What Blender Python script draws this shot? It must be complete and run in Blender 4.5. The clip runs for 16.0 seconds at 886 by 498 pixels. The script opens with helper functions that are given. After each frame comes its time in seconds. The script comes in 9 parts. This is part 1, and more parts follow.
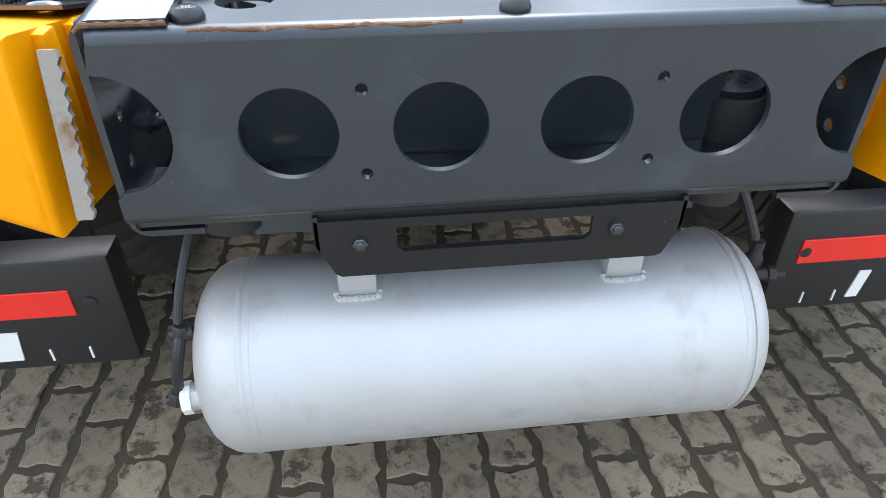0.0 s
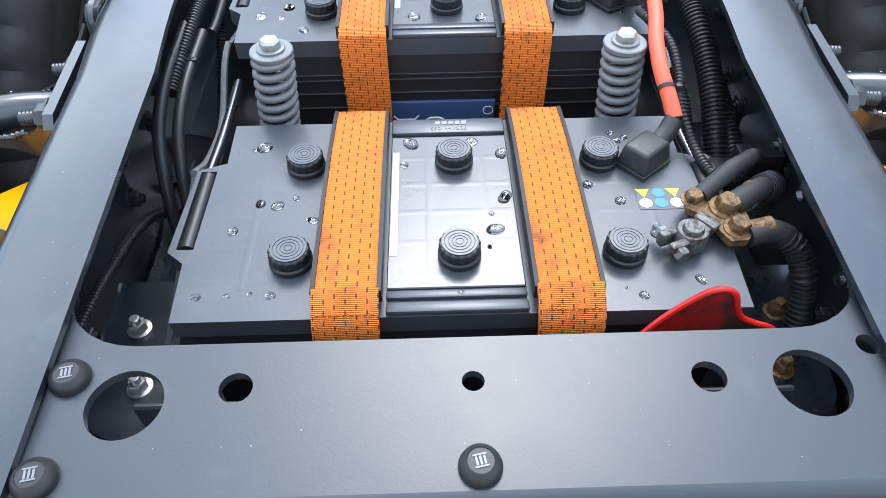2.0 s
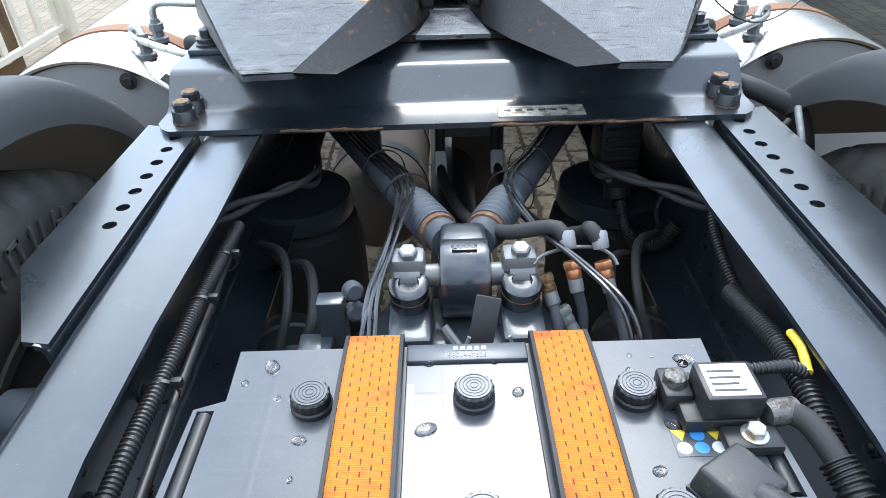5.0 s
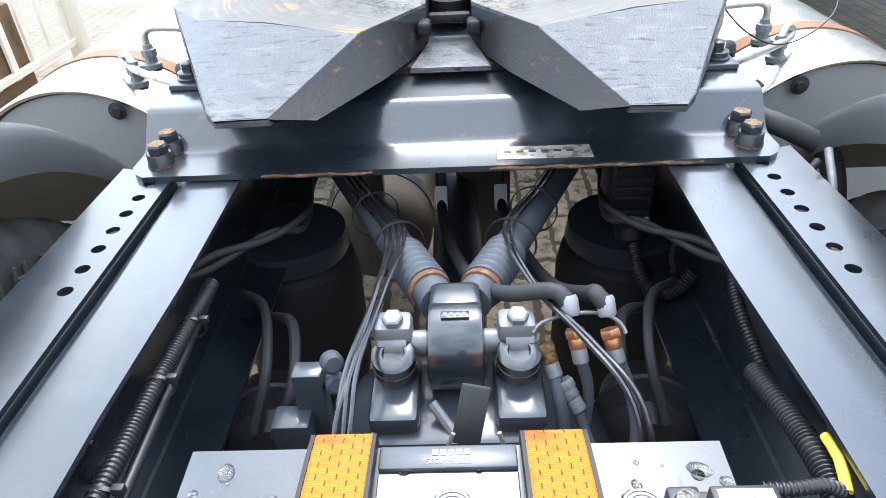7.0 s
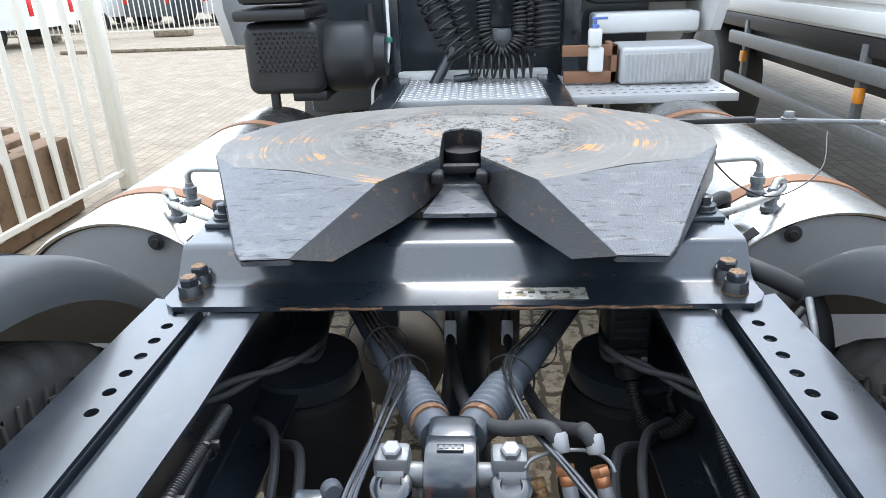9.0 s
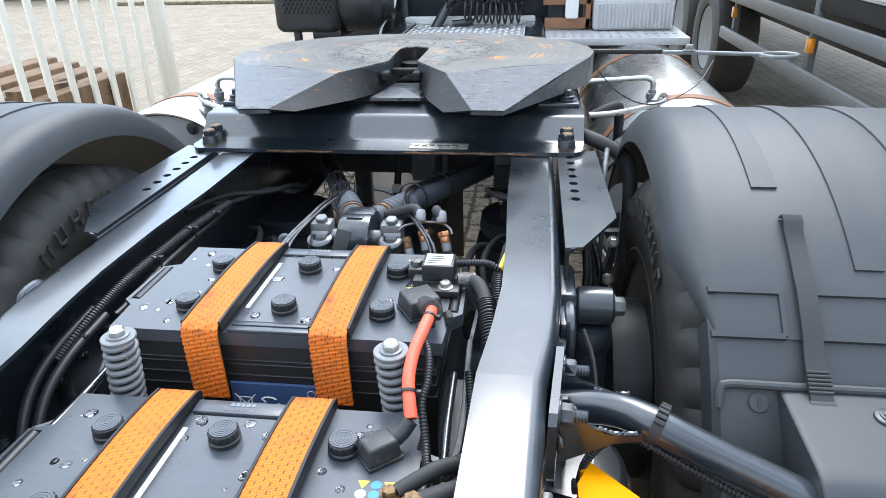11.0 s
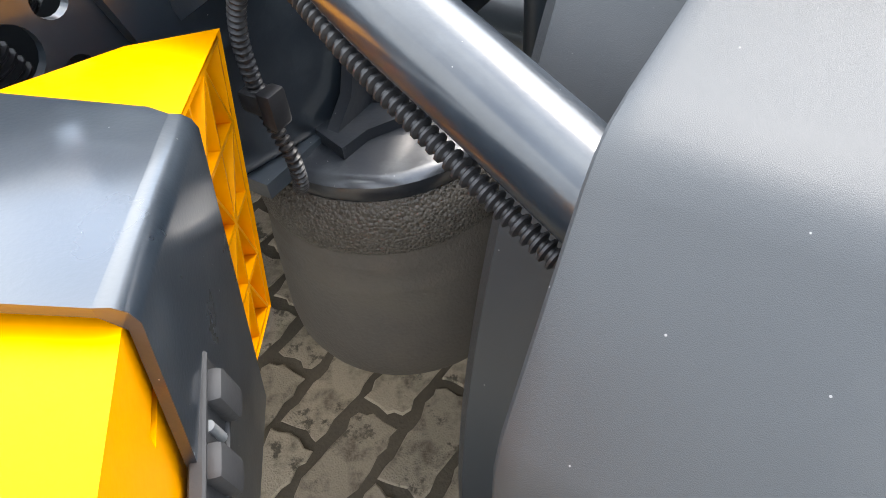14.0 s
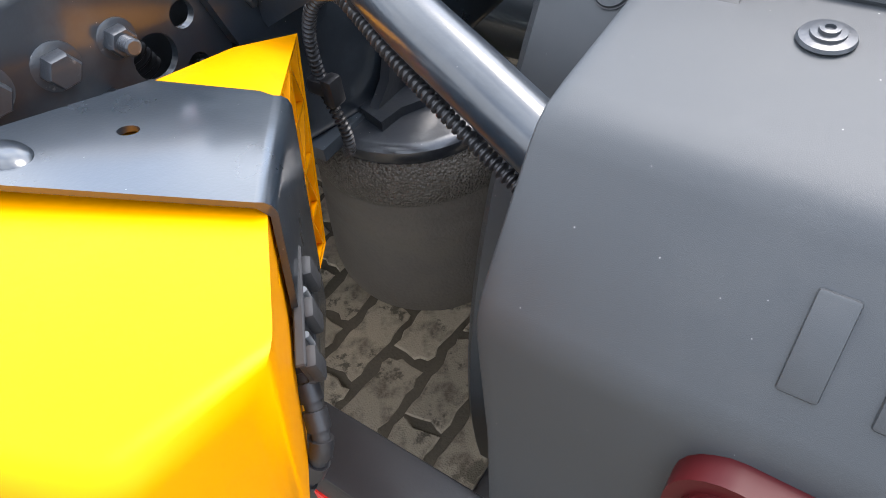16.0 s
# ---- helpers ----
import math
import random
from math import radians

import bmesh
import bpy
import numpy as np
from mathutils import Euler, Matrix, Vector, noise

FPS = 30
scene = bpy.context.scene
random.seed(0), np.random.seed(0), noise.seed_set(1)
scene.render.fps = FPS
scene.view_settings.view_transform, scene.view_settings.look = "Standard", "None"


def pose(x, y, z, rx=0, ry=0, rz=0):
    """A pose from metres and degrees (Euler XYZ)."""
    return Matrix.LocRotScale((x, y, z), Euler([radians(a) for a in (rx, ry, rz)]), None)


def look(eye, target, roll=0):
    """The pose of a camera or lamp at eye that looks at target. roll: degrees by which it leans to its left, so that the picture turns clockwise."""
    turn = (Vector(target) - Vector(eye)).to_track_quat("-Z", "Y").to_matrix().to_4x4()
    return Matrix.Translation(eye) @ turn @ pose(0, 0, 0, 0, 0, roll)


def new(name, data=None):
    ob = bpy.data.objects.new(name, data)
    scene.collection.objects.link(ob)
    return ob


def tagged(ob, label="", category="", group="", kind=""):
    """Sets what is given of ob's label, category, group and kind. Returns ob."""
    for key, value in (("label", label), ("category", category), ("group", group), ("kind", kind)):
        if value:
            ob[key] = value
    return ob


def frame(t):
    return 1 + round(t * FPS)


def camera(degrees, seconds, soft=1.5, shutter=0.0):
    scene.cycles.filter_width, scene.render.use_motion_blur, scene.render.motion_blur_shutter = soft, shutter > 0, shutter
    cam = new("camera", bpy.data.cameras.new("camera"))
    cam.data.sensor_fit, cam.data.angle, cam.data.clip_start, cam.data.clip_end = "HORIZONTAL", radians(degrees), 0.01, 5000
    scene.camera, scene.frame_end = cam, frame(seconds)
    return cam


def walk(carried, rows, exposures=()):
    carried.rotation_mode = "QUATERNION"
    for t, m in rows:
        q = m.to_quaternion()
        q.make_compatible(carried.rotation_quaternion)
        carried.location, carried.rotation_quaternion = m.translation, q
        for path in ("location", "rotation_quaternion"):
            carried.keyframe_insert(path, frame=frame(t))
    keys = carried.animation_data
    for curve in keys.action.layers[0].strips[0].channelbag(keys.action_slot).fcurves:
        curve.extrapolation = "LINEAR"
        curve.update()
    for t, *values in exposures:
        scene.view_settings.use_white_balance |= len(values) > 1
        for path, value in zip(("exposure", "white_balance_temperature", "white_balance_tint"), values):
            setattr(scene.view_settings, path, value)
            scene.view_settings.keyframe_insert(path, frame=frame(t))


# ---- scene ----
cam = camera(67.2, 16.0, soft=0.5)
PATH = [
    (0, (-0.139, -0.594, 1.131), (0.057, 1.017, -0.037), 0.3),
    (0.1, (-0.124, -0.613, 1.18), (0.052, 0.976, -0.022), 0.4),
    (0.5, (-0.084, -0.6, 1.352), (0.073, 0.892, 0.029), 0.3),
    (1, (-0.053, -0.45, 1.412), (0.05, 0.892, -0.067), -0.0),
    (1.2, (-0.061, -0.407, 1.408), (0.042, 0.978, -0.032), 0.0),
    (1.5, (-0.049, -0.31, 1.421), (0.016, 1.034, -0.059), -0.4),
    (2, (-0.024, -0.162, 1.379), (0.002, 1.178, -0.105), -0.7),
    (2.5, (0.005, -0.07, 1.357), (0.006, 1.289, -0.11), -0.9),
    (3, (0.016, -0.029, 1.394), (-0.019, 1.344, -0.061), -1.5),
    (3.5, (0.03, -0.003, 1.433), (-0.029, 1.451, 0.061), -1.8),
    (4, (0.004, 0.018, 1.49), (-0.063, 1.593, 0.259), -1.5),
    (4.5, (-0.033, 0.142, 1.487), (-0.078, 1.789, 0.354), -1.7),
    (4.7, (-0.03, 0.241, 1.453), (-0.04, 1.895, 0.327), -1.9),
    (6.8, (0.015, 0.459, 1.431), (-0.041, 2.091, 0.276), -3.0),
    (7, (0.017, 0.442, 1.458), (-0.048, 2.101, 0.342), -3.0),
    (7.5, (0.029, 0.398, 1.506), (-0.049, 2.174, 0.59), -2.7),
    (8, (0.033, 0.399, 1.497), (-0.059, 2.239, 0.719), -2.5),
    (8.2, (0.038, 0.411, 1.491), (-0.063, 2.257, 0.728), -2.5),
    (10.3, (0.14, 0.028, 1.543), (-0.03, 1.848, 0.73), -1.7),
    (10.5, (0.194, -0.072, 1.528), (0.009, 1.746, 0.715), -1.8),
    (11, (0.38, -0.231, 1.494), (0.132, 1.553, 0.623), -1.6),
    (11.5, (0.629, -0.344, 1.401), (0.219, 1.342, 0.407), -2.1),
    (11.8, (0.678, -0.3, 1.316), (0.182, 1.323, 0.258), -2.4),
    (12, (0.708, -0.234, 1.26), (0.161, 1.337, 0.149), -2.8),
    (12.2, (0.727, -0.143, 1.235), (0.169, 1.348, 0.026), -2.5),
    (12.5, (0.751, 0.024, 1.192), (0.118, 1.393, -0.122), -2.8),
    (13, (0.752, 0.204, 1.113), (0.008, 1.435, -0.277), -4.2),
    (13.5, (0.761, 0.223, 1.06), (-0.016, 1.401, -0.358), -5.1),
    (14, (0.781, 0.216, 1.044), (-0.017, 1.334, -0.41), -5.9),
    (14.5, (0.779, 0.208, 1.052), (-0.03, 1.295, -0.42), -6.6),
    (15, (0.782, 0.201, 1.061), (-0.047, 1.275, -0.409), -7.0),
    (15.5, (0.791, 0.191, 1.067), (-0.047, 1.235, -0.419), -7.5),
    (16, (0.864, 0.12, 1.134), (0.012, 1.152, -0.352), -8.0),
]
walk(cam, [(t, look(eye, target, roll)) for t, eye, target, roll in PATH], exposures=[(0, 1.6, 6450, 10), (1, 1.5, 6500, 10), (2, 1.35, 6350, 10), (4.5, 1.45, 6350, 8), (7, 1.95, 6600, 10), (8, 1.75, 6650, 10), (10.5, 1.5, 6500, 10), (11, 1.5, 6450, 9), (11.5, 1.45, 6400, 8), (12, 1.4, 6500, 10), (12.5, 1.15, 6600, 10), (13, 2.05, 7000, 10), (14, 2.38, 7150, 12), (15, 2.15, 7000, 13), (16, 1.95, 6800, 14)])

# ---- world and light ----
SUN_EL, SUN_AZ = radians(56), radians(8)
world = bpy.data.worlds.new("sky_world")
scene.world = world
world.use_nodes = True
wn = world.node_tree.nodes
sky = wn.new("ShaderNodeTexSky")
sky.sky_type, sky.sun_disc, sky.sun_elevation, sky.sun_rotation = "NISHITA", False, SUN_EL, SUN_AZ
sky.dust_density, sky.air_density, sky.ozone_density = 0.6, 1.0, 1.2
wn["Background"].inputs["Strength"].default_value = 0.15
# broken white cloud over the blue
wl = world.node_tree.links.new
wtc, wmp, wno, wrp, wmx = wn.new("ShaderNodeTexCoord"), wn.new("ShaderNodeMapping"), wn.new("ShaderNodeTexNoise"), wn.new("ShaderNodeValToRGB"), wn.new("ShaderNodeMixRGB")
wmp.inputs["Scale"].default_value = (1.0, 1.0, 1.8)
wno.inputs["Scale"].default_value, wno.inputs["Detail"].default_value, wno.inputs["Roughness"].default_value = 2.6, 7.0, 0.55
wrp.color_ramp.elements[0].position, wrp.color_ramp.elements[1].position = 0.41, 0.60
wrp.color_ramp.elements[0].color = (0.25, 0.25, 0.25, 1)
wmx.inputs[2].default_value = (6.1, 6.85, 7.7, 1)
wl(wtc.outputs["Generated"], wmp.inputs["Vector"])
wl(wmp.outputs[0], wno.inputs["Vector"])
# cloud is brighter on the sun's side of the sky
wdt, wmr, wsc = wn.new("ShaderNodeVectorMath"), wn.new("ShaderNodeMapRange"), wn.new("ShaderNodeMixRGB")
wdt.operation = "DOT_PRODUCT"
wdt.inputs[1].default_value = (math.sin(SUN_AZ) * math.cos(SUN_EL), math.cos(SUN_AZ) * math.cos(SUN_EL), math.sin(SUN_EL))
wmr.inputs["From Min"].default_value, wmr.inputs["From Max"].default_value = -0.7, 1.0
wmr.inputs["To Min"].default_value, wmr.inputs["To Max"].default_value = 0.42, 1.45
wsc.blend_type, wsc.inputs[0].default_value = "MULTIPLY", 1.0
wl(wtc.outputs["Generated"], wdt.inputs[0])
wl(wdt.outputs["Value"], wmr.inputs["Value"])
wl(wmx.outputs[0], wsc.inputs[1])
wl(wmr.outputs[0], wsc.inputs[2])
wl(wno.outputs["Fac"], wrp.inputs[0])
wl(wrp.outputs[0], wmx.inputs[0])
wl(sky.outputs[0], wmx.inputs[1])
wl(wsc.outputs[0], wn["Background"].inputs["Color"])
sun_data = bpy.data.lights.new("sun", "SUN")
sun_data.energy, sun_data.angle, sun_data.color = 0.95, radians(26), (1.0, 0.98, 0.95)
sun = new("sun", sun_data)
sun.matrix_world = look(Vector((math.sin(SUN_AZ) * math.cos(SUN_EL), math.cos(SUN_AZ) * math.cos(SUN_EL), math.sin(SUN_EL))) * 30, (0, 0, 0))
scene.view_settings.exposure = 1.15

# ---- materials ----


def nd(m, kind, **props):
    n = m.node_tree.nodes.new(kind)
    for key, value in props.items():
        n.inputs[key].default_value = value
    return n


def mat(name, col, rough=0.5, metal=0.0, grain=200.0, bump=0.05, var=0.15, stain=6.0, stain_col=None, stain_amt=0.0, coat=0.0, rvar=0.1, spots=0.0, coat_rough=0.12, wave=0.0):
    """A surface with colour variation at two scales, roughness variation and fine relief, in object metres."""
    m = bpy.data.materials.new(name)
    m.use_nodes = True
    b, ln = m.node_tree.nodes["Principled BSDF"], m.node_tree.links.new
    tc = nd(m, "ShaderNodeTexCoord")
    fine, big = nd(m, "ShaderNodeTexNoise", Scale=grain, Detail=3.0), nd(m, "ShaderNodeTexNoise", Scale=stain, Detail=5.0, Roughness=0.65)
    for n in (fine, big):
        ln(tc.outputs["Object"], n.inputs["Vector"])
    mix = nd(m, "ShaderNodeMixRGB")
    mix.inputs[1].default_value = (*[c * (1 - var) for c in col], 1)
    mix.inputs[2].default_value = (*[min(1, c * (1 + var)) for c in col], 1)
    add = nd(m, "ShaderNodeMath")
    add.operation = "MULTIPLY_ADD"
    add.inputs[1].default_value, add.inputs[2].default_value = 0.35, 0.32
    ln(fine.outputs["Fac"], add.inputs[0])
    add2 = nd(m, "ShaderNodeMath")
    add2.operation = "MULTIPLY_ADD"
    add2.inputs[1].default_value = 0.65
    ln(big.outputs["Fac"], add2.inputs[0])
    sub = nd(m, "ShaderNodeMath")
    sub.operation = "SUBTRACT"
    sub.inputs[1].default_value = 0.3
    ln(add.outputs[0], sub.inputs[0])
    ln(sub.outputs[0], add2.inputs[2])
    ln(add2.outputs[0], mix.inputs[0])
    out = mix.outputs[0]
    if stain_amt > 0:
        ramp = nd(m, "ShaderNodeValToRGB")
        ramp.color_ramp.elements[0].position, ramp.color_ramp.elements[1].position = 0.62 - 0.3 * stain_amt, 0.74 - 0.2 * stain_amt
        ln(big.outputs["Fac"], ramp.inputs[0])
        mx = nd(m, "ShaderNodeMixRGB")
        mx.inputs[2].default_value = (*(stain_col or col), 1)
        ln(ramp.outputs[0], mx.inputs[0])
        ln(out, mx.inputs[1])
        out = mx.outputs[0]
    if spots > 0:
        vor = nd(m, "ShaderNodeTexVoronoi", Scale=150.0, Randomness=1.0)
        ln(tc.outputs["Object"], vor.inputs["Vector"])
        cell = nd(m, "ShaderNodeSeparateColor")
        ln(vor.outputs["Color"], cell.inputs[0])
        size = nd(m, "ShaderNodeMapRange")
        size.inputs["From Min"].default_value, size.inputs["From Max"].default_value = 1.0 - 0.5 * spots, 1.0
        size.inputs["To Min"].default_value, size.inputs["To Max"].default_value = 0.0, 0.085
        ln(cell.outputs[0], size.inputs["Value"])
        r2 = nd(m, "ShaderNodeMath")
        r2.operation = "LESS_THAN"
        ln(vor.outputs["Distance"], r2.inputs[0])
        ln(size.outputs[0], r2.inputs[1])
        half = nd(m, "ShaderNodeMath")
        half.operation = "MULTIPLY"
        half.inputs[1].default_value = 0.42
        ln(r2.outputs[0], half.inputs[0])
        mx = nd(m, "ShaderNodeMixRGB")
        mx.inputs[2].default_value = (0.5, 0.49, 0.46, 1)
        ln(half.outputs[0], mx.inputs[0])
        ln(out, mx.inputs[1])
        out = mx.outputs[0]
    ln(out, b.inputs["Base Color"])
    rr = nd(m, "ShaderNodeMapRange")
    rr.inputs["To Min"].default_value, rr.inputs["To Max"].default_value = max(0.03, rough - rvar), min(1, rough + rvar)
    ln(big.outputs["Fac"], rr.inputs["Value"])
    ln(rr.outputs[0], b.inputs["Roughness"])
    b.inputs["Metallic"].default_value = metal
    b.inputs["Coat Weight"].default_value = coat
    b.inputs["Coat Roughness"].default_value = coat_rough
    if bump > 0:
        bp = nd(m, "ShaderNodeBump", Strength=bump, Distance=0.002)
        ln(fine.outputs["Fac"], bp.inputs["Height"])
        ln(bp.outputs[0], b.inputs["Normal"])
        if wave > 0:
            # rolled sheet: long shallow waves that bend what it mirrors
            wn_ = nd(m, "ShaderNodeTexNoise", Scale=11.0, Detail=1.5)
            wm = nd(m, "ShaderNodeMapping")
            wm.inputs["Scale"].default_value = (1.0, 0.35, 1.0)
            ln(tc.outputs["Object"], wm.inputs["Vector"])
            ln(wm.outputs[0], wn_.inputs["Vector"])
            wb = nd(m, "ShaderNodeBump", Strength=wave, Distance=0.02)
            ln(wn_.outputs["Fac"], wb.inputs["Height"])
            ln(wb.outputs[0], bp.inputs["Normal"])
            ln(wb.outputs[0], b.inputs["Coat Normal"])
    return m


def chips(m, scale, lo, hi, col, amount=1.0):
    """Patches with sharp edges over a surface: chipped paint, scuffs or rust; scale is per metre along each axis."""
    b, ln = m.node_tree.nodes["Principled BSDF"], m.node_tree.links.new
    tc, mp = nd(m, "ShaderNodeTexCoord"), nd(m, "ShaderNodeMapping")
    mp.inputs["Scale"].default_value = scale
    n = nd(m, "ShaderNodeTexNoise", Scale=1.0, Detail=5.0, Roughness=0.6)
    ln(tc.outputs["Object"], mp.inputs["Vector"])
    ln(mp.outputs[0], n.inputs["Vector"])
    r = nd(m, "ShaderNodeMapRange")
    for key, v in (("From Min", lo), ("From Max", hi), ("To Max", amount)):
        r.inputs[key].default_value = v
    ln(n.outputs["Fac"], r.inputs["Value"])
    mx = nd(m, "ShaderNodeMixRGB")
    mx.inputs[2].default_value = (*col, 1)
    ln(r.outputs[0], mx.inputs[0])
    ln(b.inputs["Base Color"].links[0].from_socket, mx.inputs[1])
    ln(mx.outputs[0], b.inputs["Base Color"])


PAINT = mat("grey_chassis_paint", (0.014, 0.0195, 0.026), 0.32, grain=420, bump=0.05, var=0.25, stain=9, stain_col=(0.030, 0.038, 0.046), stain_amt=0.3, coat=1.0, spots=0.6, rvar=0.2, coat_rough=0.15, wave=0.06)
PAINT_X = mat("dusty_crossmember_paint", (0.024, 0.031, 0.040), 0.40, grain=420, bump=0.05, var=0.25, stain=9, stain_col=(0.040, 0.049, 0.058), stain_amt=0.25, coat=0.45, spots=0.5, rvar=0.12, coat_rough=0.3)
# chassis paint again with a lighter base, raised to brighten the shaded inner parts
PAINT_LIFT = mat("lifted_chassis_paint", (0.040, 0.050, 0.061), 0.36, grain=300, bump=0.06, var=0.25, stain=9, coat=0.5, spots=0.5, coat_rough=0.1)
RUST = mat("rusty_edge", (0.15, 0.075, 0.038), 0.85, grain=500, bump=0.5, var=0.5, stain=60, stain_col=(0.30, 0.2, 0.12), stain_amt=0.3)
ALU = mat("matt_aluminium", (0.50, 0.502, 0.505), 0.5, 0.4, grain=420, bump=0.09, var=0.2, stain=7, stain_col=(0.40, 0.39, 0.375), stain_amt=0.25, spots=0.5, rvar=0.14)
ALU_P = mat("polished_aluminium", (0.50, 0.495, 0.48), 0.27, 1.0, grain=80, bump=0.03, var=0.1, stain=5, stain_col=(0.38, 0.37, 0.35), stain_amt=0.3)
WELD = mat("weld_bead", (0.50, 0.50, 0.495), 0.5, 0.4, grain=600, bump=0.5, var=0.25)
ZINC = mat("zinc_plated_steel", (0.55, 0.55, 0.52), 0.38, 0.8, grain=300, bump=0.1, var=0.2, stain=40, stain_col=(0.3, 0.2, 0.1), stain_amt=0.15)
ZINC_G = mat("grey_coated_steel", (0.2, 0.21, 0.215), 0.45, 0.3, grain=200, bump=0.12, var=0.3, stain=30, stain_col=(0.30, 0.29, 0.27), stain_amt=0.2)
BOLT = mat("painted_bolt", (0.034, 0.038, 0.044), 0.35, 0.1, grain=400, bump=0.12, var=0.3, stain=60, stain_col=(0.22, 0.22, 0.21), stain_amt=0.06, coat=0.3)
BATT = mat("dark_battery_plastic", (0.058, 0.066, 0.077), 0.38, grain=330, bump=0.05, var=0.35, stain=16, stain_col=(0.075, 0.08, 0.088), stain_amt=0.25, coat=0.35, rvar=0.14, spots=0.5, coat_rough=0.2)
BATT_M = mat("glossy_battery_panel", (0.060, 0.066, 0.074), 0.30, grain=330, bump=0.035, var=0.35, stain=16, coat=0.5, rvar=0.12, spots=0.5, coat_rough=0.18)
BLACK = mat("black_plastic", (0.02, 0.02, 0.0215), 0.42, grain=300, bump=0.08, var=0.25, stain=15, spots=0.25)
BOOT = mat("dusty_boot_rubber", (0.030, 0.030, 0.032), 0.48, grain=260, bump=0.15, var=0.3, stain=55, stain_col=(0.10, 0.085, 0.06), stain_amt=0.22, spots=0.3)
BRACKET = mat("black_dipped_steel", (0.007, 0.0075, 0.009), 0.55, grain=300, bump=0.06, var=0.3, stain=15, spots=0.2)
LINE = mat("shiny_nylon_line", (0.018, 0.019, 0.022), 0.22, grain=300, bump=0.02, var=0.2, coat=0.6)
RUBBER = mat("black_rubber", (0.027, 0.027, 0.028), 0.65, grain=200, bump=0.15, var=0.35, stain=10, spots=0.25)
TYRE = mat("dusty_tyre_rubber", (0.047, 0.044, 0.041), 0.62, grain=160, bump=0.25, var=0.4, stain=7, stain_col=(0.075, 0.068, 0.058), stain_amt=0.3, rvar=0.2)
YELLOW = mat("yellow_plastic", (0.80, 0.298, 0.0), 0.40, grain=90, bump=0.10, var=0.07, stain=9, stain_col=(0.72, 0.26, 0.0), stain_amt=0.15, rvar=0.18)
YELLOW.node_tree.nodes["Principled BSDF"].inputs["Specular IOR Level"].default_value = 0.12
MUD = mat("grainy_grey_plastic", (0.036, 0.040, 0.0435), 0.46, grain=3200, bump=0.18, var=0.3, stain=5, stain_col=(0.047, 0.050, 0.052), stain_amt=0.35, spots=0.45, rvar=0.12)
RED = mat("red_lens", (0.6, 0.02, 0.02), 0.15, grain=300, bump=0.05, var=0.1)
RED_F = mat("red_reflective_film", (0.8, 0.03, 0.02), 0.35, grain=200, bump=0.02, var=0.05)
RED_C = mat("red_cable_sheath", (0.8, 0.12, 0.06), 0.5, grain=200, bump=0.05, var=0.15, stain=40)
WHITE = mat("white_paint", (0.78, 0.78, 0.76), 0.45, grain=100, bump=0.03, var=0.06)
CREAM = mat("cream_fence_paint", (0.8, 0.76, 0.66), 0.5, grain=60, bump=0.05, var=0.06)
BLUE = mat("blue_label", (0.05, 0.10, 0.22), 0.35, grain=300, bump=0.01, var=0.05)
BRASS = mat("corroded_brass", (0.20, 0.115, 0.045), 0.5, 0.3, grain=300, bump=0.7, var=0.5, stain=120, stain_col=(0.055, 0.032, 0.017), stain_amt=0.5)
LEAD = mat("dull_lead", (0.15, 0.148, 0.14), 0.42, 0.5, grain=300, bump=0.7, var=0.5, stain=130, stain_col=(0.045, 0.032, 0.02), stain_amt=0.5)
WOOD = mat("weathered_brown_timber", (0.17, 0.10, 0.05), 0.8, grain=80, bump=0.3, var=0.45, stain=8, stain_col=(0.07, 0.045, 0.025), stain_amt=0.4)
PAVER = mat("concrete_paver", (0.25, 0.20, 0.138), 0.88, grain=300, bump=0.9, var=0.5, stain=17, stain_col=(0.105, 0.08, 0.052), stain_amt=0.5)
pb = PAVER.node_tree
po, pm, pr_ = nd(PAVER, "ShaderNodeObjectInfo"), nd(PAVER, "ShaderNodeMixRGB"), nd(PAVER, "ShaderNodeMapRange")
pm.blend_type, pm.inputs[0].default_value = "MULTIPLY", 1.0
pr_.inputs["To Min"].default_value, pr_.inputs["To Max"].default_value = 0.75, 1.15
pb.links.new(po.outputs["Random"], pr_.inputs["Value"])
pb.links.new(pr_.outputs[0], pm.inputs[2])
pb.links.new(pb.nodes["Principled BSDF"].inputs["Base Color"].links[0].from_socket, pm.inputs[1])
pb.links.new(pm.outputs[0], pb.nodes["Principled BSDF"].inputs["Base Color"])
# wet moss creeping from the joints over the stones
pg, pno, prp, pmo = nd(PAVER, "ShaderNodeNewGeometry"), nd(PAVER, "ShaderNodeTexNoise", Scale=13.0, Detail=9.0, Roughness=0.72), nd(PAVER, "ShaderNodeValToRGB"), nd(PAVER, "ShaderNodeMixRGB")
prp.color_ramp.elements[0].position, prp.color_ramp.elements[1].position = 0.55, 0.60
pmo.inputs[2].default_value = (0.066, 0.052, 0.032, 1)
pb.links.new(pg.outputs["Position"], pno.inputs["Vector"])
pb.links.new(pno.outputs["Fac"], prp.inputs[0])
pb.links.new(prp.outputs[0], pmo.inputs[0])
pb.links.new(pm.outputs[0], pmo.inputs[1])
pb.links.new(pmo.outputs[0], pb.nodes["Principled BSDF"].inputs["Base Color"])
JOINT = mat("joint_soil", (0.062, 0.048, 0.030), 0.95, grain=150, bump=0.8, var=0.5, stain=25)
CAB = mat("pale_cab_paint", (0.7, 0.7, 0.69), 0.35, grain=60, bump=0.02, var=0.03)

# ---- building tools ----


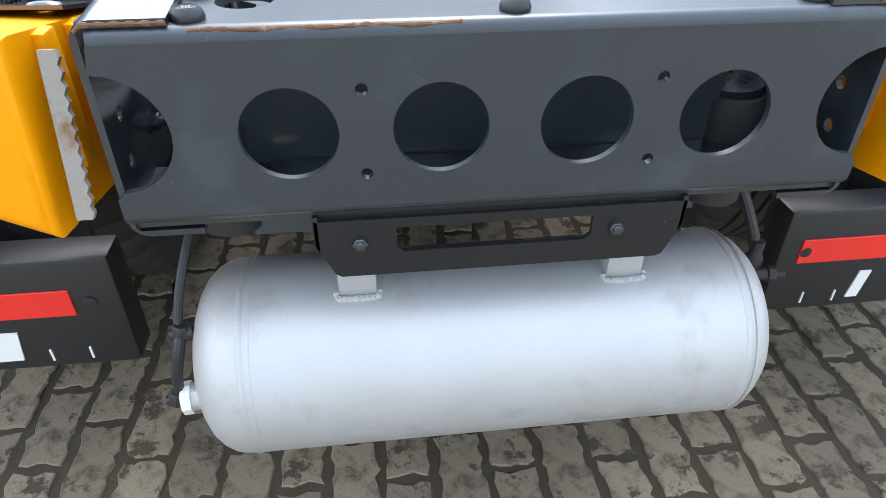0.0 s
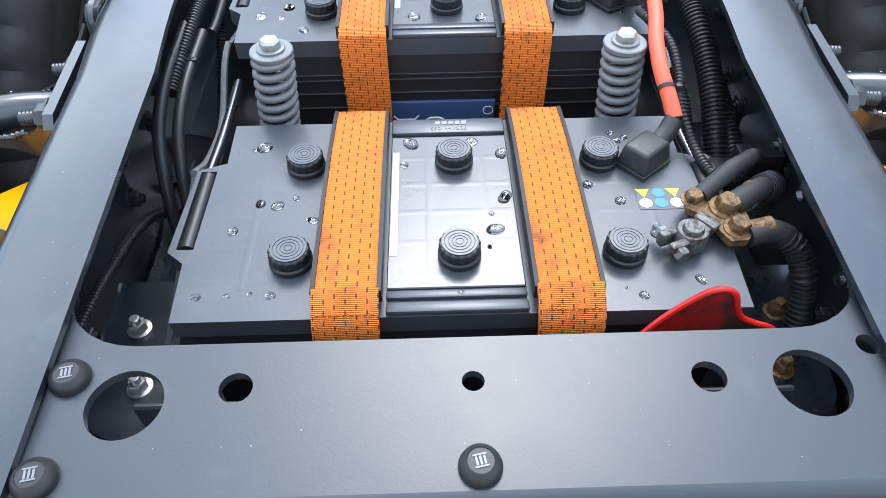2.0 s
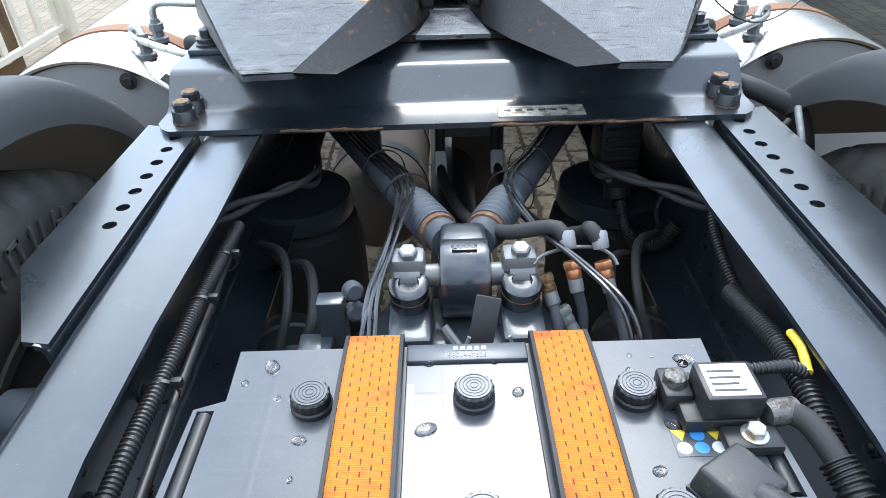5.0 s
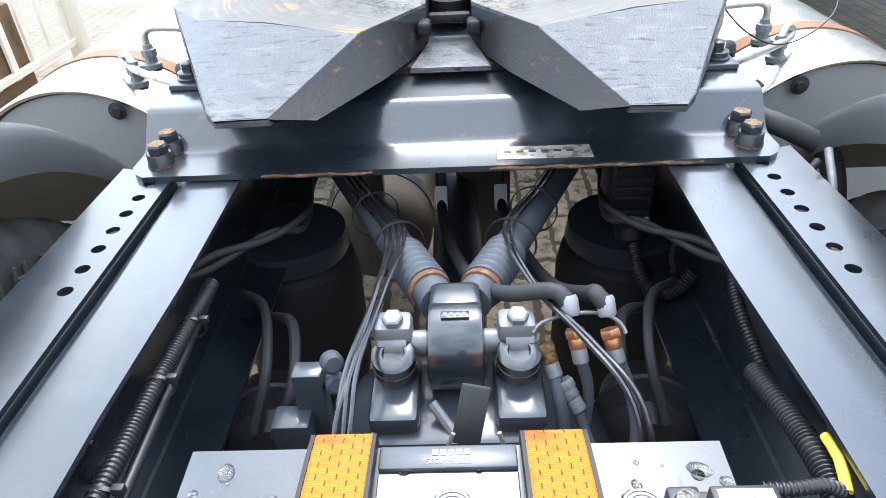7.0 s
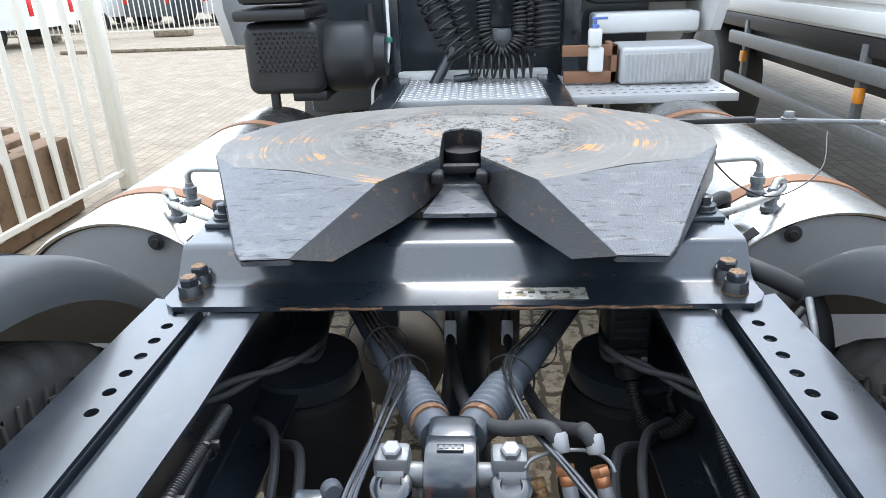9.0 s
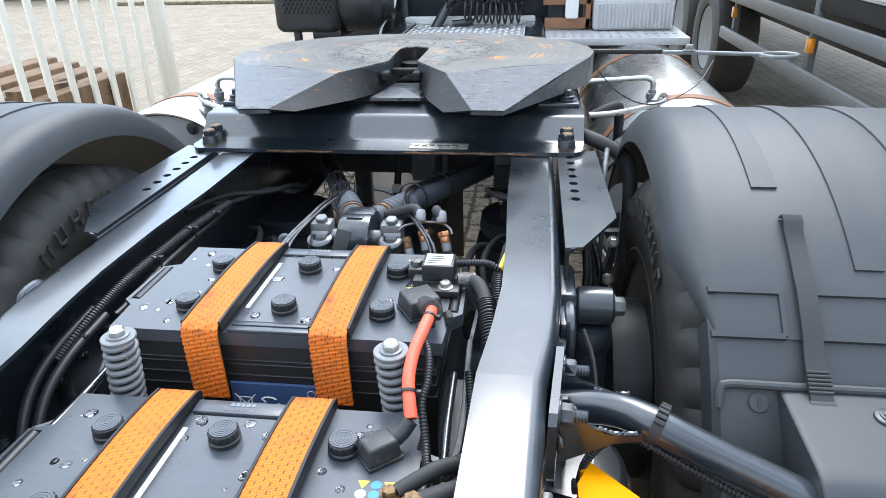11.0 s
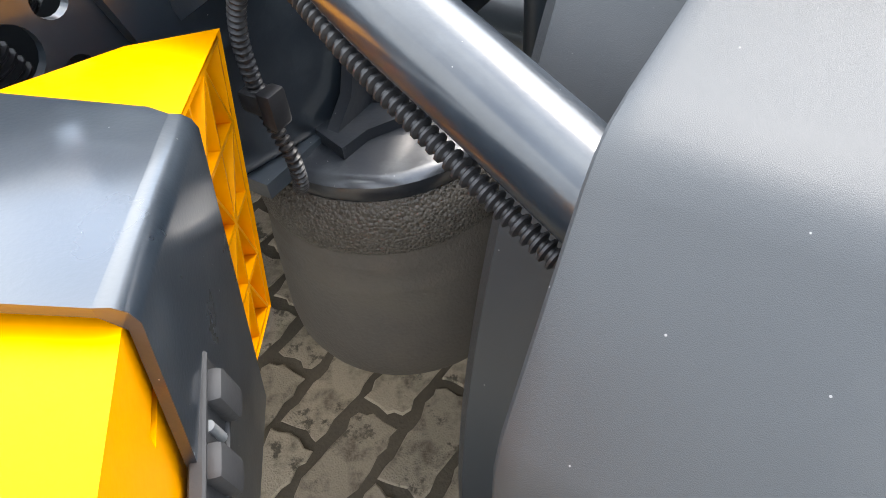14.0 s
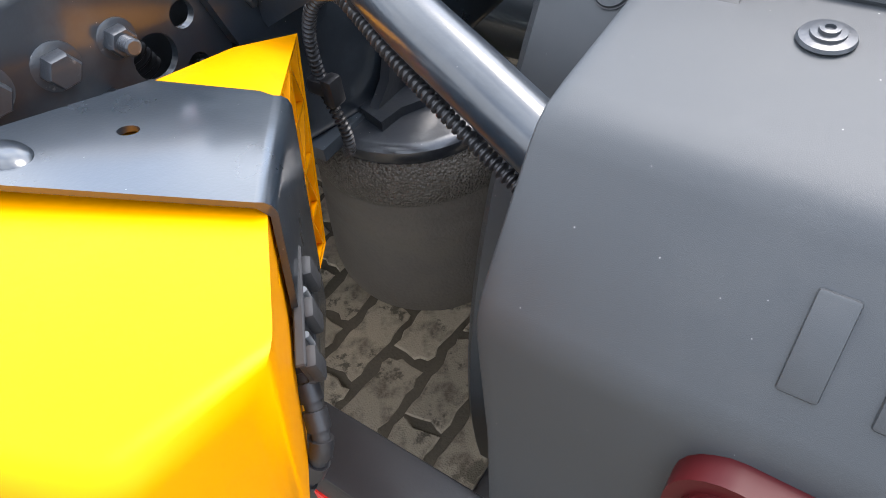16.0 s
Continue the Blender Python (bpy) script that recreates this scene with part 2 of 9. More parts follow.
def thing(name, at, label, category, group="", kind=""):
    """An Empty at the base of a thing; its parts hang under it."""
    ob = new(name)
    ob.empty_display_size = 0.05
    ob.location = at
    ob["base"] = list(at)
    return tagged(ob, label, category, group, kind)


def part(name, bm, material, parent=None, label="", sharp=35, smooth=True):
    """Links a bmesh, in world metres, as one mesh object under a thing or a part."""
    base = Vector(parent["base"]) if parent is not None else Vector((0, 0, 0))
    bmesh.ops.recalc_face_normals(bm, faces=bm.faces)
    bmesh.ops.translate(bm, verts=bm.verts, vec=-base)
    me = bpy.data.meshes.new(name)
    bm.to_mesh(me)
    bm.free()
    me.materials.append(material)
    if smooth:
        me.polygons.foreach_set("use_smooth", [True] * len(me.polygons))
        me.set_sharp_from_angle(angle=radians(sharp))
    ob = new(name, me)
    if parent is not None:
        ob.parent = parent
        ob["base"] = list(base)
    return tagged(ob, label)


def solo(name, bm, material, label, category, kind="", group="", sharp=35):
    """A thing that is one mesh."""
    return tagged(part(name, bm, material, None, label, sharp), label, category, group, kind)


def bmn():
    return bmesh.new()


def box(bm, x0, x1, y0, y1, z0, z1, bev=0.0, seg=2, m=None):
    made = bmesh.ops.create_cube(bm, size=1, matrix=Matrix.LocRotScale(((x0 + x1) / 2, (y0 + y1) / 2, (z0 + z1) / 2), None, (abs(x1 - x0), abs(y1 - y0), abs(z1 - z0))))
    vs = made["verts"]
    if bev > 0:
        es = list({e for v in vs for e in v.link_edges})
        res = bmesh.ops.bevel(bm, geom=es, offset=bev, segments=seg, profile=0.5, affect="EDGES")
        vs = list({v for f in res["faces"] for v in f.verts} | {v for v in vs if v.is_valid})
    if m is not None:
        bmesh.ops.transform(bm, matrix=m, verts=vs)
    return vs


def flat(bm, outer, holes=(), depth=0.006, m=None):
    """A plate of the outline outer, in x and y, with holes, from z = 0 down to -depth, set by the matrix m."""
    n0 = len(bm.verts)
    edges = []
    for loop in (outer, *holes):
        vs = [bm.verts.new((p[0], p[1], 0)) for p in loop]
        edges += [bm.edges.new((a, b)) for a, b in zip(vs, vs[1:] + vs[:1])]
    res = bmesh.ops.triangle_fill(bm, use_beauty=True, use_dissolve=False, edges=edges, normal=(0, 0, 1))
    fs = [g for g in res["geom"] if isinstance(g, bmesh.types.BMFace)]
    ext = bmesh.ops.extrude_face_region(bm, geom=fs)
    down = [g for g in ext["geom"] if isinstance(g, bmesh.types.BMVert)]
    bmesh.ops.translate(bm, verts=down, vec=(0, 0, -depth))
    bm.verts.ensure_lookup_table()
    vs = bm.verts[n0:]
    if m is not None:
        bmesh.ops.transform(bm, matrix=m, verts=vs)
    return vs


def circle(x, y, r, n=28, a0=0.0, a1=360.0):
    k = n if a1 - a0 >= 360 else n + 1
    return [(x + r * math.cos(radians(a0 + (a1 - a0) * i / n)), y + r * math.sin(radians(a0 + (a1 - a0) * i / n))) for i in range(k)]


def lathe(bm, prof, m=None, seg=24, closed=False):
    """Turns the profile of (radius, height) about z."""
    rings = []
    for r, z in prof:
        if r < 1e-5:
            rings.append([bm.verts.new((0, 0, z))])
        else:
            rings.append([bm.verts.new((r * math.cos(2 * math.pi * i / seg), r * math.sin(2 * math.pi * i / seg), z)) for i in range(seg)])
    pairs = list(zip(rings, rings[1:])) + ([(rings[-1], rings[0])] if closed else [])
    for a, b in pairs:
        for i in range(seg):
            j = (i + 1) % seg
            loop = [a[i % len(a)], a[j % len(a)], b[j % len(b)], b[i % len(b)]]
            loop = list(dict.fromkeys(loop))
            if len(loop) > 2:
                bm.faces.new(loop)
    if not closed:
        for ring in (rings[0], rings[-1]):
            if len(ring) > 2:
                bm.faces.new(ring)
    vs = [v for ring in rings for v in ring]
    if m is not None:
        bmesh.ops.transform(bm, matrix=m, verts=vs)
    return vs


def spline(pts, step=0.01):
    """Points along a smooth curve through pts, about step apart."""
    p = [Vector(q) for q in pts]
    p = [2 * p[0] - p[1]] + p + [2 * p[-1] - p[-2]]
    out = []
    for a, b, c, d in zip(p, p[1:], p[2:], p[3:]):
        n = max(2, int((c - b).length / step))
        for i in range(n):
            t = i / n
            out.append(0.5 * (2 * b + (c - a) * t + (2 * a - 5 * b + 4 * c - d) * t * t + (3 * b - a - 3 * c + d) * t ** 3))
    return out + [p[-2]]


def tube(bm, pts, r, seg=10, step=0.012, ribs=0.0, pitch=0.006, smooth=True):
    """A round cable, hose or bar along pts. ribs: depth of a conduit's corrugation."""
    line = spline(pts, pitch / 4 if ribs else step) if smooth else [Vector(q) for q in pts]
    up = Vector((0.13, 0.21, 0.97))
    rings = []
    for i, q in enumerate(line):
        d = (line[min(i + 1, len(line) - 1)] - line[max(i - 1, 0)]).normalized()
        side = d.cross(up)
        side = side.normalized() if side.length > 1e-3 else Vector((1, 0, 0))
        up = side.cross(d).normalized()
        rad = (r if not callable(r) else r(i / max(1, len(line) - 1))) - (ribs if ribs and i % 4 > 1 else 0)
        rings.append([bm.verts.new(q + rad * (math.cos(2 * math.pi * k / seg) * side + math.sin(2 * math.pi * k / seg) * up)) for k in range(seg)])
    for a, b in zip(rings, rings[1:]):
        for k in range(seg):
            bm.faces.new((a[k], a[(k + 1) % seg], b[(k + 1) % seg], b[k]))
    bm.faces.new(rings[0])
    bm.faces.new(rings[-1])
    return [v for ring in rings for v in ring]


def sweep(bm, sections):
    """Joins closed loops of points, one after the other, and caps the ends."""
    rings = [[bm.verts.new(p) for p in s] for s in sections]
    n = len(rings[0])
    for a, b in zip(rings, rings[1:]):
        for k in range(n):
            bm.faces.new((a[k], a[(k + 1) % n], b[(k + 1) % n], b[k]))
    for ring in (rings[0], rings[-1]):
        bm.faces.new(ring)
    return [v for ring in rings for v in ring]


def aim(at, to):
    """The pose at a point with its z along to."""
    return Matrix.Translation(at) @ Vector(to).normalized().to_track_quat("Z", "Y").to_matrix().to_4x4()


def bolt(name, parent, at, to, size=0.012, material=None, head=0.6, shank=0.0, washer=True, label=""):
    """A hexagon bolt or nut of the given half width, with washer and a stub of thread."""
    bm = bmn()
    m = aim(at, to)
    z = 0
    if washer:
        lathe(bm, [(size * 1.55, 0), (size * 1.55, size * 0.14), (size * 1.4, size * 0.22)], m, 20)
        z = size * 0.2
    lathe(bm, [(size * 1.12, z), (size * 1.15, z + size * 0.1), (size * 1.15, z + size * (1.2 * head)), (size * 0.98, z + size * 1.5 * head)], m, 6)
    if shank:
        prof = []
        for i in range(9):
            prof.append((size * (0.6 if i % 2 else 0.66), z + size * 1.5 * head + shank * i / 9))
        lathe(bm, prof + [(size * 0.5, z + size * 1.5 * head + shank)], m, 12)
    return part(name, bm, material or BOLT, parent, label)


def sx(pts, s):
    return [(s * p[0], *p[1:]) for p in pts]


# ---- more materials ----


def paving_material():
    """Concrete blocks in stretcher bond, 210 by 105 mm, with sunken soil joints, for the yard."""
    m = bpy.data.materials.new("block_paving")
    m.use_nodes = True
    b, ln = m.node_tree.nodes["Principled BSDF"], m.node_tree.links.new
    tc = nd(m, "ShaderNodeTexCoord")
    mp = nd(m, "ShaderNodeMapping")
    mp.inputs["Rotation"].default_value = (0, 0, radians(90))
    ln(tc.outputs["Object"], mp.inputs["Vector"])
    br = nd(m, "ShaderNodeTexBrick", Scale=1.0)
    br.inputs["Brick Width"].default_value, br.inputs["Row Height"].default_value, br.inputs["Mortar Size"].default_value = 0.21, 0.105, 0.006
    br.inputs["Mortar Smooth"].default_value = 0.3
    # block colours paler than the near stones: the yard's sunlight is put into them
    br.inputs["Color1"].default_value, br.inputs["Color2"].default_value, br.inputs["Mortar"].default_value = (0.305, 0.255, 0.188, 1), (0.255, 0.212, 0.155, 1), (0.165, 0.135, 0.095, 1)
    ln(mp.outputs[0], br.inputs["Vector"])
    no = nd(m, "ShaderNodeTexNoise", Scale=2.3, Detail=9.0, Roughness=0.72)
    ln(tc.outputs["Object"], no.inputs["Vector"])
    mx = nd(m, "ShaderNodeMixRGB")
    mx.blend_type = "MULTIPLY"
    mx.inputs[0].default_value = 0.5
    rp = nd(m, "ShaderNodeValToRGB")
    rp.color_ramp.elements[0].color, rp.color_ramp.elements[1].color = (0.5, 0.47, 0.43, 1), (1, 1, 1, 1)
    rp.color_ramp.elements[0].position, rp.color_ramp.elements[1].position = 0.35, 0.65
    ln(no.outputs["Fac"], rp.inputs[0])
    ln(br.outputs["Color"], mx.inputs[1])
    ln(rp.outputs[0], mx.inputs[2])
    ln(mx.outputs[0], b.inputs["Base Color"])
    b.inputs["Roughness"].default_value = 0.85
    bp = nd(m, "ShaderNodeBump", Strength=0.6, Distance=0.01)
    bp.invert = True
    ln(br.outputs["Fac"], bp.inputs["Height"])
    ln(bp.outputs[0], b.inputs["Normal"])
    return m


def webbing_material(name, dirt):
    """Orange polyester webbing: fine weave, rows of dark stitches along the strap and smudges of oil."""
    m = bpy.data.materials.new(name)
    m.use_nodes = True
    b, ln = m.node_tree.nodes["Principled BSDF"], m.node_tree.links.new
    tc = nd(m, "ShaderNodeTexCoord")
    sp = nd(m, "ShaderNodeSeparateXYZ")
    ln(tc.outputs["Object"], sp.inputs[0])

    def op(kind, a, c, d=None):
        n = nd(m, "ShaderNodeMath")
        n.operation = kind
        for i, v in enumerate((a, c, d)):
            if v is None:
                continue
            if isinstance(v, (int, float)):
                n.inputs[i].default_value = v
            else:
                ln(v, n.inputs[i])
        return n.outputs[0]

    v = op("ADD", sp.outputs["Y"], sp.outputs["Z"])
    u = op("MULTIPLY", sp.outputs["X"], 105.0)
    col = op("FLOOR", u, 0.0)
    row = op("FRACT", op("MULTIPLY_ADD", col, 0.5, op("MULTIPLY", v, 76.0)), 0.0)
    dash = op("MULTIPLY", op("LESS_THAN", op("FRACT", u, 0.0), 0.15), op("LESS_THAN", row, 0.45))
    weave = op("SINE", op("MULTIPLY", v, 2600.0), 0.0)
    weave2 = op("SINE", op("MULTIPLY", sp.outputs["X"], 3200.0), 0.0)
    ww = op("MULTIPLY_ADD", weave, 0.7, op("MULTIPLY", weave2, 0.3))
    no = nd(m, "ShaderNodeTexNoise", Scale=16.0, Detail=6.0, Roughness=0.7)
    ln(tc.outputs["Object"], no.inputs["Vector"])
    rp = nd(m, "ShaderNodeValToRGB")
    rp.color_ramp.elements[0].position, rp.color_ramp.elements[1].position = 0.53, 0.74
    ln(no.outputs["Fac"], rp.inputs[0])
    c1 = nd(m, "ShaderNodeMixRGB")
    c1.inputs[1].default_value, c1.inputs[2].default_value = (0.66, 0.145, 0.005, 1), (0.90, 0.225, 0.012, 1)
    ln(op("MULTIPLY_ADD", ww, 0.5, 0.5), c1.inputs[0])
    c2 = nd(m, "ShaderNodeMixRGB")
    c2.inputs[2].default_value = (0.10, 0.022, 0.005, 1)
    ln(op("MULTIPLY", dash, 0.95), c2.inputs[0])
    ln(c1.outputs[0], c2.inputs[1])
    c3 = nd(m, "ShaderNodeMixRGB")
    c3.inputs[2].default_value = (0.07, 0.03, 0.015, 1)
    ln(op("MULTIPLY", rp.outputs[0], 0.7), c3.inputs[0])
    ln(c2.outputs[0], c3.inputs[1])
    # oily smudges, drawn out along the strap and broken up by the weave
    smp = nd(m, "ShaderNodeMapping")
    smp.inputs["Scale"].default_value = (1.0, 0.6, 0.6)
    ln(tc.outputs["Object"], smp.inputs["Vector"])
    sn = nd(m, "ShaderNodeTexNoise", Scale=19.0, Detail=8.0, Roughness=0.74)
    ln(smp.outputs[0], sn.inputs["Vector"])
    sr = nd(m, "ShaderNodeValToRGB")
    sr.color_ramp.elements[0].position, sr.color_ramp.elements[1].position = 0.545, 0.66
    ln(sn.outputs["Fac"], sr.inputs[0])
    c4 = nd(m, "ShaderNodeMixRGB")
    c4.inputs[2].default_value = (0.05, 0.017, 0.01, 1)
    ln(op("MULTIPLY", op("MULTIPLY", sr.outputs[0], op("MULTIPLY_ADD", ww, 0.25, 0.75)), dirt), c4.inputs[0])
    ln(c3.outputs[0], c4.inputs[1])
    ln(c4.outputs[0], b.inputs["Base Color"])
    b.inputs["Roughness"].default_value = 0.55
    bp = nd(m, "ShaderNodeBump", Strength=0.6, Distance=0.001)
    ln(op("SUBTRACT", ww, op("MULTIPLY", dash, 3.0)), bp.inputs["Height"])
    ln(bp.outputs[0], b.inputs["Normal"])
    return m


def water_material():
    m = bpy.data.materials.new("water_drop")
    m.use_nodes = True
    b = m.node_tree.nodes["Principled BSDF"]
    b.inputs["Transmission Weight"].default_value, b.inputs["IOR"].default_value, b.inputs["Roughness"].default_value = 1.0, 1.33, 0.02
    return m


def lens_material(col):
    """Red moulded lamp lens with a fine grid of prisms."""
    m = bpy.data.materials.new("prismatic_red_lens")
    m.use_nodes = True
    b, ln = m.node_tree.nodes["Principled BSDF"], m.node_tree.links.new
    tc = nd(m, "ShaderNodeTexCoord")
    vo = nd(m, "ShaderNodeTexVoronoi", Scale=230.0, Randomness=0.0)
    ln(tc.outputs["Object"], vo.inputs["Vector"])
    mx = nd(m, "ShaderNodeMixRGB")
    mx.inputs[1].default_value, mx.inputs[2].default_value = (*col, 1), (*[c * 0.16 for c in col], 1)
    sharp = nd(m, "ShaderNodeMapRange")
    sharp.inputs["From Min"].default_value, sharp.inputs["From Max"].default_value = 0.2, 0.62
    ln(vo.outputs["Distance"], sharp.inputs["Value"])
    ln(sharp.outputs[0], mx.inputs[0])
    ln(mx.outputs[0], b.inputs["Base Color"])
    b.inputs["Roughness"].default_value, b.inputs["Specular IOR Level"].default_value = 0.3, 0.25
    bp = nd(m, "ShaderNodeBump", Strength=0.7, Distance=0.002)
    ln(vo.outputs["Distance"], bp.inputs["Height"])
    ln(bp.outputs[0], b.inputs["Normal"])
    return m


def worn_plate_material():
    """The coupling plate's top: scoured in rings about the pin, with grease flakes, bare patches and rust streaks."""
    m = bpy.data.materials.new("worn_coupling_plate")
    m.use_nodes = True
    b, ln = m.node_tree.nodes["Principled BSDF"], m.node_tree.links.new
    tc = nd(m, "ShaderNodeTexCoord")
    sp = nd(m, "ShaderNodeSeparateXYZ")
    ln(tc.outputs["Object"], sp.inputs[0])

    def op(kind, a, c=None):
        n = nd(m, "ShaderNodeMath")
        n.operation = kind
        for i, v in enumerate((a, c)):
            if isinstance(v, (int, float)):
                n.inputs[i].default_value = v
            elif v is not None:
                ln(v, n.inputs[i])
        return n.outputs[0]

    def ramp(src, p0, p1):
        r = nd(m, "ShaderNodeValToRGB")
        r.color_ramp.elements[0].position, r.color_ramp.elements[1].position = p0, p1
        ln(src, r.inputs[0])
        return r.outputs[0]

    def fall(src, p0, p1):
        return op("SUBTRACT", 1.0, ramp(src, p0, p1))

    def mixc(fac, a, c):
        n = nd(m, "ShaderNodeMixRGB")
        ln(fac, n.inputs[0])
        for i, v in ((1, a), (2, c)):
            if isinstance(v, tuple):
                n.inputs[i].default_value = (*v, 1)
            else:
                ln(v, n.inputs[i])
        return n.outputs[0]

    def noise(vec, scale, detail=5.0, rough=0.6):
        n = nd(m, "ShaderNodeTexNoise", Scale=scale, Detail=detail, Roughness=rough)
        ln(vec, n.inputs["Vector"])
        return n.outputs["Fac"]

    yc = op("SUBTRACT", sp.outputs["Y"], 0.19)
    rad = op("SQRT", op("ADD", op("MULTIPLY", sp.outputs["X"], sp.outputs["X"]), op("MULTIPLY", yc, yc)))
    ang = op("ARCTAN2", sp.outputs["X"], yc)
    polar = nd(m, "ShaderNodeCombineXYZ")
    ln(op("MULTIPLY", rad, 120.0), polar.inputs[0])
    ln(op("MULTIPLY", ang, 1.8), polar.inputs[1])
    streak = noise(polar.outputs[0], 1.0, 4.0, 0.7)
    plain = tc.outputs["Object"]
    big, mid, fine = noise(plain, 5.0), noise(plain, 38.0, 4.0), noise(plain, 150.0, 3.0)
    c = mixc(ramp(big, 0.3, 0.7), (0.105, 0.104, 0.098), (0.150, 0.147, 0.138))
    c = mixc(op("MULTIPLY", ramp(streak, 0.52, 0.64), 0.35), c, (0.26, 0.25, 0.225))
    c = mixc(op("MULTIPLY", fall(streak, 0.34, 0.44), 0.35), c, (0.07, 0.07, 0.072))
    # bare pale zone about the pin
    inner = ramp(op("ADD", op("MULTIPLY", rad, -3.2), op("ADD", op("MULTIPLY", big, 0.6), 0.85)), 0.35, 0.6)
    c = mixc(op("MULTIPLY", inner, 0.35), c, (0.27, 0.262, 0.24))
    # grease flakes
    ring = fall(op("ABSOLUTE", op("SUBTRACT", rad, 0.16)), 0.08, 0.17)
    flake = op("MULTIPLY", op("MULTIPLY", ramp(noise(plain, 85.0, 7.0, 0.78), 0.525, 0.54), ramp(noise(plain, 14.0, 4.0), 0.41, 0.50)), ring)
    c = mixc(flake, c, (0.02, 0.02, 0.021))
    edge = op("MULTIPLY", fall(op("ABSOLUTE", op("SUBTRACT", rad, op("ADD", 0.20, op("MULTIPLY", big, 0.09)))), 0.003, 0.010), ramp(fine, 0.5, 0.56))
    c = mixc(edge, c, (0.03, 0.03, 0.03))
    # rust in arcs
    rust = op("MULTIPLY", ramp(noise(plain, 8.5, 4.0, 0.6), 0.585, 0.635), ramp(streak, 0.50, 0.56))
    c = mixc(op("MULTIPLY", rust, 0.85), c, (0.50, 0.22, 0.05))
    ln(c, b.inputs["Base Color"])
    b.inputs["Metallic"].default_value = 0.2
    rr = nd(m, "ShaderNodeMapRange")
    rr.inputs["To Min"].default_value, rr.inputs["To Max"].default_value = 0.36, 0.66
    ln(mid, rr.inputs["Value"])
    ln(rr.outputs[0], b.inputs["Roughness"])
    bp = nd(m, "ShaderNodeBump", Strength=0.42, Distance=0.003)
    ln(op("ADD", op("MULTIPLY", fine, 0.12), op("ADD", op("MULTIPLY", streak, 0.5), op("MULTIPLY", flake, 0.8))), bp.inputs["Height"])
    ln(bp.outputs[0], b.inputs["Normal"])
    return m


PAVING = paving_material()
WEB = webbing_material("orange_stitched_webbing", 0.2)
WEB_D = webbing_material("soiled_orange_webbing", 0.95)
WATER = water_material()
LENS = lens_material((0.95, 0.02, 0.015))
LENS_D = mat("dark_red_rim", (0.055, 0.006, 0.007), 0.4, grain=200, bump=0.02, var=0.15)
LENS_D.node_tree.nodes["Principled BSDF"].inputs["Specular IOR Level"].default_value = 0.2
WORN = worn_plate_material()
BRIGHT = mat("bare_worn_steel", (0.082, 0.090, 0.102), 0.42, 0.15, grain=330, bump=1.0, var=0.5, stain=24, stain_col=(0.135, 0.14, 0.145), stain_amt=0.3, rvar=0.16)
chips(BRIGHT, (24, 80, 60), 0.605, 0.62, (0.028, 0.029, 0.031))
chips(BRIGHT, (7, 45, 60), 0.60, 0.68, (0.25, 0.24, 0.22), 0.4)
PAINT_S = mat("chipped_subframe_paint", (0.014, 0.0195, 0.026), 0.32, grain=420, bump=0.05, var=0.25, stain=9, stain_col=(0.030, 0.038, 0.046), stain_amt=0.3, coat=1.0, spots=0.6, rvar=0.2, coat_rough=0.15, wave=0.06)
chips(PAINT_S, (13, 22, 22), 0.635, 0.69, (0.13, 0.068, 0.035), 0.8)
PLATE_Z = mat("soiled_type_plate", (0.5, 0.49, 0.45), 0.45, 0.5, grain=300, bump=0.15, var=0.3)
chips(PLATE_Z, (50, 90, 60), 0.5, 0.56, (0.16, 0.12, 0.055), 0.8)
SLEEVE = mat("dark_blue_grey_sleeve", (0.07, 0.08, 0.095), 0.5, grain=200, bump=0.2, var=0.2)
BAG = mat("dusty_air_spring_rubber", (0.085, 0.073, 0.060), 0.78, grain=260, bump=0.5, var=0.4, stain=9, stain_col=(0.10, 0.085, 0.066), stain_amt=0.35)
CAST = mat("dark_cast_iron_paint", (0.016, 0.019, 0.024), 0.32, grain=200, bump=0.12, var=0.3, stain=20, stain_col=(0.035, 0.04, 0.045), stain_amt=0.2, coat=0.8, coat_rough=0.16, spots=0.8)
GREASY = mat("greasy_rusty_steel", (0.014, 0.0145, 0.016), 0.58, grain=120, bump=0.5, var=0.4, stain=30, stain_col=(0.11, 0.055, 0.03), stain_amt=0.1, rvar=0.2)
chips(GREASY, (34, 12, 90), 0.62, 0.69, (0.075, 0.042, 0.028), 0.6)
GREASY.node_tree.nodes["Principled BSDF"].inputs["Specular IOR Level"].default_value = 0.25
END_G = mat("grey_tank_end", (0.30, 0.30, 0.305), 0.5, 0.2, grain=200, bump=0.08, var=0.15, stain=6)
PEBBLE = mat("pebbled_rubber", (0.082, 0.072, 0.060), 0.55, grain=170, bump=0.0, var=0.25, stain=7)
pb = PEBBLE.node_tree
pv, pc, pn = nd(PEBBLE, "ShaderNodeTexVoronoi", Scale=300.0), nd(PEBBLE, "ShaderNodeTexCoord"), nd(PEBBLE, "ShaderNodeBump", Strength=1.0, Distance=0.0022)
pn.invert = True
pb.links.new(pc.outputs["Object"], pv.inputs["Vector"])
pb.links.new(pv.outputs["Distance"], pn.inputs["Height"])
pb.links.new(pn.outputs[0], pb.nodes["Principled BSDF"].inputs["Normal"])
TYRE_L = mat("dusty_raised_rubber", (0.075, 0.07, 0.062), 0.9, grain=120, bump=0.2, var=0.3, stain=8)
COPPER = mat("copper_fitting", (0.55, 0.25, 0.12), 0.4, 0.8, grain=300, bump=0.1, var=0.2)
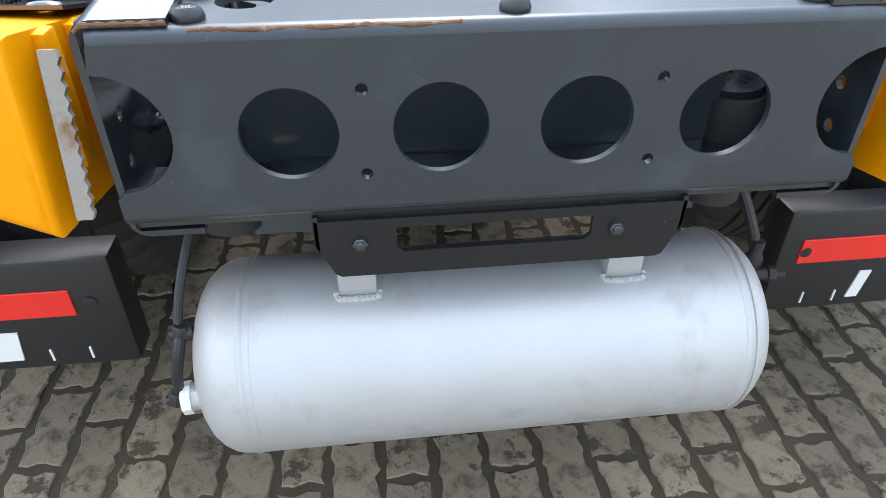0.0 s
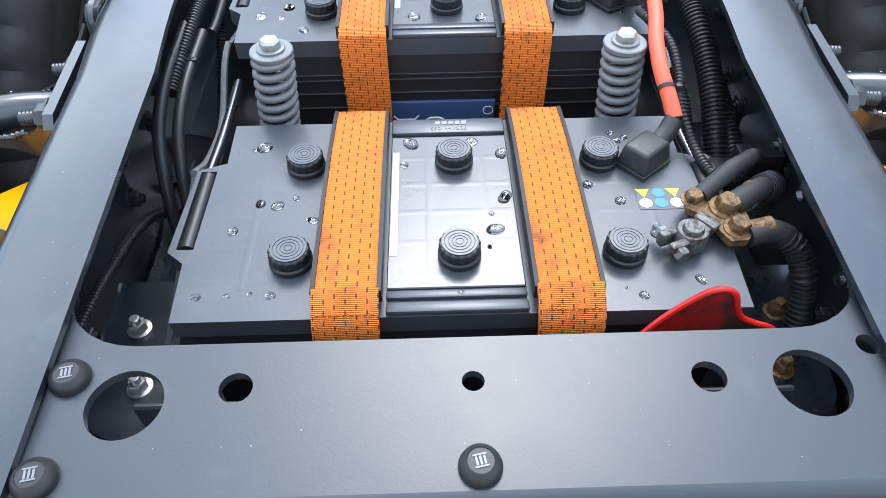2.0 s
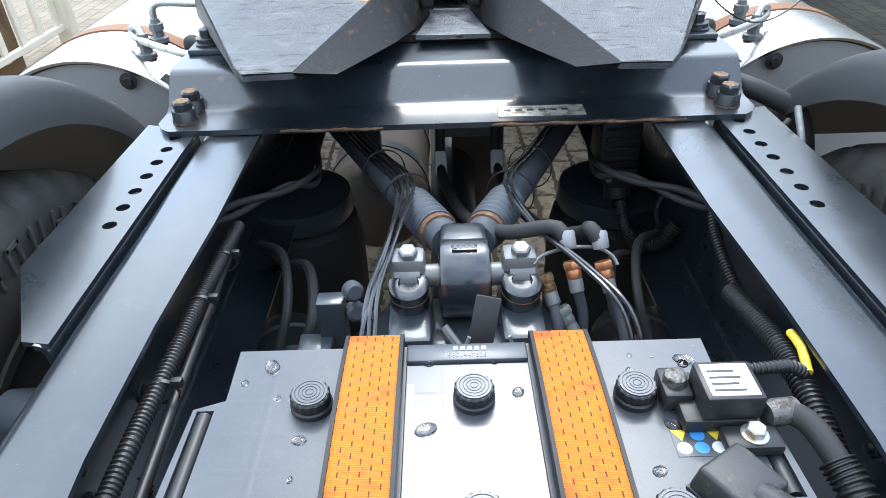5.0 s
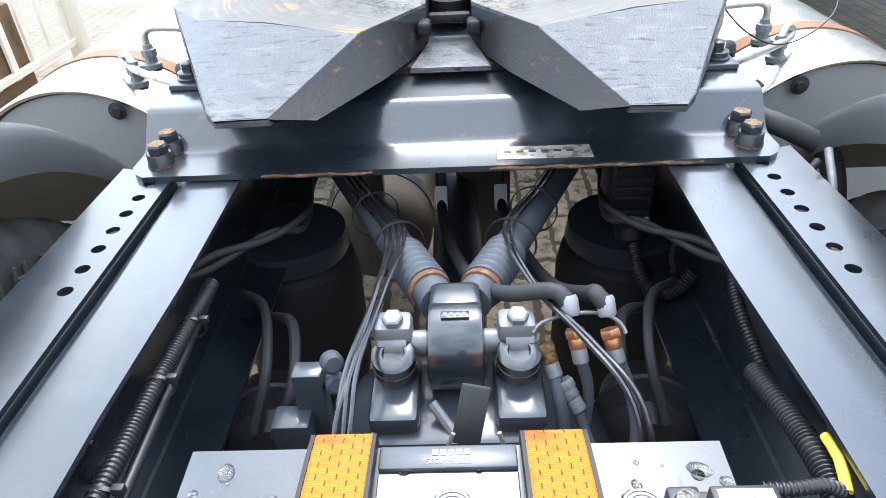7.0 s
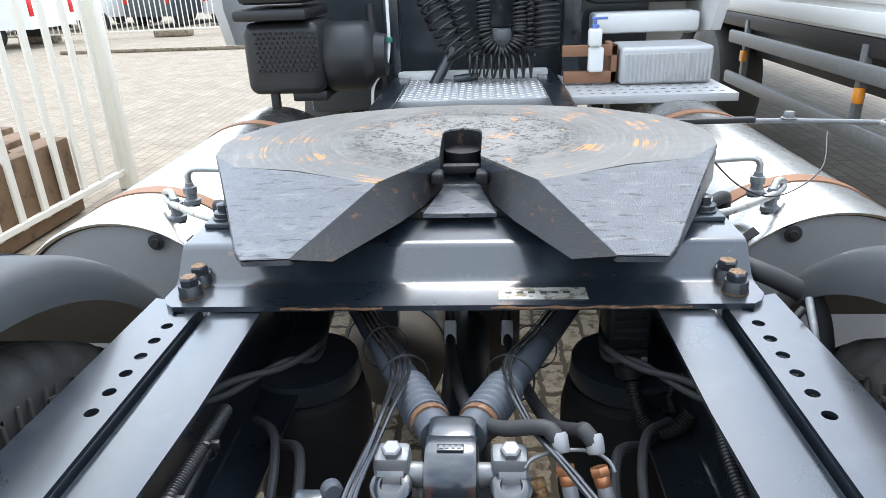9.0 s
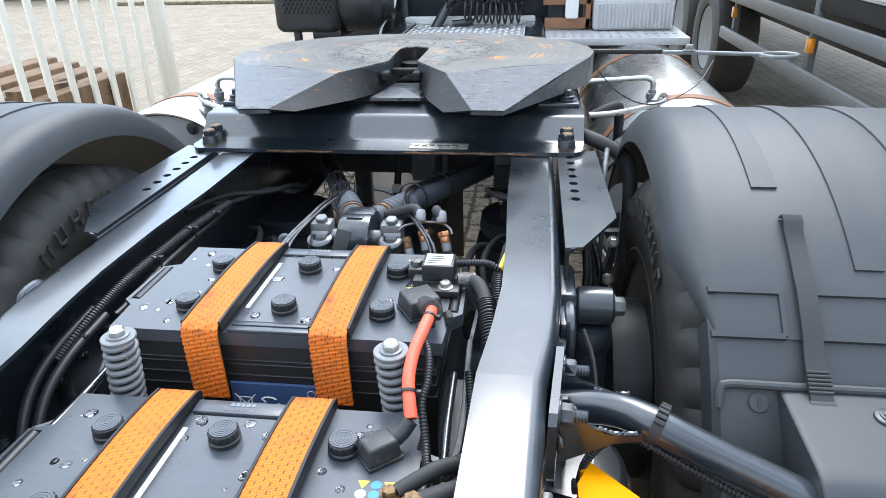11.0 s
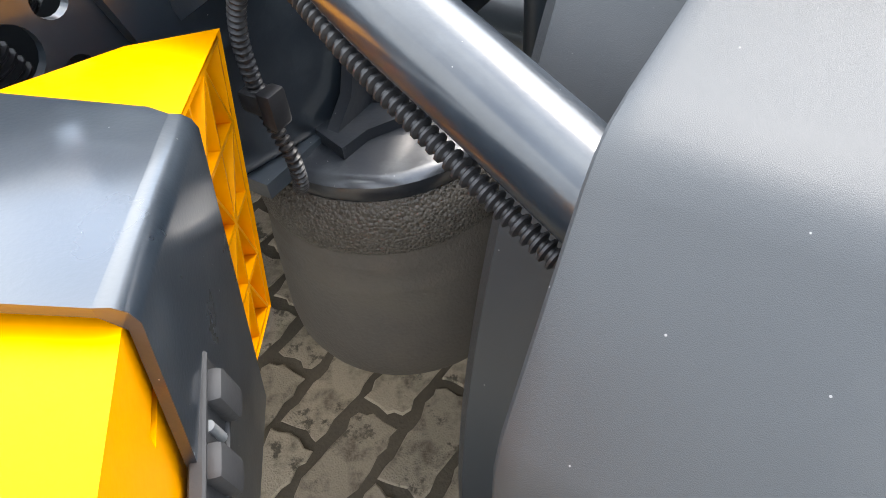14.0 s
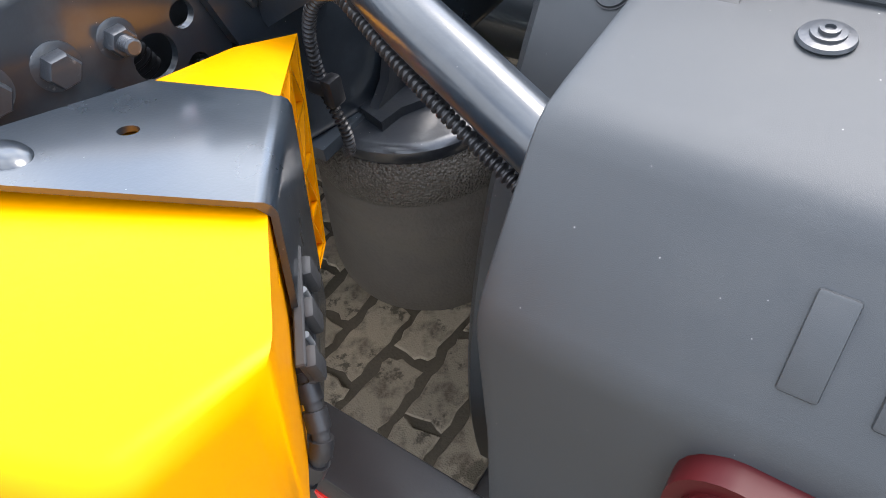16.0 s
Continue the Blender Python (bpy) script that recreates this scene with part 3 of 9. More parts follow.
BROWN = mat("rusty_strap_band", (0.26, 0.13, 0.07), 0.6, 0.2, grain=120, bump=0.15, var=0.3)
AMBER = mat("amber_lens", (0.9, 0.32, 0.02), 0.25, grain=200, bump=0.02, var=0.05, coat=0.8)
BLUEP = mat("blue_plastic", (0.12, 0.2, 0.5), 0.4, grain=200, bump=0.02, var=0.05)
STICK_Y = mat("yellow_print", (0.8, 0.6, 0.05), 0.5, grain=200, bump=0.0, var=0.03)
STICK_B = mat("blue_print", (0.05, 0.25, 0.6), 0.5, grain=200, bump=0.0, var=0.03)
DARKGLASS = mat("dark_window", (0.02, 0.022, 0.025), 0.08, grain=50, bump=0.0, var=0.05, coat=1.0)
CARPAINT = mat("silver_car_paint", (0.45, 0.46, 0.48), 0.3, 0.3, grain=100, bump=0.0, var=0.05, coat=0.8)
GREEN = mat("green_oxide", (0.04, 0.25, 0.18), 0.7, grain=200, bump=0.3, var=0.4)


def text_bm(body, size, m, depth=0.0004):
    """Letters in the built-in font as a mesh, set by m."""
    cu = bpy.data.curves.new("lettering", "FONT")
    cu.body, cu.size, cu.extrude, cu.align_x, cu.align_y = body, size, depth, "CENTER", "CENTER"
    ob = bpy.data.objects.new("lettering", cu)
    scene.collection.objects.link(ob)
    dg = bpy.context.evaluated_depsgraph_get()
    me = bpy.data.meshes.new_from_object(ob.evaluated_get(dg))
    bm = bmn()
    bm.from_mesh(me)
    bmesh.ops.transform(bm, matrix=m, verts=bm.verts)
    bpy.data.objects.remove(ob)
    bpy.data.curves.remove(cu)
    bpy.data.meshes.remove(me)
    return bm


FACE_BACK = Matrix(((1, 0, 0, 0), (0, 0, -1, 0), (0, 1, 0, 0), (0, 0, 0, 1)))

# ---- ground ----
bm = bmn()
bmesh.ops.create_grid(bm, x_segments=1, y_segments=1, size=400)
bmesh.ops.translate(bm, verts=bm.verts, vec=(0, 0, -0.014))
ground = solo("ground", bm, PAVING, "worn grey-brown concrete block paving of the yard", "paving", "structure")
bm = bmn()
box(bm, -2.62, 2.62, -1.25, 4.02, -0.05, -0.005)
bed = part("joint_bed", bm, JOINT, None)
bed.parent = ground

# ---- chassis frame ----
chassis = thing("chassis_frame", (0, 0, 0.75), "dark grey painted steel truck chassis with a holed end crossmember", "chassis")
ZR = 0.957
RAIL_Y = (0.0, 0.47, 0.58, 0.70, 0.88, 1.10, 4.30)
RAIL_OUT = (0.390, 0.413, 0.430, 0.438, 0.440, 0.440, 0.440)
RAIL_IN = (0.306, 0.321, 0.334, 0.343, 0.343, 0.336, 0.333)


def rail_x(y):
    """How far the web's outside and the flange's inner edge stand off the middle."""
    return float(np.interp(y, RAIL_Y, RAIL_OUT)), float(np.interp(y, RAIL_Y, RAIL_IN))


def rail_top(y):
    return float(np.interp(y, (0.0, 0.45, 0.85, 1.2), (ZR, 0.976, 0.976, 0.972)))


def rail_zb(y):
    return 0.735 - 0.055 * min(1, max(0, (y - 0.05) / 0.6))


def rail_sections(s, ys, low=True, high=True):
    out = []
    for y in ys:
        xo, xi = rail_x(y)
        zb, zr = rail_zb(y), rail_top(y)
        r, t = 0.020, 0.007
        top = [(xo - r + r * math.sin(a), zr - r + r * math.cos(a)) for a in (0, 0.4, 0.8, 1.2, 1.57)]
        bot = [(xo - r + r * math.cos(a), zb + r - r * math.sin(a)) for a in (0, 0.5, 1.0, 1.57)]
        bot2 = [(xi + 0.01, zb), (xi + 0.01, zb + t), (xo - t - 0.004, zb + t), (xo - t, zb + t + 0.004)]
        top2 = [(xo - t, zr - t - 0.004), (xo - t - 0.004, zr - t), (xi, zr - t), (xi, zr)]
        if low and high:
            loop = top + bot + bot2 + top2
        elif high:
            loop = top + [(xo, zr - 0.022), (xo - t, zr - 0.022)] + top2
        else:
            loop = [(xo, zb + 0.022)] + bot + bot2 + [(xo - t, zb + 0.022)]
        out.append([(s * x, y, z) for x, z in loop])
    return out


WEB_HOLES = [(0.361, 0.870, 0.019), (0.395, 0.889, 0.011), (0.398, 0.939, 0.011), (0.393, 0.846, 0.010), (0.436, 0.842, 0.009), (0.055, 0.80, 0.008), (0.06, 0.85, 0.008)]
rails = {}
for s in (-1, 1):
    bm = bmn()
    sweep(bm, rail_sections(s, (0.47, 0.50, 0.53, 0.56, 0.60, 0.65, 0.70, 0.78, 0.88, 1.0, 1.1, 1.5, 2.2, 3.0, 4.2)))
    front = (0.008, 0.1, 0.2, 0.3, 0.4, 0.47)
    sweep(bm, rail_sections(s, front, low=False))
    sweep(bm, rail_sections(s, front, high=False))
    # the holed web, in its own plane: along y and up
    m = Matrix(((0, 0, s, s * 0.39), (1, 0, 0, 0), (0, 1, 0, 0), (0, 0, 0, 1)))
    shear = Matrix(((1, s * 0.023 / 0.47, 0, 0), (0, 1, 0, 0), (0, 0, 1, 0), (0, 0, 0, 1)))
    outline = [(y, rail_top(y) - 0.022) for y in (0.008, 0.2, 0.4, 0.47)] + [(y, rail_zb(y) + 0.022) for y in reversed((0.008, 0.05, 0.2, 0.4, 0.47))]
    flat(bm, outline, [circle(y, z, r, 20) for y, z, r in WEB_HOLES], 0.007, shear @ m)
    rails[s] = part("rail", bm, PAINT, chassis)
    # worn brown edge at the open end of the flange
    bm = bmn()
    pts = [(s * (0.307 + 0.083 * i / 12), 0.0075 - 0.004 * (i > 9) * (i - 9) / 3, ZR - 0.0035 - 0.005 * max(0, i - 10)) for i in range(0 if s < 0 else 7, 12)]
    tube(bm, pts, lambda f: 0.0022 + 0.0008 * math.sin(f * 37), 8, 0.004)
    part("torn_edge", bm, RUST, rails[s], "rusty flame-cut edge")

# rear crossmember: top plate, bent front face and bottom flange in one pressing
bm = bmn()
arc_r = circle(0.255, 0.205, 0.072, 8, -90, 0)
arc_l = [(-x, y) for x, y in reversed(arc_r)]
outer = [(-0.374, 0.012), (0.374, 0.012), (0.374, 0.30), (0.327, 0.30)] + arc_r[::-1] + arc_l[::-1] + [(-0.327, 0.30), (-0.374, 0.30)]
holes = [circle(-0.172, 0.094, 0.0125, 20), circle(0.002, 0.094, 0.0085, 18), circle(0.176, 0.092, 0.013, 20), circle(0.305, 0.116, 0.009, 18), circle(0.250, 0.085, 0.028, 32), circle(-0.25, 0.083, 0.028, 32)]
flat(bm, outer, holes, 0.008, Matrix.Translation((0, 0, 0.95)))
rim = [(0.376, 0.938), (0.380, 0.918)] + circle(0.383, 0.852, 0.06, 14, 92, 268) + [(0.389, 0.784), (0.389, 0.762)]
face = rim + [(-x, z) for x, z in reversed(rim)]
fh = [circle(x, 0.846, 0.0475, 44) for x in (-0.2155, -0.0685, 0.078, 0.2225)] + [circle(x, z, 0.0062, 14) for x in (-0.144, 0.149) for z in (0.889, 0.80)]
flat(bm, face, fh, 0.008, FACE_BACK)
for zc, a0, half in ((0.938, 90, 0.375), (0.764, 180, 0.389)):
    ring = []
    for r in (0.012, 0.004):
        arc = [a0 + 90 * i / 6 for i in range(7)]
        ring += [(0.012 + r * math.cos(radians(a)), zc + r * math.sin(radians(a))) for a in (arc if r > 0.01 else arc[::-1])]
    sweep(bm, [[(x, y, z) for y, z in ring] for x in (-half, half)])
crossmember = part("rear_crossmember", bm, PAINT_X, chassis, "", 40)
bm = bmn()
flat(bm, [(-0.389, 0.012), (0.389, 0.012), (0.389, 0.128), (-0.389, 0.128)], [circle(-0.247, 0.069, 0.020, 26), circle(0.257, 0.071, 0.020, 26)], 0.008, Matrix.Translation((0, 0, 0.752)))
part("bottom_flange", bm, PAINT, crossmember, "wet inner flange with drain holes")
# scraped, rusty stretch along the bend
bm = bmn()
tube(bm, [(-0.29 + 0.024 * i, 0.0045 + 0.0012 * math.sin(i * 2.1), 0.9468 + 0.0004 * math.sin(i * 1.3)) for i in range(11)], lambda f: 0.0016 + 0.0014 * abs(math.sin(f * 61) * math.sin(f * 17)), 8, 0.004)
part("scrape", bm, RUST, crossmember, "rusty scrape along the bent edge")
for x, y in ((-0.295, 0.105), (-0.292, 0.028), (0.003, 0.028), (0.302, 0.032)):
    bm = bmn()
    lathe(bm, [(0.0145, 0.95), (0.0152, 0.9525), (0.0135, 0.9575), (0.0095, 0.961), (0.009, 0.9602), (0, 0.9602)], Matrix.Translation((x, y, 0)), 26)
    b0 = part("rubber_buffer", bm, BLACK, crossmember, "black rubber buffer")
    bm = bmn()
    tilt = Matrix.Translation((x, y, 0.9602)) @ Matrix.Rotation(0.2, 4, "Z") @ Matrix.Diagonal((0.8, 0.8, 0.8, 1))
    for a in (-0.0035, 0.0, 0.0035):
        box(bm, a - 0.001, a + 0.001, -0.004, 0.004, 0, 0.0008, m=tilt)
    box(bm, -0.006, 0.006, 0.0045, 0.006, 0, 0.0008, m=tilt)
    box(bm, -0.006, 0.006, -0.006, -0.0045, 0, 0.0008, m=tilt)
    part("mould_mark", bm, ZINC_G, b0)
# studs and pads seen down the two large holes
for s in (-1, 1):
    bm = bmn()
    o = [(0.285, 0.165)] + circle(0.315, 0.165, 0.042, 14, 180, 360) + [(0.357, 0.165), (0.37, 0.31), (0.30, 0.31)]
    flat(bm, sx(o[1:], s), (), 0.010, Matrix.Translation((0, 0, 0.815)))
    pad = part("stud_pad", bm, PAINT, chassis)
    bm = bmn()
    lathe(bm, [(0.040, 0.66), (0.042, 0.70), (0.040, 0.80), (0.036, 0.806)], Matrix.Translation((s * 0.318, 0.15, 0)), 28)
    part("rubber_block", bm, RUBBER, chassis, "black rubber block")
    for x, y in ((0.330, 0.247), (0.311, 0.178)):
        bolt("stud", pad, (s * x, y, 0.815), (0, 0, 1), 0.0080, ZINC if s < 0 else BRASS, 0.8, 0.008, True, "zinc nut on a washer" if s < 0 else "rusty nut on a washer")

# angles with a row of holes, outside both rails
for s in (-1, 1):
    bm = bmn()
    o = [(0.449, 0.855), (0.480, 0.860), (0.553, 1.000), (0.545, 1.43), (0.449, 1.40)]
    hs = [circle(0.479, y, 0.0098, 20) for y in (1.093, 1.14, 1.187, 1.234, 1.28, 1.327, 1.372)]
    flat(bm, sx(o, s), [sx(h, s) for h in hs], 0.007, Matrix.Translation((0, 0, 0.974)))
    secs = []
    for y in (0.853, 1.40):
        ring = [(0.465 - 0.016 * math.sin(a), 0.958 + 0.016 * math.cos(a)) for a in (0, 0.4, 0.8, 1.2, 1.57)] + [(0.449, 0.80), (0.456, 0.80)] + [(0.465 - 0.009 * math.sin(a), 0.958 + 0.009 * math.cos(a)) for a in (1.57, 0.8, 0)]
        secs.append([(s * x, y, z) for x, z in ring])
    sweep(bm, secs)
    part("mounting_angle", bm, PAINT, chassis)

# bolts along the outside of the webs
for s in (-1, 1):
    for y, z, sz, sh in ((0.087, 0.924, 0.0135, 0), (0.140, 0.919, 0.0135, 0), (0.243, 0.910, 0.0125, 0), (0.292, 0.902, 0.0115, 0), (0.339, 0.898, 0.0100, 0.012), (0.62, 0.925, 0.009, 0), (0.70, 0.90, 0.010, 0.01), (0.72, 0.86, 0.010, 0.01), (0.66, 0.83, 0.010, 0)):
        bolt("flange_bolt", rails[s], (s * (rail_x(y)[0] - 0.001), y, z), (s, -0.1, 0), sz, BOLT, 0.75, sh)
    for y in (0.15, 0.19, 0.25, 0.46, 0.62, 0.70, 0.78, 0.95):
        for z in (0.80, 0.86):
            bolt("web_nut", rails[s], (s * (rail_x(y)[0] - 0.0075), y, z), (-s, 0, 0), 0.0095, BOLT, 0.7, 0.006)

# ---- air tank ----
tank = thing("air_tank", (0, 0.10, 0.34), "matt aluminium compressed air tank hung under the rear crossmember", "air tank")
TY, TZ, TR = 0.10, 0.472, 0.134
bm = bmn()
prof = [(0, -0.388)] + [(TR * math.sin(a) ** 0.75, -0.318 - 0.07 * math.cos(a) ** 0.9) for a in (0.15, 0.3, 0.5, 0.7, 0.9, 1.1, 1.3, 1.45)] + [(TR, -0.313)]
prof = prof + [(r, -z + 0.006) for r, z in reversed(prof)]
lathe(bm, prof, aim((0, TY, TZ), (1, 0, 0)), 72)
shell = part("shell", bm, ALU, tank)
for x in (-0.312, 0.330):
    bm = bmn()
    for i in range(2):
        lathe(bm, [(TR - 0.0005, -0.0045), (TR + 0.0008, -0.003), (TR + 0.0014, 0), (TR + 0.0008, 0.003), (TR - 0.0005, 0.0045)] if i == 0 else [(TR - 0.0005, 0.0105), (TR + 0.0005, 0.012), (TR - 0.0005, 0.0135)], aim((x, TY, TZ), (1, 0, 0)), 96, closed=False)
    part("weld_seam", bm, WELD, shell, "beaded circular weld seam")
for x in (-0.166, 0.176):
    bm = bmn()
    box(bm, x - 0.024, x + 0.024, TY - 0.045, TY + 0.02, 0.592, 0.69, 0.004)
    lug = part("mounting_lug", bm, ALU, tank, "pale aluminium mounting lug")
    bm = bmn()
    tube(bm, [(x - 0.027, TY - 0.040, 0.6), (x - 0.023, TY - 0.048, 0.5965), (x, TY - 0.049, 0.5955), (x + 0.023, TY - 0.048, 0.5965), (x + 0.027, TY - 0.039, 0.6)], lambda f: 0.0045 + 0.0008 * math.sin(f * 60), 8, 0.002)
    part("weld_bead", bm, WELD, lug)
bm = bmn()
lathe(bm, [(0.030, 0), (0.024, 0.012), (0.019, 0.016), (0.019, 0.034), (0.015, 0.036)], aim((-0.368, TY - 0.045, 0.445), (-1, -0.1, 0)), 28)
boss = part("end_boss", bm, ALU, tank)
bm = bmn()
lathe(bm, [(0.0225, 0.030), (0.0225, 0.042), (0.017, 0.044)], aim((-0.368, TY - 0.045, 0.445), (-1, -0.1, 0)), 8)
part("ring_nut", bm, WHITE, boss, "white plastic ring nut")
for k, (x, y, z) in enumerate(((-0.413, TY - 0.048, 0.445), (-0.390, TY - 0.03, 0.545))):
    bm = bmn()
    lathe(bm, [(0.010, 0), (0.011, 0.004), (0.011, 0.018), (0.008, 0.022), (0.008, 0.030)], aim((x + 0.012, y, z), (-1, 0, -0.1)), 10)
    lathe(bm, [(0.012, 0), (0.012, 0.016), (0.009, 0.02)], aim((x - 0.006, y, z - 0.006), (0.2, 0, 1)), 8)
    part("push_fitting", bm, BLACK, tank, "black push-in air fitting")
bm = bmn()
tube(bm, [(-0.413, 0.052, 0.455), (-0.408, 0.05, 0.49), (-0.398, 0.055, 0.53), (-0.395, 0.07, 0.545)], 0.0075, 10)
tube(bm, [(-0.398, 0.07, 0.55), (-0.39, 0.10, 0.60), (-0.37, 0.15, 0.66), (-0.33, 0.22, 0.72)], 0.006, 10)
part("air_line", bm, BLACK, tank)
bm = bmn()
tube(bm, [(0.335, 0.20, 0.74), (0.36, 0.185, 0.69), (0.385, 0.165, 0.64), (0.405, 0.145, 0.585), (0.412, 0.135, 0.55)], 0.008, 10)
part("air_line", bm, BLACK, tank)
bm = bmn()
lathe(bm, [(0.011, 0), (0.013, 0.004), (0.013, 0.022), (0.009, 0.03), (0.009, 0.05)], aim((0.41, 0.135, 0.53), (0, 0, 1)), 10)
lathe(bm, [(0.010, -0.02), (0.010, 0.02), (0.013, 0.022), (0.013, 0.032), (0.006, 0.034), (0.006, 0.046)], aim((0.41, 0.128, 0.525), (1, -0.25, 0.1)), 10)
part("push_fitting", bm, BLACK, tank, "black push-in air fitting")
# bracket between tank and crossmember
hang = thing("tank_bracket", (0, 0.03, 0.69), "black bent steel bracket bolted under the crossmember", "bracket")
bm = bmn()
o = [(-0.205, 0.742), (-0.205, 0.712), (-0.186, 0.672), (-0.18, 0.668), (0.185, 0.668), (0.192, 0.672), (0.209, 0.712), (0.209, 0.742)]
flat(bm, o, [[(-0.117, 0.73), (-0.117, 0.705), (-0.11, 0.698), (0.094, 0.698), (0.102, 0.705), (0.102, 0.73)]], 0.006, Matrix.Translation((0, 0.004, 0)) @ FACE_BACK)
box(bm, -0.205, 0.209, 0.010, 0.115, 0.742, 0.7515, 0.001)
for x0 in (-0.2055, 0.2035):
    box(bm, x0, x0 + 0.006, 0.004, 0.06, 0.70, 0.748, 0.001)
part("plate", bm, BRACKET, hang)
for x in (-0.135, 0.118):
    bolt("bolt", hang, (x - 0.008 if x < 0 else x + 0.036, 0.035, 0.742), (0, 0, -1), 0.0115, BOLT, 0.8, 0.01, False)
    bolt("bolt", hang, (x - 0.022 if x < 0 else x + 0.012, 0.004, 0.712), (0, -1, 0.1), 0.0072, BOLT, 0.6, 0.004, False)

# ---- batteries ----
BATTERIES = ((0.193, 0.476, 0.897), (0.578, 0.866, 0.945))


def cap_mesh(x, y, zt):
    bm = bmn()
    m = Matrix.Translation((x, y, zt)) @ Matrix.Diagonal((0.76, 0.76, 1.05, 1))
    lathe(bm, [(0.0265, 0), (0.0275, 0.002), (0.0275, 0.006), (0.025, 0.0075)], m, 32)
    rings, seg = [], 64
    for r, z in ((0.0245, 0.007), (0.0262, 0.009), (0.0262, 0.017), (0.0245, 0.0185)):
        rings.append([bm.verts.new(m @ Vector(((r - 0.0012 * (k % 4 > 1)) * math.cos(2 * math.pi * k / seg), (r - 0.0012 * (k % 4 > 1)) * math.sin(2 * math.pi * k / seg), z))) for k in range(seg)])
    for a, b in zip(rings, rings[1:]):
        for k in range(seg):
            bm.faces.new((a[k], a[(k + 1) % seg], b[(k + 1) % seg], b[k]))
    bm.faces.new(rings[-1])
    return bm


def cap_disc(x, y, zt):
    bm = bmn()
    pr = [(0.0225, 0.0184), (0.0225, 0.0198)]
    for r in (0.019, 0.014, 0.0095, 0.005):
        pr += [(r + 0.0006, 0.0198), (r + 0.0003, 0.0191), (r - 0.0003, 0.0191), (r - 0.0006, 0.0198)]
    lathe(bm, pr + [(0, 0.0198)], Matrix.Translation((x, y, zt)) @ Matrix.Diagonal((0.76, 0.76, 1.05, 1)), 40)
    return bm


rng = random.Random(4)
bats = []
for n, (y0, y1, zt) in enumerate(BATTERIES):
    bat = thing("truck_battery", (0, (y0 + y1) / 2, zt - 0.24), "dark grey truck battery with wet lid, held by orange straps", "battery", "chassis batteries")
    bats.append(bat)
    bm = bmn()
    box(bm, -0.250, 0.250, y0 + 0.005, y1 - 0.005, zt - 0.24, zt - 0.02, 0.004)
    case = part("case", bm, BLACK, bat, "black ribbed battery case")
    for z in (0.05, 0.058, 0.078, 0.10):
        bm = bmn()
        box(bm, -0.252, 0.252, y0 + 0.002, y1 - 0.002, zt - z - 0.002, zt - z, 0.0008, 1)
        part("case_rib", bm, BLACK, case)
    bm = bmn()
    half = [(0.262, y0), (0.266, y0 + 0.07), (0.284, y0 + 0.085), (0.280, y0 + 0.205), (0.250, y0 + 0.216), (0.252, y1)]
    loop = half + [(-x, y) for x, y in reversed(half)]
    slots = [[(s * x, y) for x, y in ((0.2595, y0 + 0.088), (0.2765, y0 + 0.088), (0.2755, y0 + (0.203 if s < 0 else 0.198)), (0.2585, y0 + (0.203 if s < 0 else 0.198)))] for s in (-1, 1)]
    flat(bm, loop, slots, 0.022, Matrix.Translation((0, 0, zt)))
    es = [e for e in bm.edges if all(v.co.z > zt - 0.001 for v in e.verts) and len({f.normal.z > 0.5 for f in e.link_faces}) > 1]
    bmesh.ops.bevel(bm, geom=es, offset=0.0025, segments=2, profile=0.5, affect="EDGES")
    lid = part("lid", bm, BATT, bat)
    for s in (-1, 1):
        bm = bmn()
        tube(bm, [(s * 0.268, y0 + 0.092, zt - 0.006), (s * 0.267, y0 + 0.198, zt - 0.004)], 0.0078, 16, smooth=False)
        part("handle", bm, BLACK, bat, "black round lifting handle")
    # mid panel, with bars at both ends
    bm = bmn()
    box(bm, -0.069, 0.060, y0 + 0.030, y1 - 0.032, zt, zt + 0.003, 0.001, 1)
    part("mid_panel", bm, BATT_M, lid)
    for k in range(5):
        yy = y0 + 0.045 + 0.042 * k
        for xa, xb, dz in ((-0.244, -0.146, 0.0), (0.146, 0.236, 0.0), (-0.058, 0.056, 0.003)):
            bm = bmn()
            sweep(bm, [[(x_, yy + q, zt + dz + h_) for q, h_ in ((-0.0055, -0.00005), (-0.0022, 0.00008), (0.0022, 0.00008), (0.0055, -0.00005))] for x_ in (xa, xb)])
            part("lid_rib", bm, BATT if dz == 0 else BATT_M, lid)
    for xc, dz in ((-0.205, 0.0), (0.20, 0.0), (-0.028, 0.003), (0.03, 0.003)):
        bm = bmn()
        sweep(bm, [[(xc + q, y_, zt + dz + h_) for q, h_ in ((-0.0055, -0.00005), (-0.0022, 0.00010), (0.0022, 0.00010), (0.0055, -0.00005))] for y_ in (y0 + 0.035, y1 - 0.04)])
        part("lid_rib", bm, BATT if dz == 0 else BATT_M, lid)
    bm = bmn()
    box(bm, -0.069, 0.060, y1 - 0.030, y1 - 0.004, zt, zt + 0.007, 0.002)
    bar = part("name_bar", bm, BATT, lid)
    bm = text_bm("5801447826", 0.0085, Matrix.Translation((-0.004, y1 - 0.023, zt + 0.0072)))
    part("number", bm, ZINC_G, bar)
    bm = bmn()
    for k in range(5):
        box(bm, -0.019 + 0.0075 * k, -0.0135 + 0.0075 * k, y1 - 0.016, y1 - 0.0095, zt + 0.007, zt + 0.0076)
    part("name_mark", bm, ZINC_G, bar)
    bm = bmn()
    box(bm, -0.069, 0.060, y0 + 0.001, y0 + 0.013, zt, zt + 0.006, 0.002)
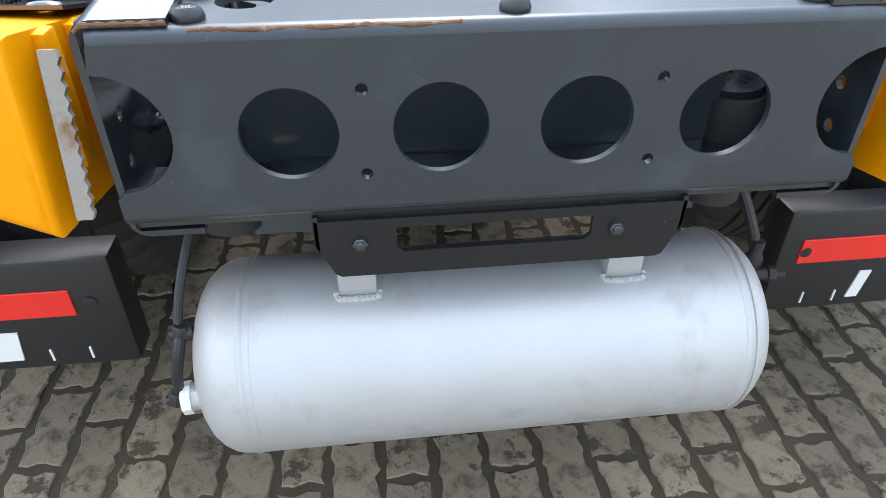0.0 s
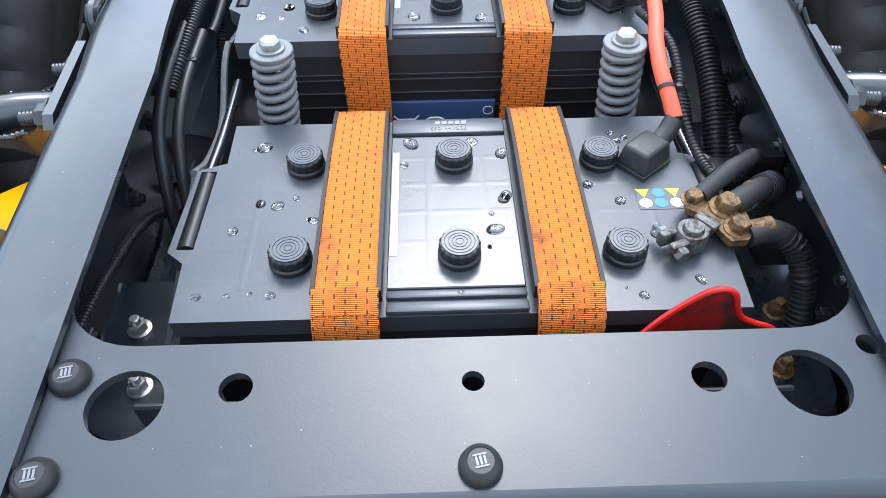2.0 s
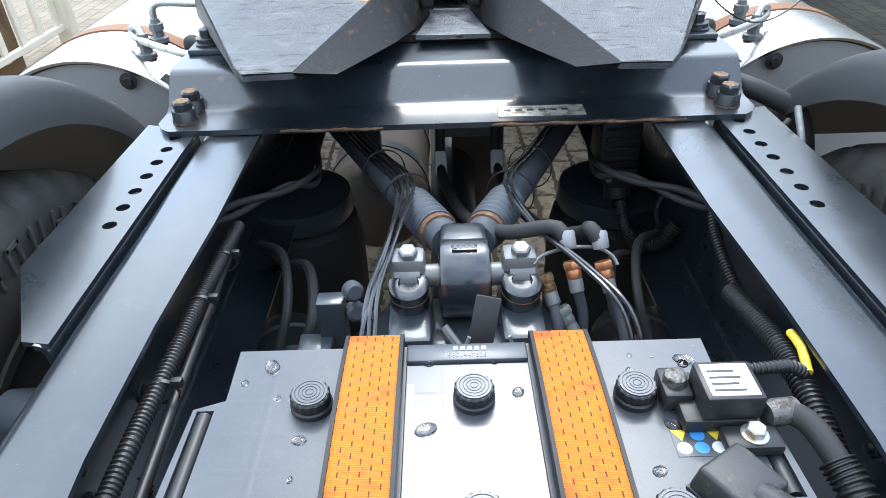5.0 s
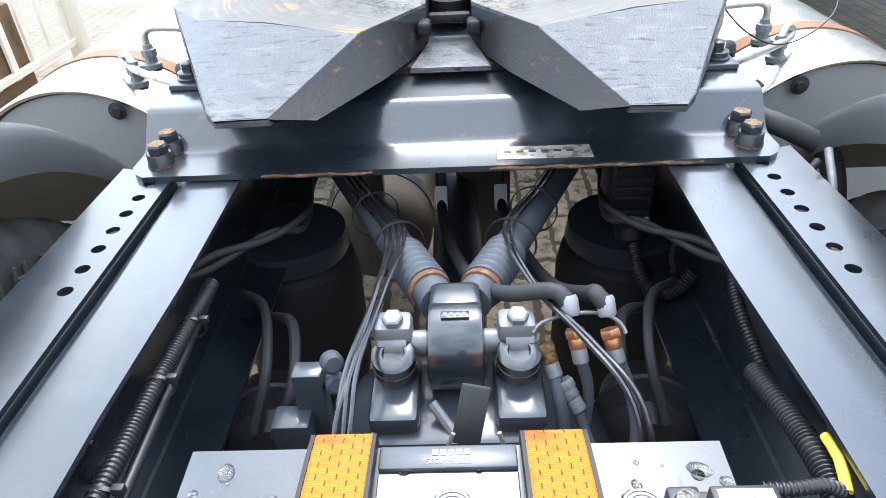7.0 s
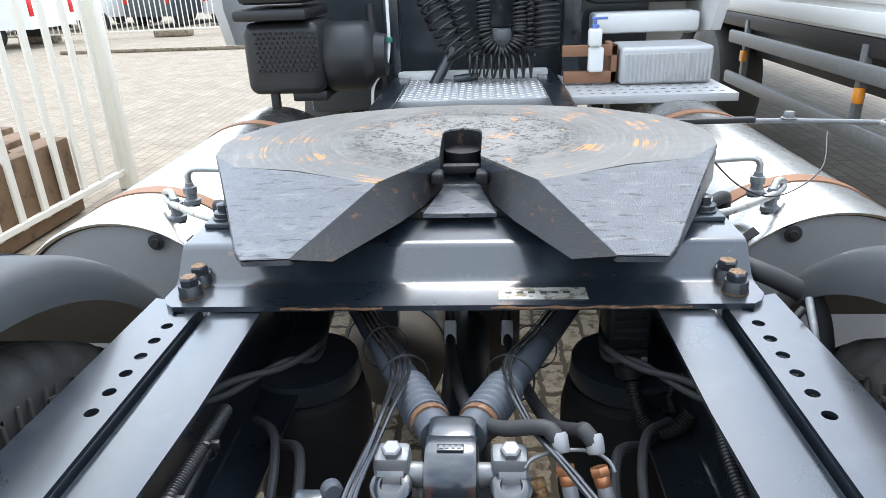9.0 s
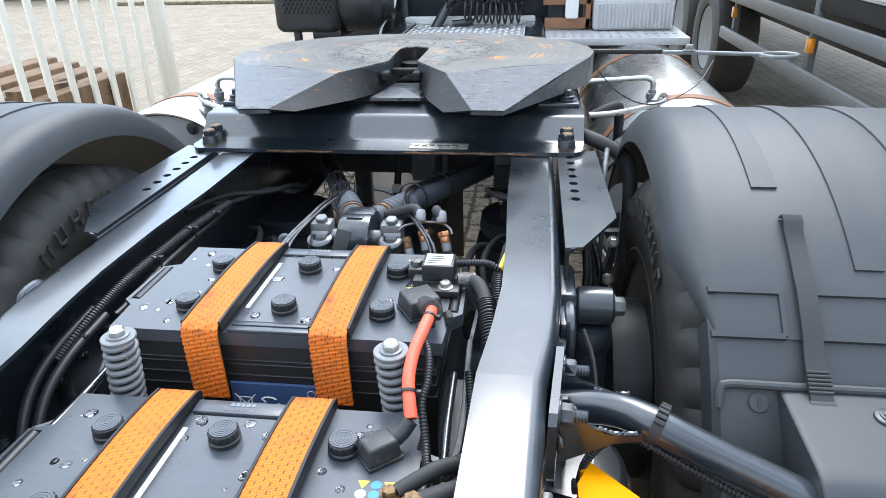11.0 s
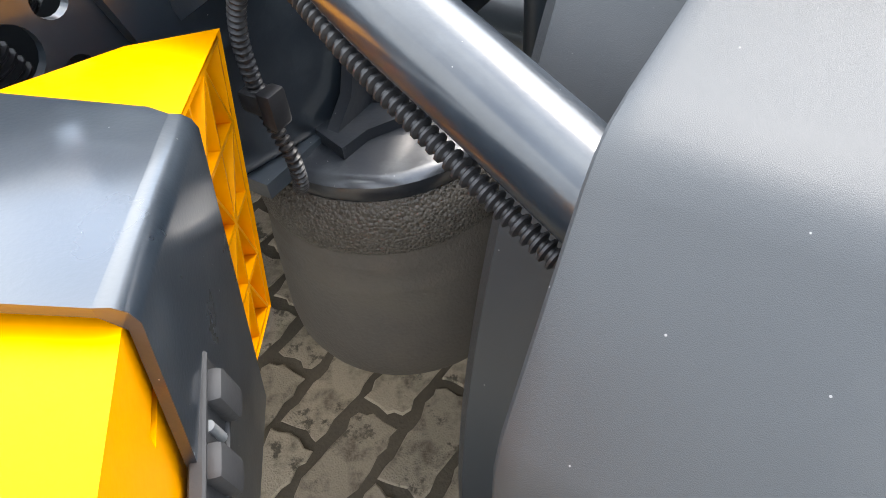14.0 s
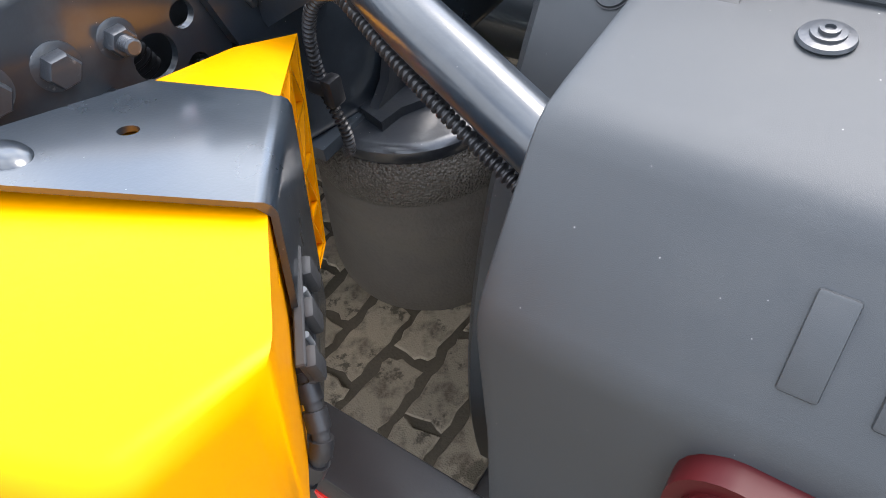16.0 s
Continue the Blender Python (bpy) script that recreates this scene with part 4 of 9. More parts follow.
    box(bm, -0.069, 0.060, y0 + 0.018, y0 + 0.027, zt, zt + 0.0045, 0.0015)
    part("end_bar", bm, BATT, lid)
    for x in (-0.161, 0.0, 0.159):
        for y in (y0 + 0.068, y0 + 0.205):
            c = part("cell_cap", cap_mesh(x, y, zt + (0.003 if x == 0.0 else 0)), BLACK, bat, "black knurled cell cap")
            part("cap_disc", cap_disc(x, y, zt + (0.003 if x == 0.0 else 0)), BATT, c)
    # white paper strip beside the strap
    bm = bmn()
    box(bm, -0.067, -0.060, y0 + 0.07, y1 - 0.06, zt + 0.003, zt + 0.0036)
    part("paper_strip", bm, WHITE, lid, "torn white paper strip")
    # warning signs
    bm = bmn()
    cx, cy = (0.212, y0 + 0.143) if n == 0 else (0.205, y0 + 0.148)
    plate_m = Matrix.Translation((cx, cy, zt + 0.0006))
    flat(bm, [(-0.024, -0.016), (0.024, -0.016), (0.024, 0.016), (-0.024, 0.016)], (), 0.0006, plate_m)
    lab = part("warning_sticker", bm, BATT, lid)
    for k, (u, v) in enumerate(((-0.016, 0.008), (0, 0.008), (0.016, 0.008), (-0.016, -0.007), (0, -0.007), (0.016, -0.007))):
        bm = bmn()
        if k in (0, 2):
            flat(bm, [(u - 0.0075, v + 0.006), (u, v - 0.007), (u + 0.0075, v + 0.006)][::-1], (), 0.0003, plate_m @ Matrix.Translation((0, 0, 0.0004)))
        else:
            flat(bm, circle(u, v, 0.0068, 18), (), 0.0003, plate_m @ Matrix.Translation((0, 0, 0.0004)))
        part("warning_sign", bm, STICK_Y if k in (0, 2) else STICK_B if k in (1, 4) else WHITE, lab)
    # water drops
    bm = bmn()
    for k in range(75):
        x, y, r = rng.uniform(-0.245, 0.245), rng.uniform(y0 + 0.015, y1 - 0.02), rng.choice((0.0018, 0.003, 0.0045, 0.006, 0.007, 0.008))
        if 0.055 < abs(x) < 0.14 or any(math.hypot(x - a, y - b) < 0.034 for a in (-0.159, 0, 0.157) for b in (y0 + 0.062, y0 + 0.198)):
            continue
        z = zt + (0.003 if abs(x) < 0.06 else 0)
        st, ro = rng.uniform(0.7, 1.5), rng.uniform(0, 3)
        mm = Matrix.Translation((x, y, z + 0.0001)) @ Matrix.Rotation(ro, 4, "Z") @ Matrix.Diagonal((st, 1, 1, 1))
        lathe(bm, [(r, 0), (r * 0.96, r * 0.14), (r * 0.75, r * 0.3), (r * 0.4, r * 0.4), (0, r * 0.43)], mm, 14)
    tagged(part("rain_water", bm, WATER, lid, "clear standing rain water"), kind="stuff")

# label on the face of the second battery
yl = BATTERIES[1][0] - 0.0005
bm = bmn()
box(bm, -0.079, 0.062, yl - 0.0012, yl + 0.004, 0.775, 0.853, 0.0005, 1)
label = part("blue_label", bm, BLUE, bats[1], "dark blue printed label")
bm = text_bm("EAC", 0.021, Matrix.Translation((0.024, yl - 0.0018, 0.806)) @ FACE_BACK @ Matrix.Diagonal((0.62, 1.25, 1, 1)))
part("certification_mark", bm, WHITE, label)
bm = bmn()
for a, b in (((-0.074, 0.832), (-0.040, 0.795)), ((-0.040, 0.832), (-0.074, 0.795)), ((-0.068, 0.826), (-0.064, 0.798)), ((-0.046, 0.826), (-0.050, 0.798)), ((-0.070, 0.826), (-0.044, 0.826)), ((-0.064, 0.798), (-0.05, 0.798)), ((-0.072, 0.788), (-0.044, 0.788))):
    tube(bm, [(a[0], yl - 0.0014, a[1]), (b[0], yl - 0.0014, b[1])], 0.0009, 6, smooth=False)
part("bin_symbol", bm, WHITE, label)
bm = bmn()
for k in range(3):
    a0 = radians(90 + 120 * k)
    pts = [(-0.018 + 0.0175 * math.cos(a0 + d), yl - 0.0014, 0.812 + 0.0165 * math.sin(a0 + d)) for d in (-0.75, -0.35, 0.35, 0.75)]
    tube(bm, pts, 0.0015, 6, 0.004)
    tube(bm, [pts[-1], tuple(0.5 * (u + v) for u, v in zip(pts[-1], (-0.018, yl - 0.0014, 0.812)))], 0.0016, 6, smooth=False)
part("recycling_symbol", bm, WHITE, label)
bm = bmn()
ring = [(0.053 + 0.0065 * math.cos(a), yl - 0.0014, 0.838 + 0.0065 * math.sin(a)) for a in np.linspace(0, 6.28, 18)]
tube(bm, ring, 0.0006, 5, smooth=False)
for k in range(5):
    box(bm, 0.046, 0.059, yl - 0.0018, yl - 0.0012, 0.789 + 0.007 * k, 0.7905 + 0.007 * k)
part("info_symbol", bm, WHITE, label)

# ---- hold-down straps ----
for n, (y0, y1, zt) in enumerate(BATTERIES):
    for k, x in enumerate((-0.1035, 0.0955)):
        strap = thing("hold_down_strap", (x, y0, zt - 0.19), ("oil-smudged " if k else "") + "orange woven hold-down strap with black edging over a battery", "strap", "battery straps")
        line = []
        for i in range(15):
            t = i / 14
            line.append((y1 + 0.004 - (y1 - y0 + (0.012 if n else -0.008)) * t, zt + 0.009 + 0.011 * (math.sin(math.pi * t) ** 0.8 if t < 0.5 else 1 - 0.25 * (2 * t - 1) ** 3)))
        down = [(y0 - 0.0135, zt + 0.013), (y0 - 0.0165, zt + 0.003), (y0 - 0.016, zt - 0.03), (y0 - 0.014, zt - 0.11)] if n else [(y0 + 0.004, zt + 0.0155), (y0 - 0.006, zt + 0.009), (y0 - 0.013, zt - 0.004), (y0 - 0.015, zt - 0.055)]
        up = [(y1 + 0.010, zt - 0.12), (y1 + 0.012, zt - 0.02), (y1 + 0.009, zt + 0.004)]
        path = up + line + down
        th = 0.0042
        bm = bmn()
        rows_ = []
        for i, (y, z) in enumerate(path):
            a, b = path[max(0, i - 1)], path[min(len(path) - 1, i + 1)]
            d = Vector((b[0] - a[0], b[1] - a[1])).normalized()
            nrm = Vector((d.y, -d.x))
            rows_.append([(x - 0.0285, y, z), (x + 0.0285, y, z), (x + 0.0285, y + nrm.x * th, z + nrm.y * th), (x - 0.0285, y + nrm.x * th, z + nrm.y * th)])
        sweep(bm, rows_)
        part("webbing", bm, WEB_D if k else WEB, strap)
        for dx in (-0.0315, 0.0275):
            bm = bmn()
            secs = []
            for y, z in path:
                secs.append([(x + dx, y, z - 0.010), (x + dx + 0.004, y, z - 0.010), (x + dx + 0.004, y, z + 0.0062), (x + dx, y, z + 0.0062)])
            for i, (y, z) in enumerate(path):
                if i < 2 or i > len(path) - 4:
                    sg = 1 if i < 2 else -1
                    secs[i] = [(x + dx, y - sg * 0.008, z), (x + dx + 0.004, y - sg * 0.008, z), (x + dx + 0.004, y + sg * 0.004, z), (x + dx, y + sg * 0.004, z)][::sg]
            sweep(bm, secs[2:18])
            part("edging", bm, BRACKET, strap, "black rubber edging")
        if n == 0:
            # sewn, folded end over the lip of the battery
            bm = bmn()
            lay = [(y0 + 0.0165, zt + 0.0225), (y0 + 0.013, zt + 0.0265), (y0 + 0.006, zt + 0.0240), (y0 - 0.003, zt + 0.0185), (y0 - 0.0135, zt + 0.0085), (y0 - 0.0185, zt - 0.004), (y0 - 0.0195, zt - 0.03), (y0 - 0.0185, zt - 0.052)]
            sweep(bm, [[(x - 0.0295, y, z), (x + 0.0295, y, z), (x + 0.0295, y + 0.003, z - 0.0055), (x - 0.0295, y + 0.003, z - 0.0055)] for y, z in lay])
            fold = part("sewn_fold", bm, WEB_D if k else WEB, strap)
            bm = bmn()
            for q in range(9):
                box(bm, x - 0.026 + q * 0.006, x - 0.022 + q * 0.006, y0 - 0.0079, y0 - 0.0071, zt + 0.0138, zt + 0.0156)
            part("stitching", bm, WEB, fold)

# hook and black tab behind the second battery
hook = thing("strap_hook", (0.03, 0.88, 0.90), "black webbing tab with a wire hook", "hook")
bm = bmn()
box(bm, -0.012, 0.018, 0.0, 0.006, -0.065, 0.0, 0.002, m=Matrix.Translation((0.022, 0.925, 0.965)) @ Matrix.Rotation(radians(-25), 4, "X") @ Matrix.Rotation(radians(12), 4, "Y"))
part("tab", bm, RUBBER, hook)
bm = bmn()
tube(bm, [(0.0, 0.89, 0.935), (-0.006, 0.885, 0.915), (0.004, 0.88, 0.90), (0.042, 0.88, 0.90), (0.05, 0.885, 0.915), (0.046, 0.89, 0.935)], 0.0025, 8, 0.006)
part("wire_hook", bm, ZINC, hook)

# ---- spring bolts between the batteries ----
for s, x in ((-1, -0.203), (1, 0.200)):
    spr = thing("spring_bolt", (x, 0.517, 0.84), "grey coil spring on a hold-down bolt with washer", "spring", "hold-down springs")
    x2 = x - 0.010 if s < 0 else x + 0.008
    bm = bmn()
    pts = []
    turns, nn = 8, 8 * 20
    for i in range(nn + 1):
        t = i / nn
        a = 2 * math.pi * turns * t
        pts.append((x2 + (x - x2) * t + 0.0205 * math.cos(a), 0.517 + 0.0205 * math.sin(a), 0.852 + 0.112 * t))
    tube(bm, pts, 0.0050, 12, smooth=False)
    part("coil", bm, mat("worn_spring_steel", (0.20, 0.208, 0.214), 0.5, 0.3, grain=200, bump=0.15, var=0.3, stain=40) if s < 0 else bpy.data.materials["worn_spring_steel"], spr)
    bm = bmn()
    lathe(bm, [(0.0235, 0.966), (0.0248, 0.967), (0.0248, 0.971), (0.0235, 0.972)], Matrix.Translation((x, 0.517, 0)), 32)
    lathe(bm, [(0.016, 0.972), (0.016, 0.9745), (0.015, 0.975)], Matrix.Translation((x, 0.517, 0)), 24)
    part("washer", bm, ZINC_G, spr)
    bm = bmn()
    lathe(bm, [(0.0115, 0.975), (0.012, 0.976), (0.012, 0.982), (0.0095, 0.985)], Matrix.Translation((x, 0.517, 0)), 6)
    part("bolt_head", bm, ZINC, spr)
    bm = bmn()
    lathe(bm, [(0.010, 0.70), (0.010, 0.966)], Matrix.Translation((x2, 0.517, 0)), 12)
    part("rod", bm, BOLT, spr)
    bm = bmn()
    tube(bm, [(x - s * 0.03, 0.50, 0.855), (x - s * 0.045, 0.495, 0.853), (x - s * 0.05, 0.485, 0.852), (x - s * 0.02, 0.482, 0.852)], 0.003, 8, 0.006)
    part("clip", bm, ZINC, spr)

# ---- battery tray ----
tray = thing("battery_tray", (0, 0.5, 0.64), "dark grey steel battery tray with worn edges, between the rails", "tray")
for s in (-1, 1):
    bm = bmn()
    o = [(0.17, 0.80), (0.42, 0.872), (0.47, 0.85), (0.55, 0.845), (0.62, 0.885), (0.66, 0.895), (0.88, 0.85), (0.88, 0.65), (0.17, 0.65)]
    m = Matrix(((0, 0, 1, s * 0.296 + 0.003), (1, 0, 0, 0), (0, 1, 0, 0), (0, 0, 0, 1)))
    flat(bm, o, (), 0.006, m)
    side = part("side_plate", bm, PAINT_LIFT, tray)
    bm = bmn()
    tube(bm, [(s * 0.296, 0.42, 0.874), (s * 0.296, 0.47, 0.852), (s * 0.296, 0.55, 0.847), (s * 0.296, 0.62, 0.887), (s * 0.296, 0.66, 0.897)], 0.0045, 8, 0.01)
    part("worn_edge", bm, ZINC_G, side, "bright worn plate edge")
    bm = bmn()
    tube(bm, [(s * 0.283, 0.405, 0.865), (s * 0.278, 0.50, 0.868), (s * 0.276, 0.60, 0.874)], 0.0065, 12)
    part("clamp_bar", bm, PAINT, tray, "grey round clamp bar")
bm = bmn()
box(bm, -0.296, 0.296, 0.17, 0.88, 0.645, 0.654)
box(bm, -0.43, 0.43, 0.475, 0.575, 0.685, 0.70)
part("floor_plate", bm, PAINT_LIFT, tray)
bm = bmn()
box(bm, -0.293, 0.293, 0.132, 0.138, 0.645, 0.856, 0.002, 1)
box(bm, -0.293, 0.293, 0.138, 0.172, 0.645, 0.652)
part("front_plate", bm, PAINT_LIFT, tray)

# ---- terminals, boots and cables ----
lead = thing("battery_terminal", (0.235, 0.28, 0.897), "corroded lead terminal clamp with rusty brass link on a battery", "terminal")
POST_X, POST_Y = 0.221, 0.267
bm = bmn()
lathe(bm, [(0.0105, 0.893), (0.0100, 0.9255), (0.0090, 0.9270), (0.0, 0.9270)], Matrix.Translation((POST_X, POST_Y, 0)), 28)
part("post", bm, LEAD, lead, "grey lead battery post")
bm = bmn()
lathe(bm, [(0.0150, 0.903), (0.0162, 0.906), (0.0158, 0.919), (0.0140, 0.9225), (0.0104, 0.9225), (0.0104, 0.903)], Matrix.Translation((POST_X, POST_Y, 0)), 30, closed=True)
rot = Matrix.Translation((POST_X, POST_Y, 0)) @ Matrix.Rotation(radians(201), 4, "Z")
# split ears with the pinch bolt, and a tongue towards the link
for dy in (-0.0085, 0.0085):
    box(bm, 0.011, 0.030, dy - 0.0045, dy + 0.0045, 0.904, 0.9205, 0.0025, m=rot)
tong = Matrix.Translation((POST_X, POST_Y, 0)) @ Matrix.Rotation(radians(38), 4, "Z")
box(bm, 0.012, 0.034, -0.010, 0.010, 0.905, 0.918, 0.003, m=tong)
box(bm, 0.018, 0.030, -0.0125, 0.0125, 0.914, 0.9205, 0.003, m=tong)
part("clamp", bm, LEAD, lead)
ear = rot @ Vector((0.022, 0.0, 0.9125))
axis = rot.to_3x3() @ Vector((0, 1, 0))
bolt("pinch_bolt", lead, tuple(ear + axis * 0.0125), tuple(axis), 0.0066, LEAD, 0.8, 0.0, False)
bm = bmn()
lathe(bm, [(0.0036, -0.026), (0.0040, -0.0245)] + [(0.0040 - 0.0006 * (i % 2), -0.024 + 0.0010 * i) for i in range(10)] + [(0.0040, -0.012)], aim(tuple(ear), tuple(axis)), 14)
lathe(bm, [(0.0062, -0.0185), (0.0068, -0.0178), (0.0068, -0.0140), (0.0062, -0.0130)], aim(tuple(ear), tuple(axis)), 6)
part("stud", bm, ZINC_G, lead, "threaded grey stud with a nut")
bm = bmn()
flat(bm, [(0.226, 0.304), (0.231, 0.324), (0.244, 0.325), (0.262, 0.317), (0.277, 0.309), (0.283, 0.292), (0.282, 0.268), (0.273, 0.258), (0.256, 0.257), (0.250, 0.270), (0.243, 0.288)], (), 0.008, Matrix.Translation((0, 0, 0.9155)))
es = [e for e in bm.edges if all(v.co.z > 0.915 for v in e.verts) and len({f.normal.z > 0.5 for f in e.link_faces}) > 1]
bmesh.ops.bevel(bm, geom=es, offset=0.002, segments=2, profile=0.5, affect="EDGES")
part("link_plate", bm, BRASS, lead, "rusty brass link plate")
for x, y, z, sz in ((0.264, 0.301, 0.9155, 0.0105), (0.267, 0.273, 0.9155, 0.0088), (0.235, 0.314, 0.9155, 0.0078)):
    bolt("clamp_bolt", lead, (x, y, z), (0.05, -0.08, 1), sz, BRASS, 0.75, 0.0)
for (x, y), (u, v), r in (((0.243, 0.320), (0.272, 0.345), 0.0082), ((0.276, 0.304), (0.300, 0.325), 0.0115), ((0.279, 0.272), (0.300, 0.274), 0.0100)):
    bm = bmn()
    tube(bm, [(x, y, 0.913), (u, v, 0.917)], r, 14, smooth=False)
    part("cable_lug", bm, BRASS, lead, "verdigris-stained cable lug")
bm = bmn()
lathe(bm, [(0.0122, 0), (0.0134, 0.002), (0.0134, 0.008), (0.0122, 0.010)], aim((0.284, 0.311, 0.9145), (1, 0.85, 0.1)), 16)
part("oxide_ring", bm, GREEN, lead, "green oxide bloom")


def boot(at, turn, lx, ly, h, label):
    """Moulded rubber cap: tapered block with rounded edges on a thin skirt."""
    th_ = thing("terminal_boot", at, label, "terminal cover", "terminal boots")
    m = Matrix.Translation(at) @ Matrix.Rotation(radians(turn), 4, "Z")
    bm = bmn()
    lo = [bm.verts.new(m @ Vector((sx_ * (lx / 2 + 0.004), sy_ * (ly / 2 + 0.004), 0.004))) for sx_, sy_ in ((-1, -1), (1, -1), (1, 1), (-1, 1))]
    hi = [bm.verts.new(m @ Vector((sx_ * lx / 2, sy_ * ly / 2, h))) for sx_, sy_ in ((-1, -1), (1, -1), (1, 1), (-1, 1))]
    bm.faces.new(hi)
    bm.faces.new(lo[::-1])
    for i in range(4):
        bm.faces.new((lo[i], lo[(i + 1) % 4], hi[(i + 1) % 4], hi[i]))
    bmesh.ops.bevel(bm, geom=bm.edges[:], offset=0.0038, segments=3, profile=0.5, affect="EDGES")
    part("cover", bm, BOOT, th_)
    bm = bmn()
    box(bm, -lx / 2 - 0.0045, lx / 2 + 0.0045, -ly / 2 - 0.0045, ly / 2 + 0.0045, 0, 0.005, 0.0015, m=m)
    part("skirt", bm, BOOT, th_)
    return th_


pos = boot((0.206, 0.391, 0.898), 40, 0.040, 0.031, 0.029, "black rubber terminal boot with dried dirt on a battery")
bm = bmn()
tube(bm, [(0.220, 0.403, 0.914), (0.232, 0.413, 0.921), (0.241, 0.423, 0.932)], lambda f: 0.0112 - 0.0008 * f, 16, 0.006)
part("neck", bm, BOOT, pos)
pos2 = boot((0.216, 0.667, 0.946), 32, 0.050, 0.050, 0.031, "black rubber terminal boot with cable neck on a battery")
bm = bmn()
tube(bm, [(0.226, 0.650, 0.966), (0.238, 0.628, 0.974), (0.245, 0.606, 0.983)], lambda f: 0.0150 + 0.0012 * (f > 0.55), 18, 0.005)
part("neck", bm, BOOT, pos2)
bm = bmn()
tube(bm, [(0.262, 0.655, 0.949), (0.268, 0.628, 0.953)], 0.0065, 14, smooth=False)
part("spout", bm, BOOT, pos2, "open black spout")

red = thing("battery_cable", (0.25, 0.53, 0.9), "thick orange-red battery cable between two terminal boots", "cable")
bm = bmn()
tube(bm, [(0.243, 0.612, 0.981), (0.245, 0.590, 0.988), (0.240, 0.55, 0.985), (0.233, 0.51, 0.975), (0.232, 0.472, 0.962), (0.237, 0.444, 0.948), (0.242, 0.424, 0.933)], 0.0086, 18, 0.008)
part("sheath", bm, RED_C, red)
for p, d in (((0.244, 0.580, 0.988), (-0.1, -1, -0.1)), ((0.235, 0.452, 0.953), (0.1, -1, -0.5))):
    bm = bmn()
    lathe(bm, [(0.0090, -0.002), (0.0100, -0.002), (0.0100, 0.002), (0.0090, 0.002)], aim(p, d), 20, closed=True)
    box(bm, p[0] + 0.010, p[0] + 0.017, p[1] - 0.003, p[1] + 0.003, p[2] - 0.003, p[2] + 0.004, 0.001)
    part("cable_tie", bm, BLACK, red, "black cable tie")

sens = thing("battery_sensor", (0.225, 0.785, 0.945), "black battery current sensor with a white label on a battery", "sensor")
bm = bmn()
box(bm, 0.192, 0.260, 0.735, 0.80, 0.947, 0.962, 0.003)
box(bm, 0.208, 0.262, 0.736, 0.785, 0.962, 0.990, 0.003)
box(bm, 0.180, 0.208, 0.76, 0.80, 0.95, 0.97, 0.004)
box(bm, 0.222, 0.274, 0.706, 0.733, 0.947, 0.960, 0.004)
part("body", bm, BLACK, sens)
bm = bmn()
box(bm, 0.213, 0.257, 0.740, 0.780, 0.990, 0.9908)
stl = part("sticker", bm, WHITE, sens, "white printed sticker")
bm = bmn()
for k in range(4):
    box(bm, 0.217, 0.246 - 0.004 * (k % 2), 0.745 + 0.008 * k, 0.7475 + 0.008 * k, 0.9908, 0.9912)
part("printing", bm, BLACK, stl)
bm = bmn()
lathe(bm, [(0.012, 0.955), (0.014, 0.96), (0.011, 0.978), (0.006, 0.98)], Matrix.Translation((0.194, 0.78, 0)), 10)
part("clamp", bm, LEAD, sens)
bolt("clamp_bolt", sens, (0.25, 0.721, 0.960), (0, 0, 1), 0.008, ZINC, 0.7)
bm = bmn()
lathe(bm, [(0.012, 0), (0.0135, 0.012), (0.0115, 0.03)], aim((0.268, 0.742, 0.962), (1, 0.2, 0)), 14)
part("cable_lug", bm, LEAD, sens)

earth = thing("earth_cable", (0.32, 0.6, 0.7), "thick black battery cable in corrugated conduit beside a rail", "cable")
bm = bmn()
tube(bm, [(0.29, 0.745, 0.962), (0.303, 0.735, 0.960), (0.313, 0.715, 0.953), (0.320, 0.695, 0.944)], 0.0115, 14)
part("sleeve", bm, RUBBER, earth)
bm = bmn()
tube(bm, [(0.318, 0.70, 0.946), (0.325, 0.67, 0.935), (0.334, 0.60, 0.905), (0.338, 0.54, 0.87), (0.338, 0.48, 0.82), (0.336, 0.44, 0.76), (0.335, 0.42, 0.69)], 0.0165, 16, ribs=0.0028, pitch=0.0056)
part("conduit", bm, BLACK, earth)
bm = bmn()
box(bm, 0.318, 0.365, 0.43, 0.475, 0.80, 0.835, 0.005)
box(bm, 0.345, 0.40, 0.44, 0.47, 0.79, 0.86, 0.005)
part("clamp", bm, BLACK, earth)


def cable(pts, r, label, material=None, ribs=0.0, pitch=0.006, name="conduit", cat="cable", seg=12):
    bm = bmn()
    tube(bm, pts, r, seg, 0.014, ribs, pitch)
    return solo(name, bm, material or BLACK, label, cat)


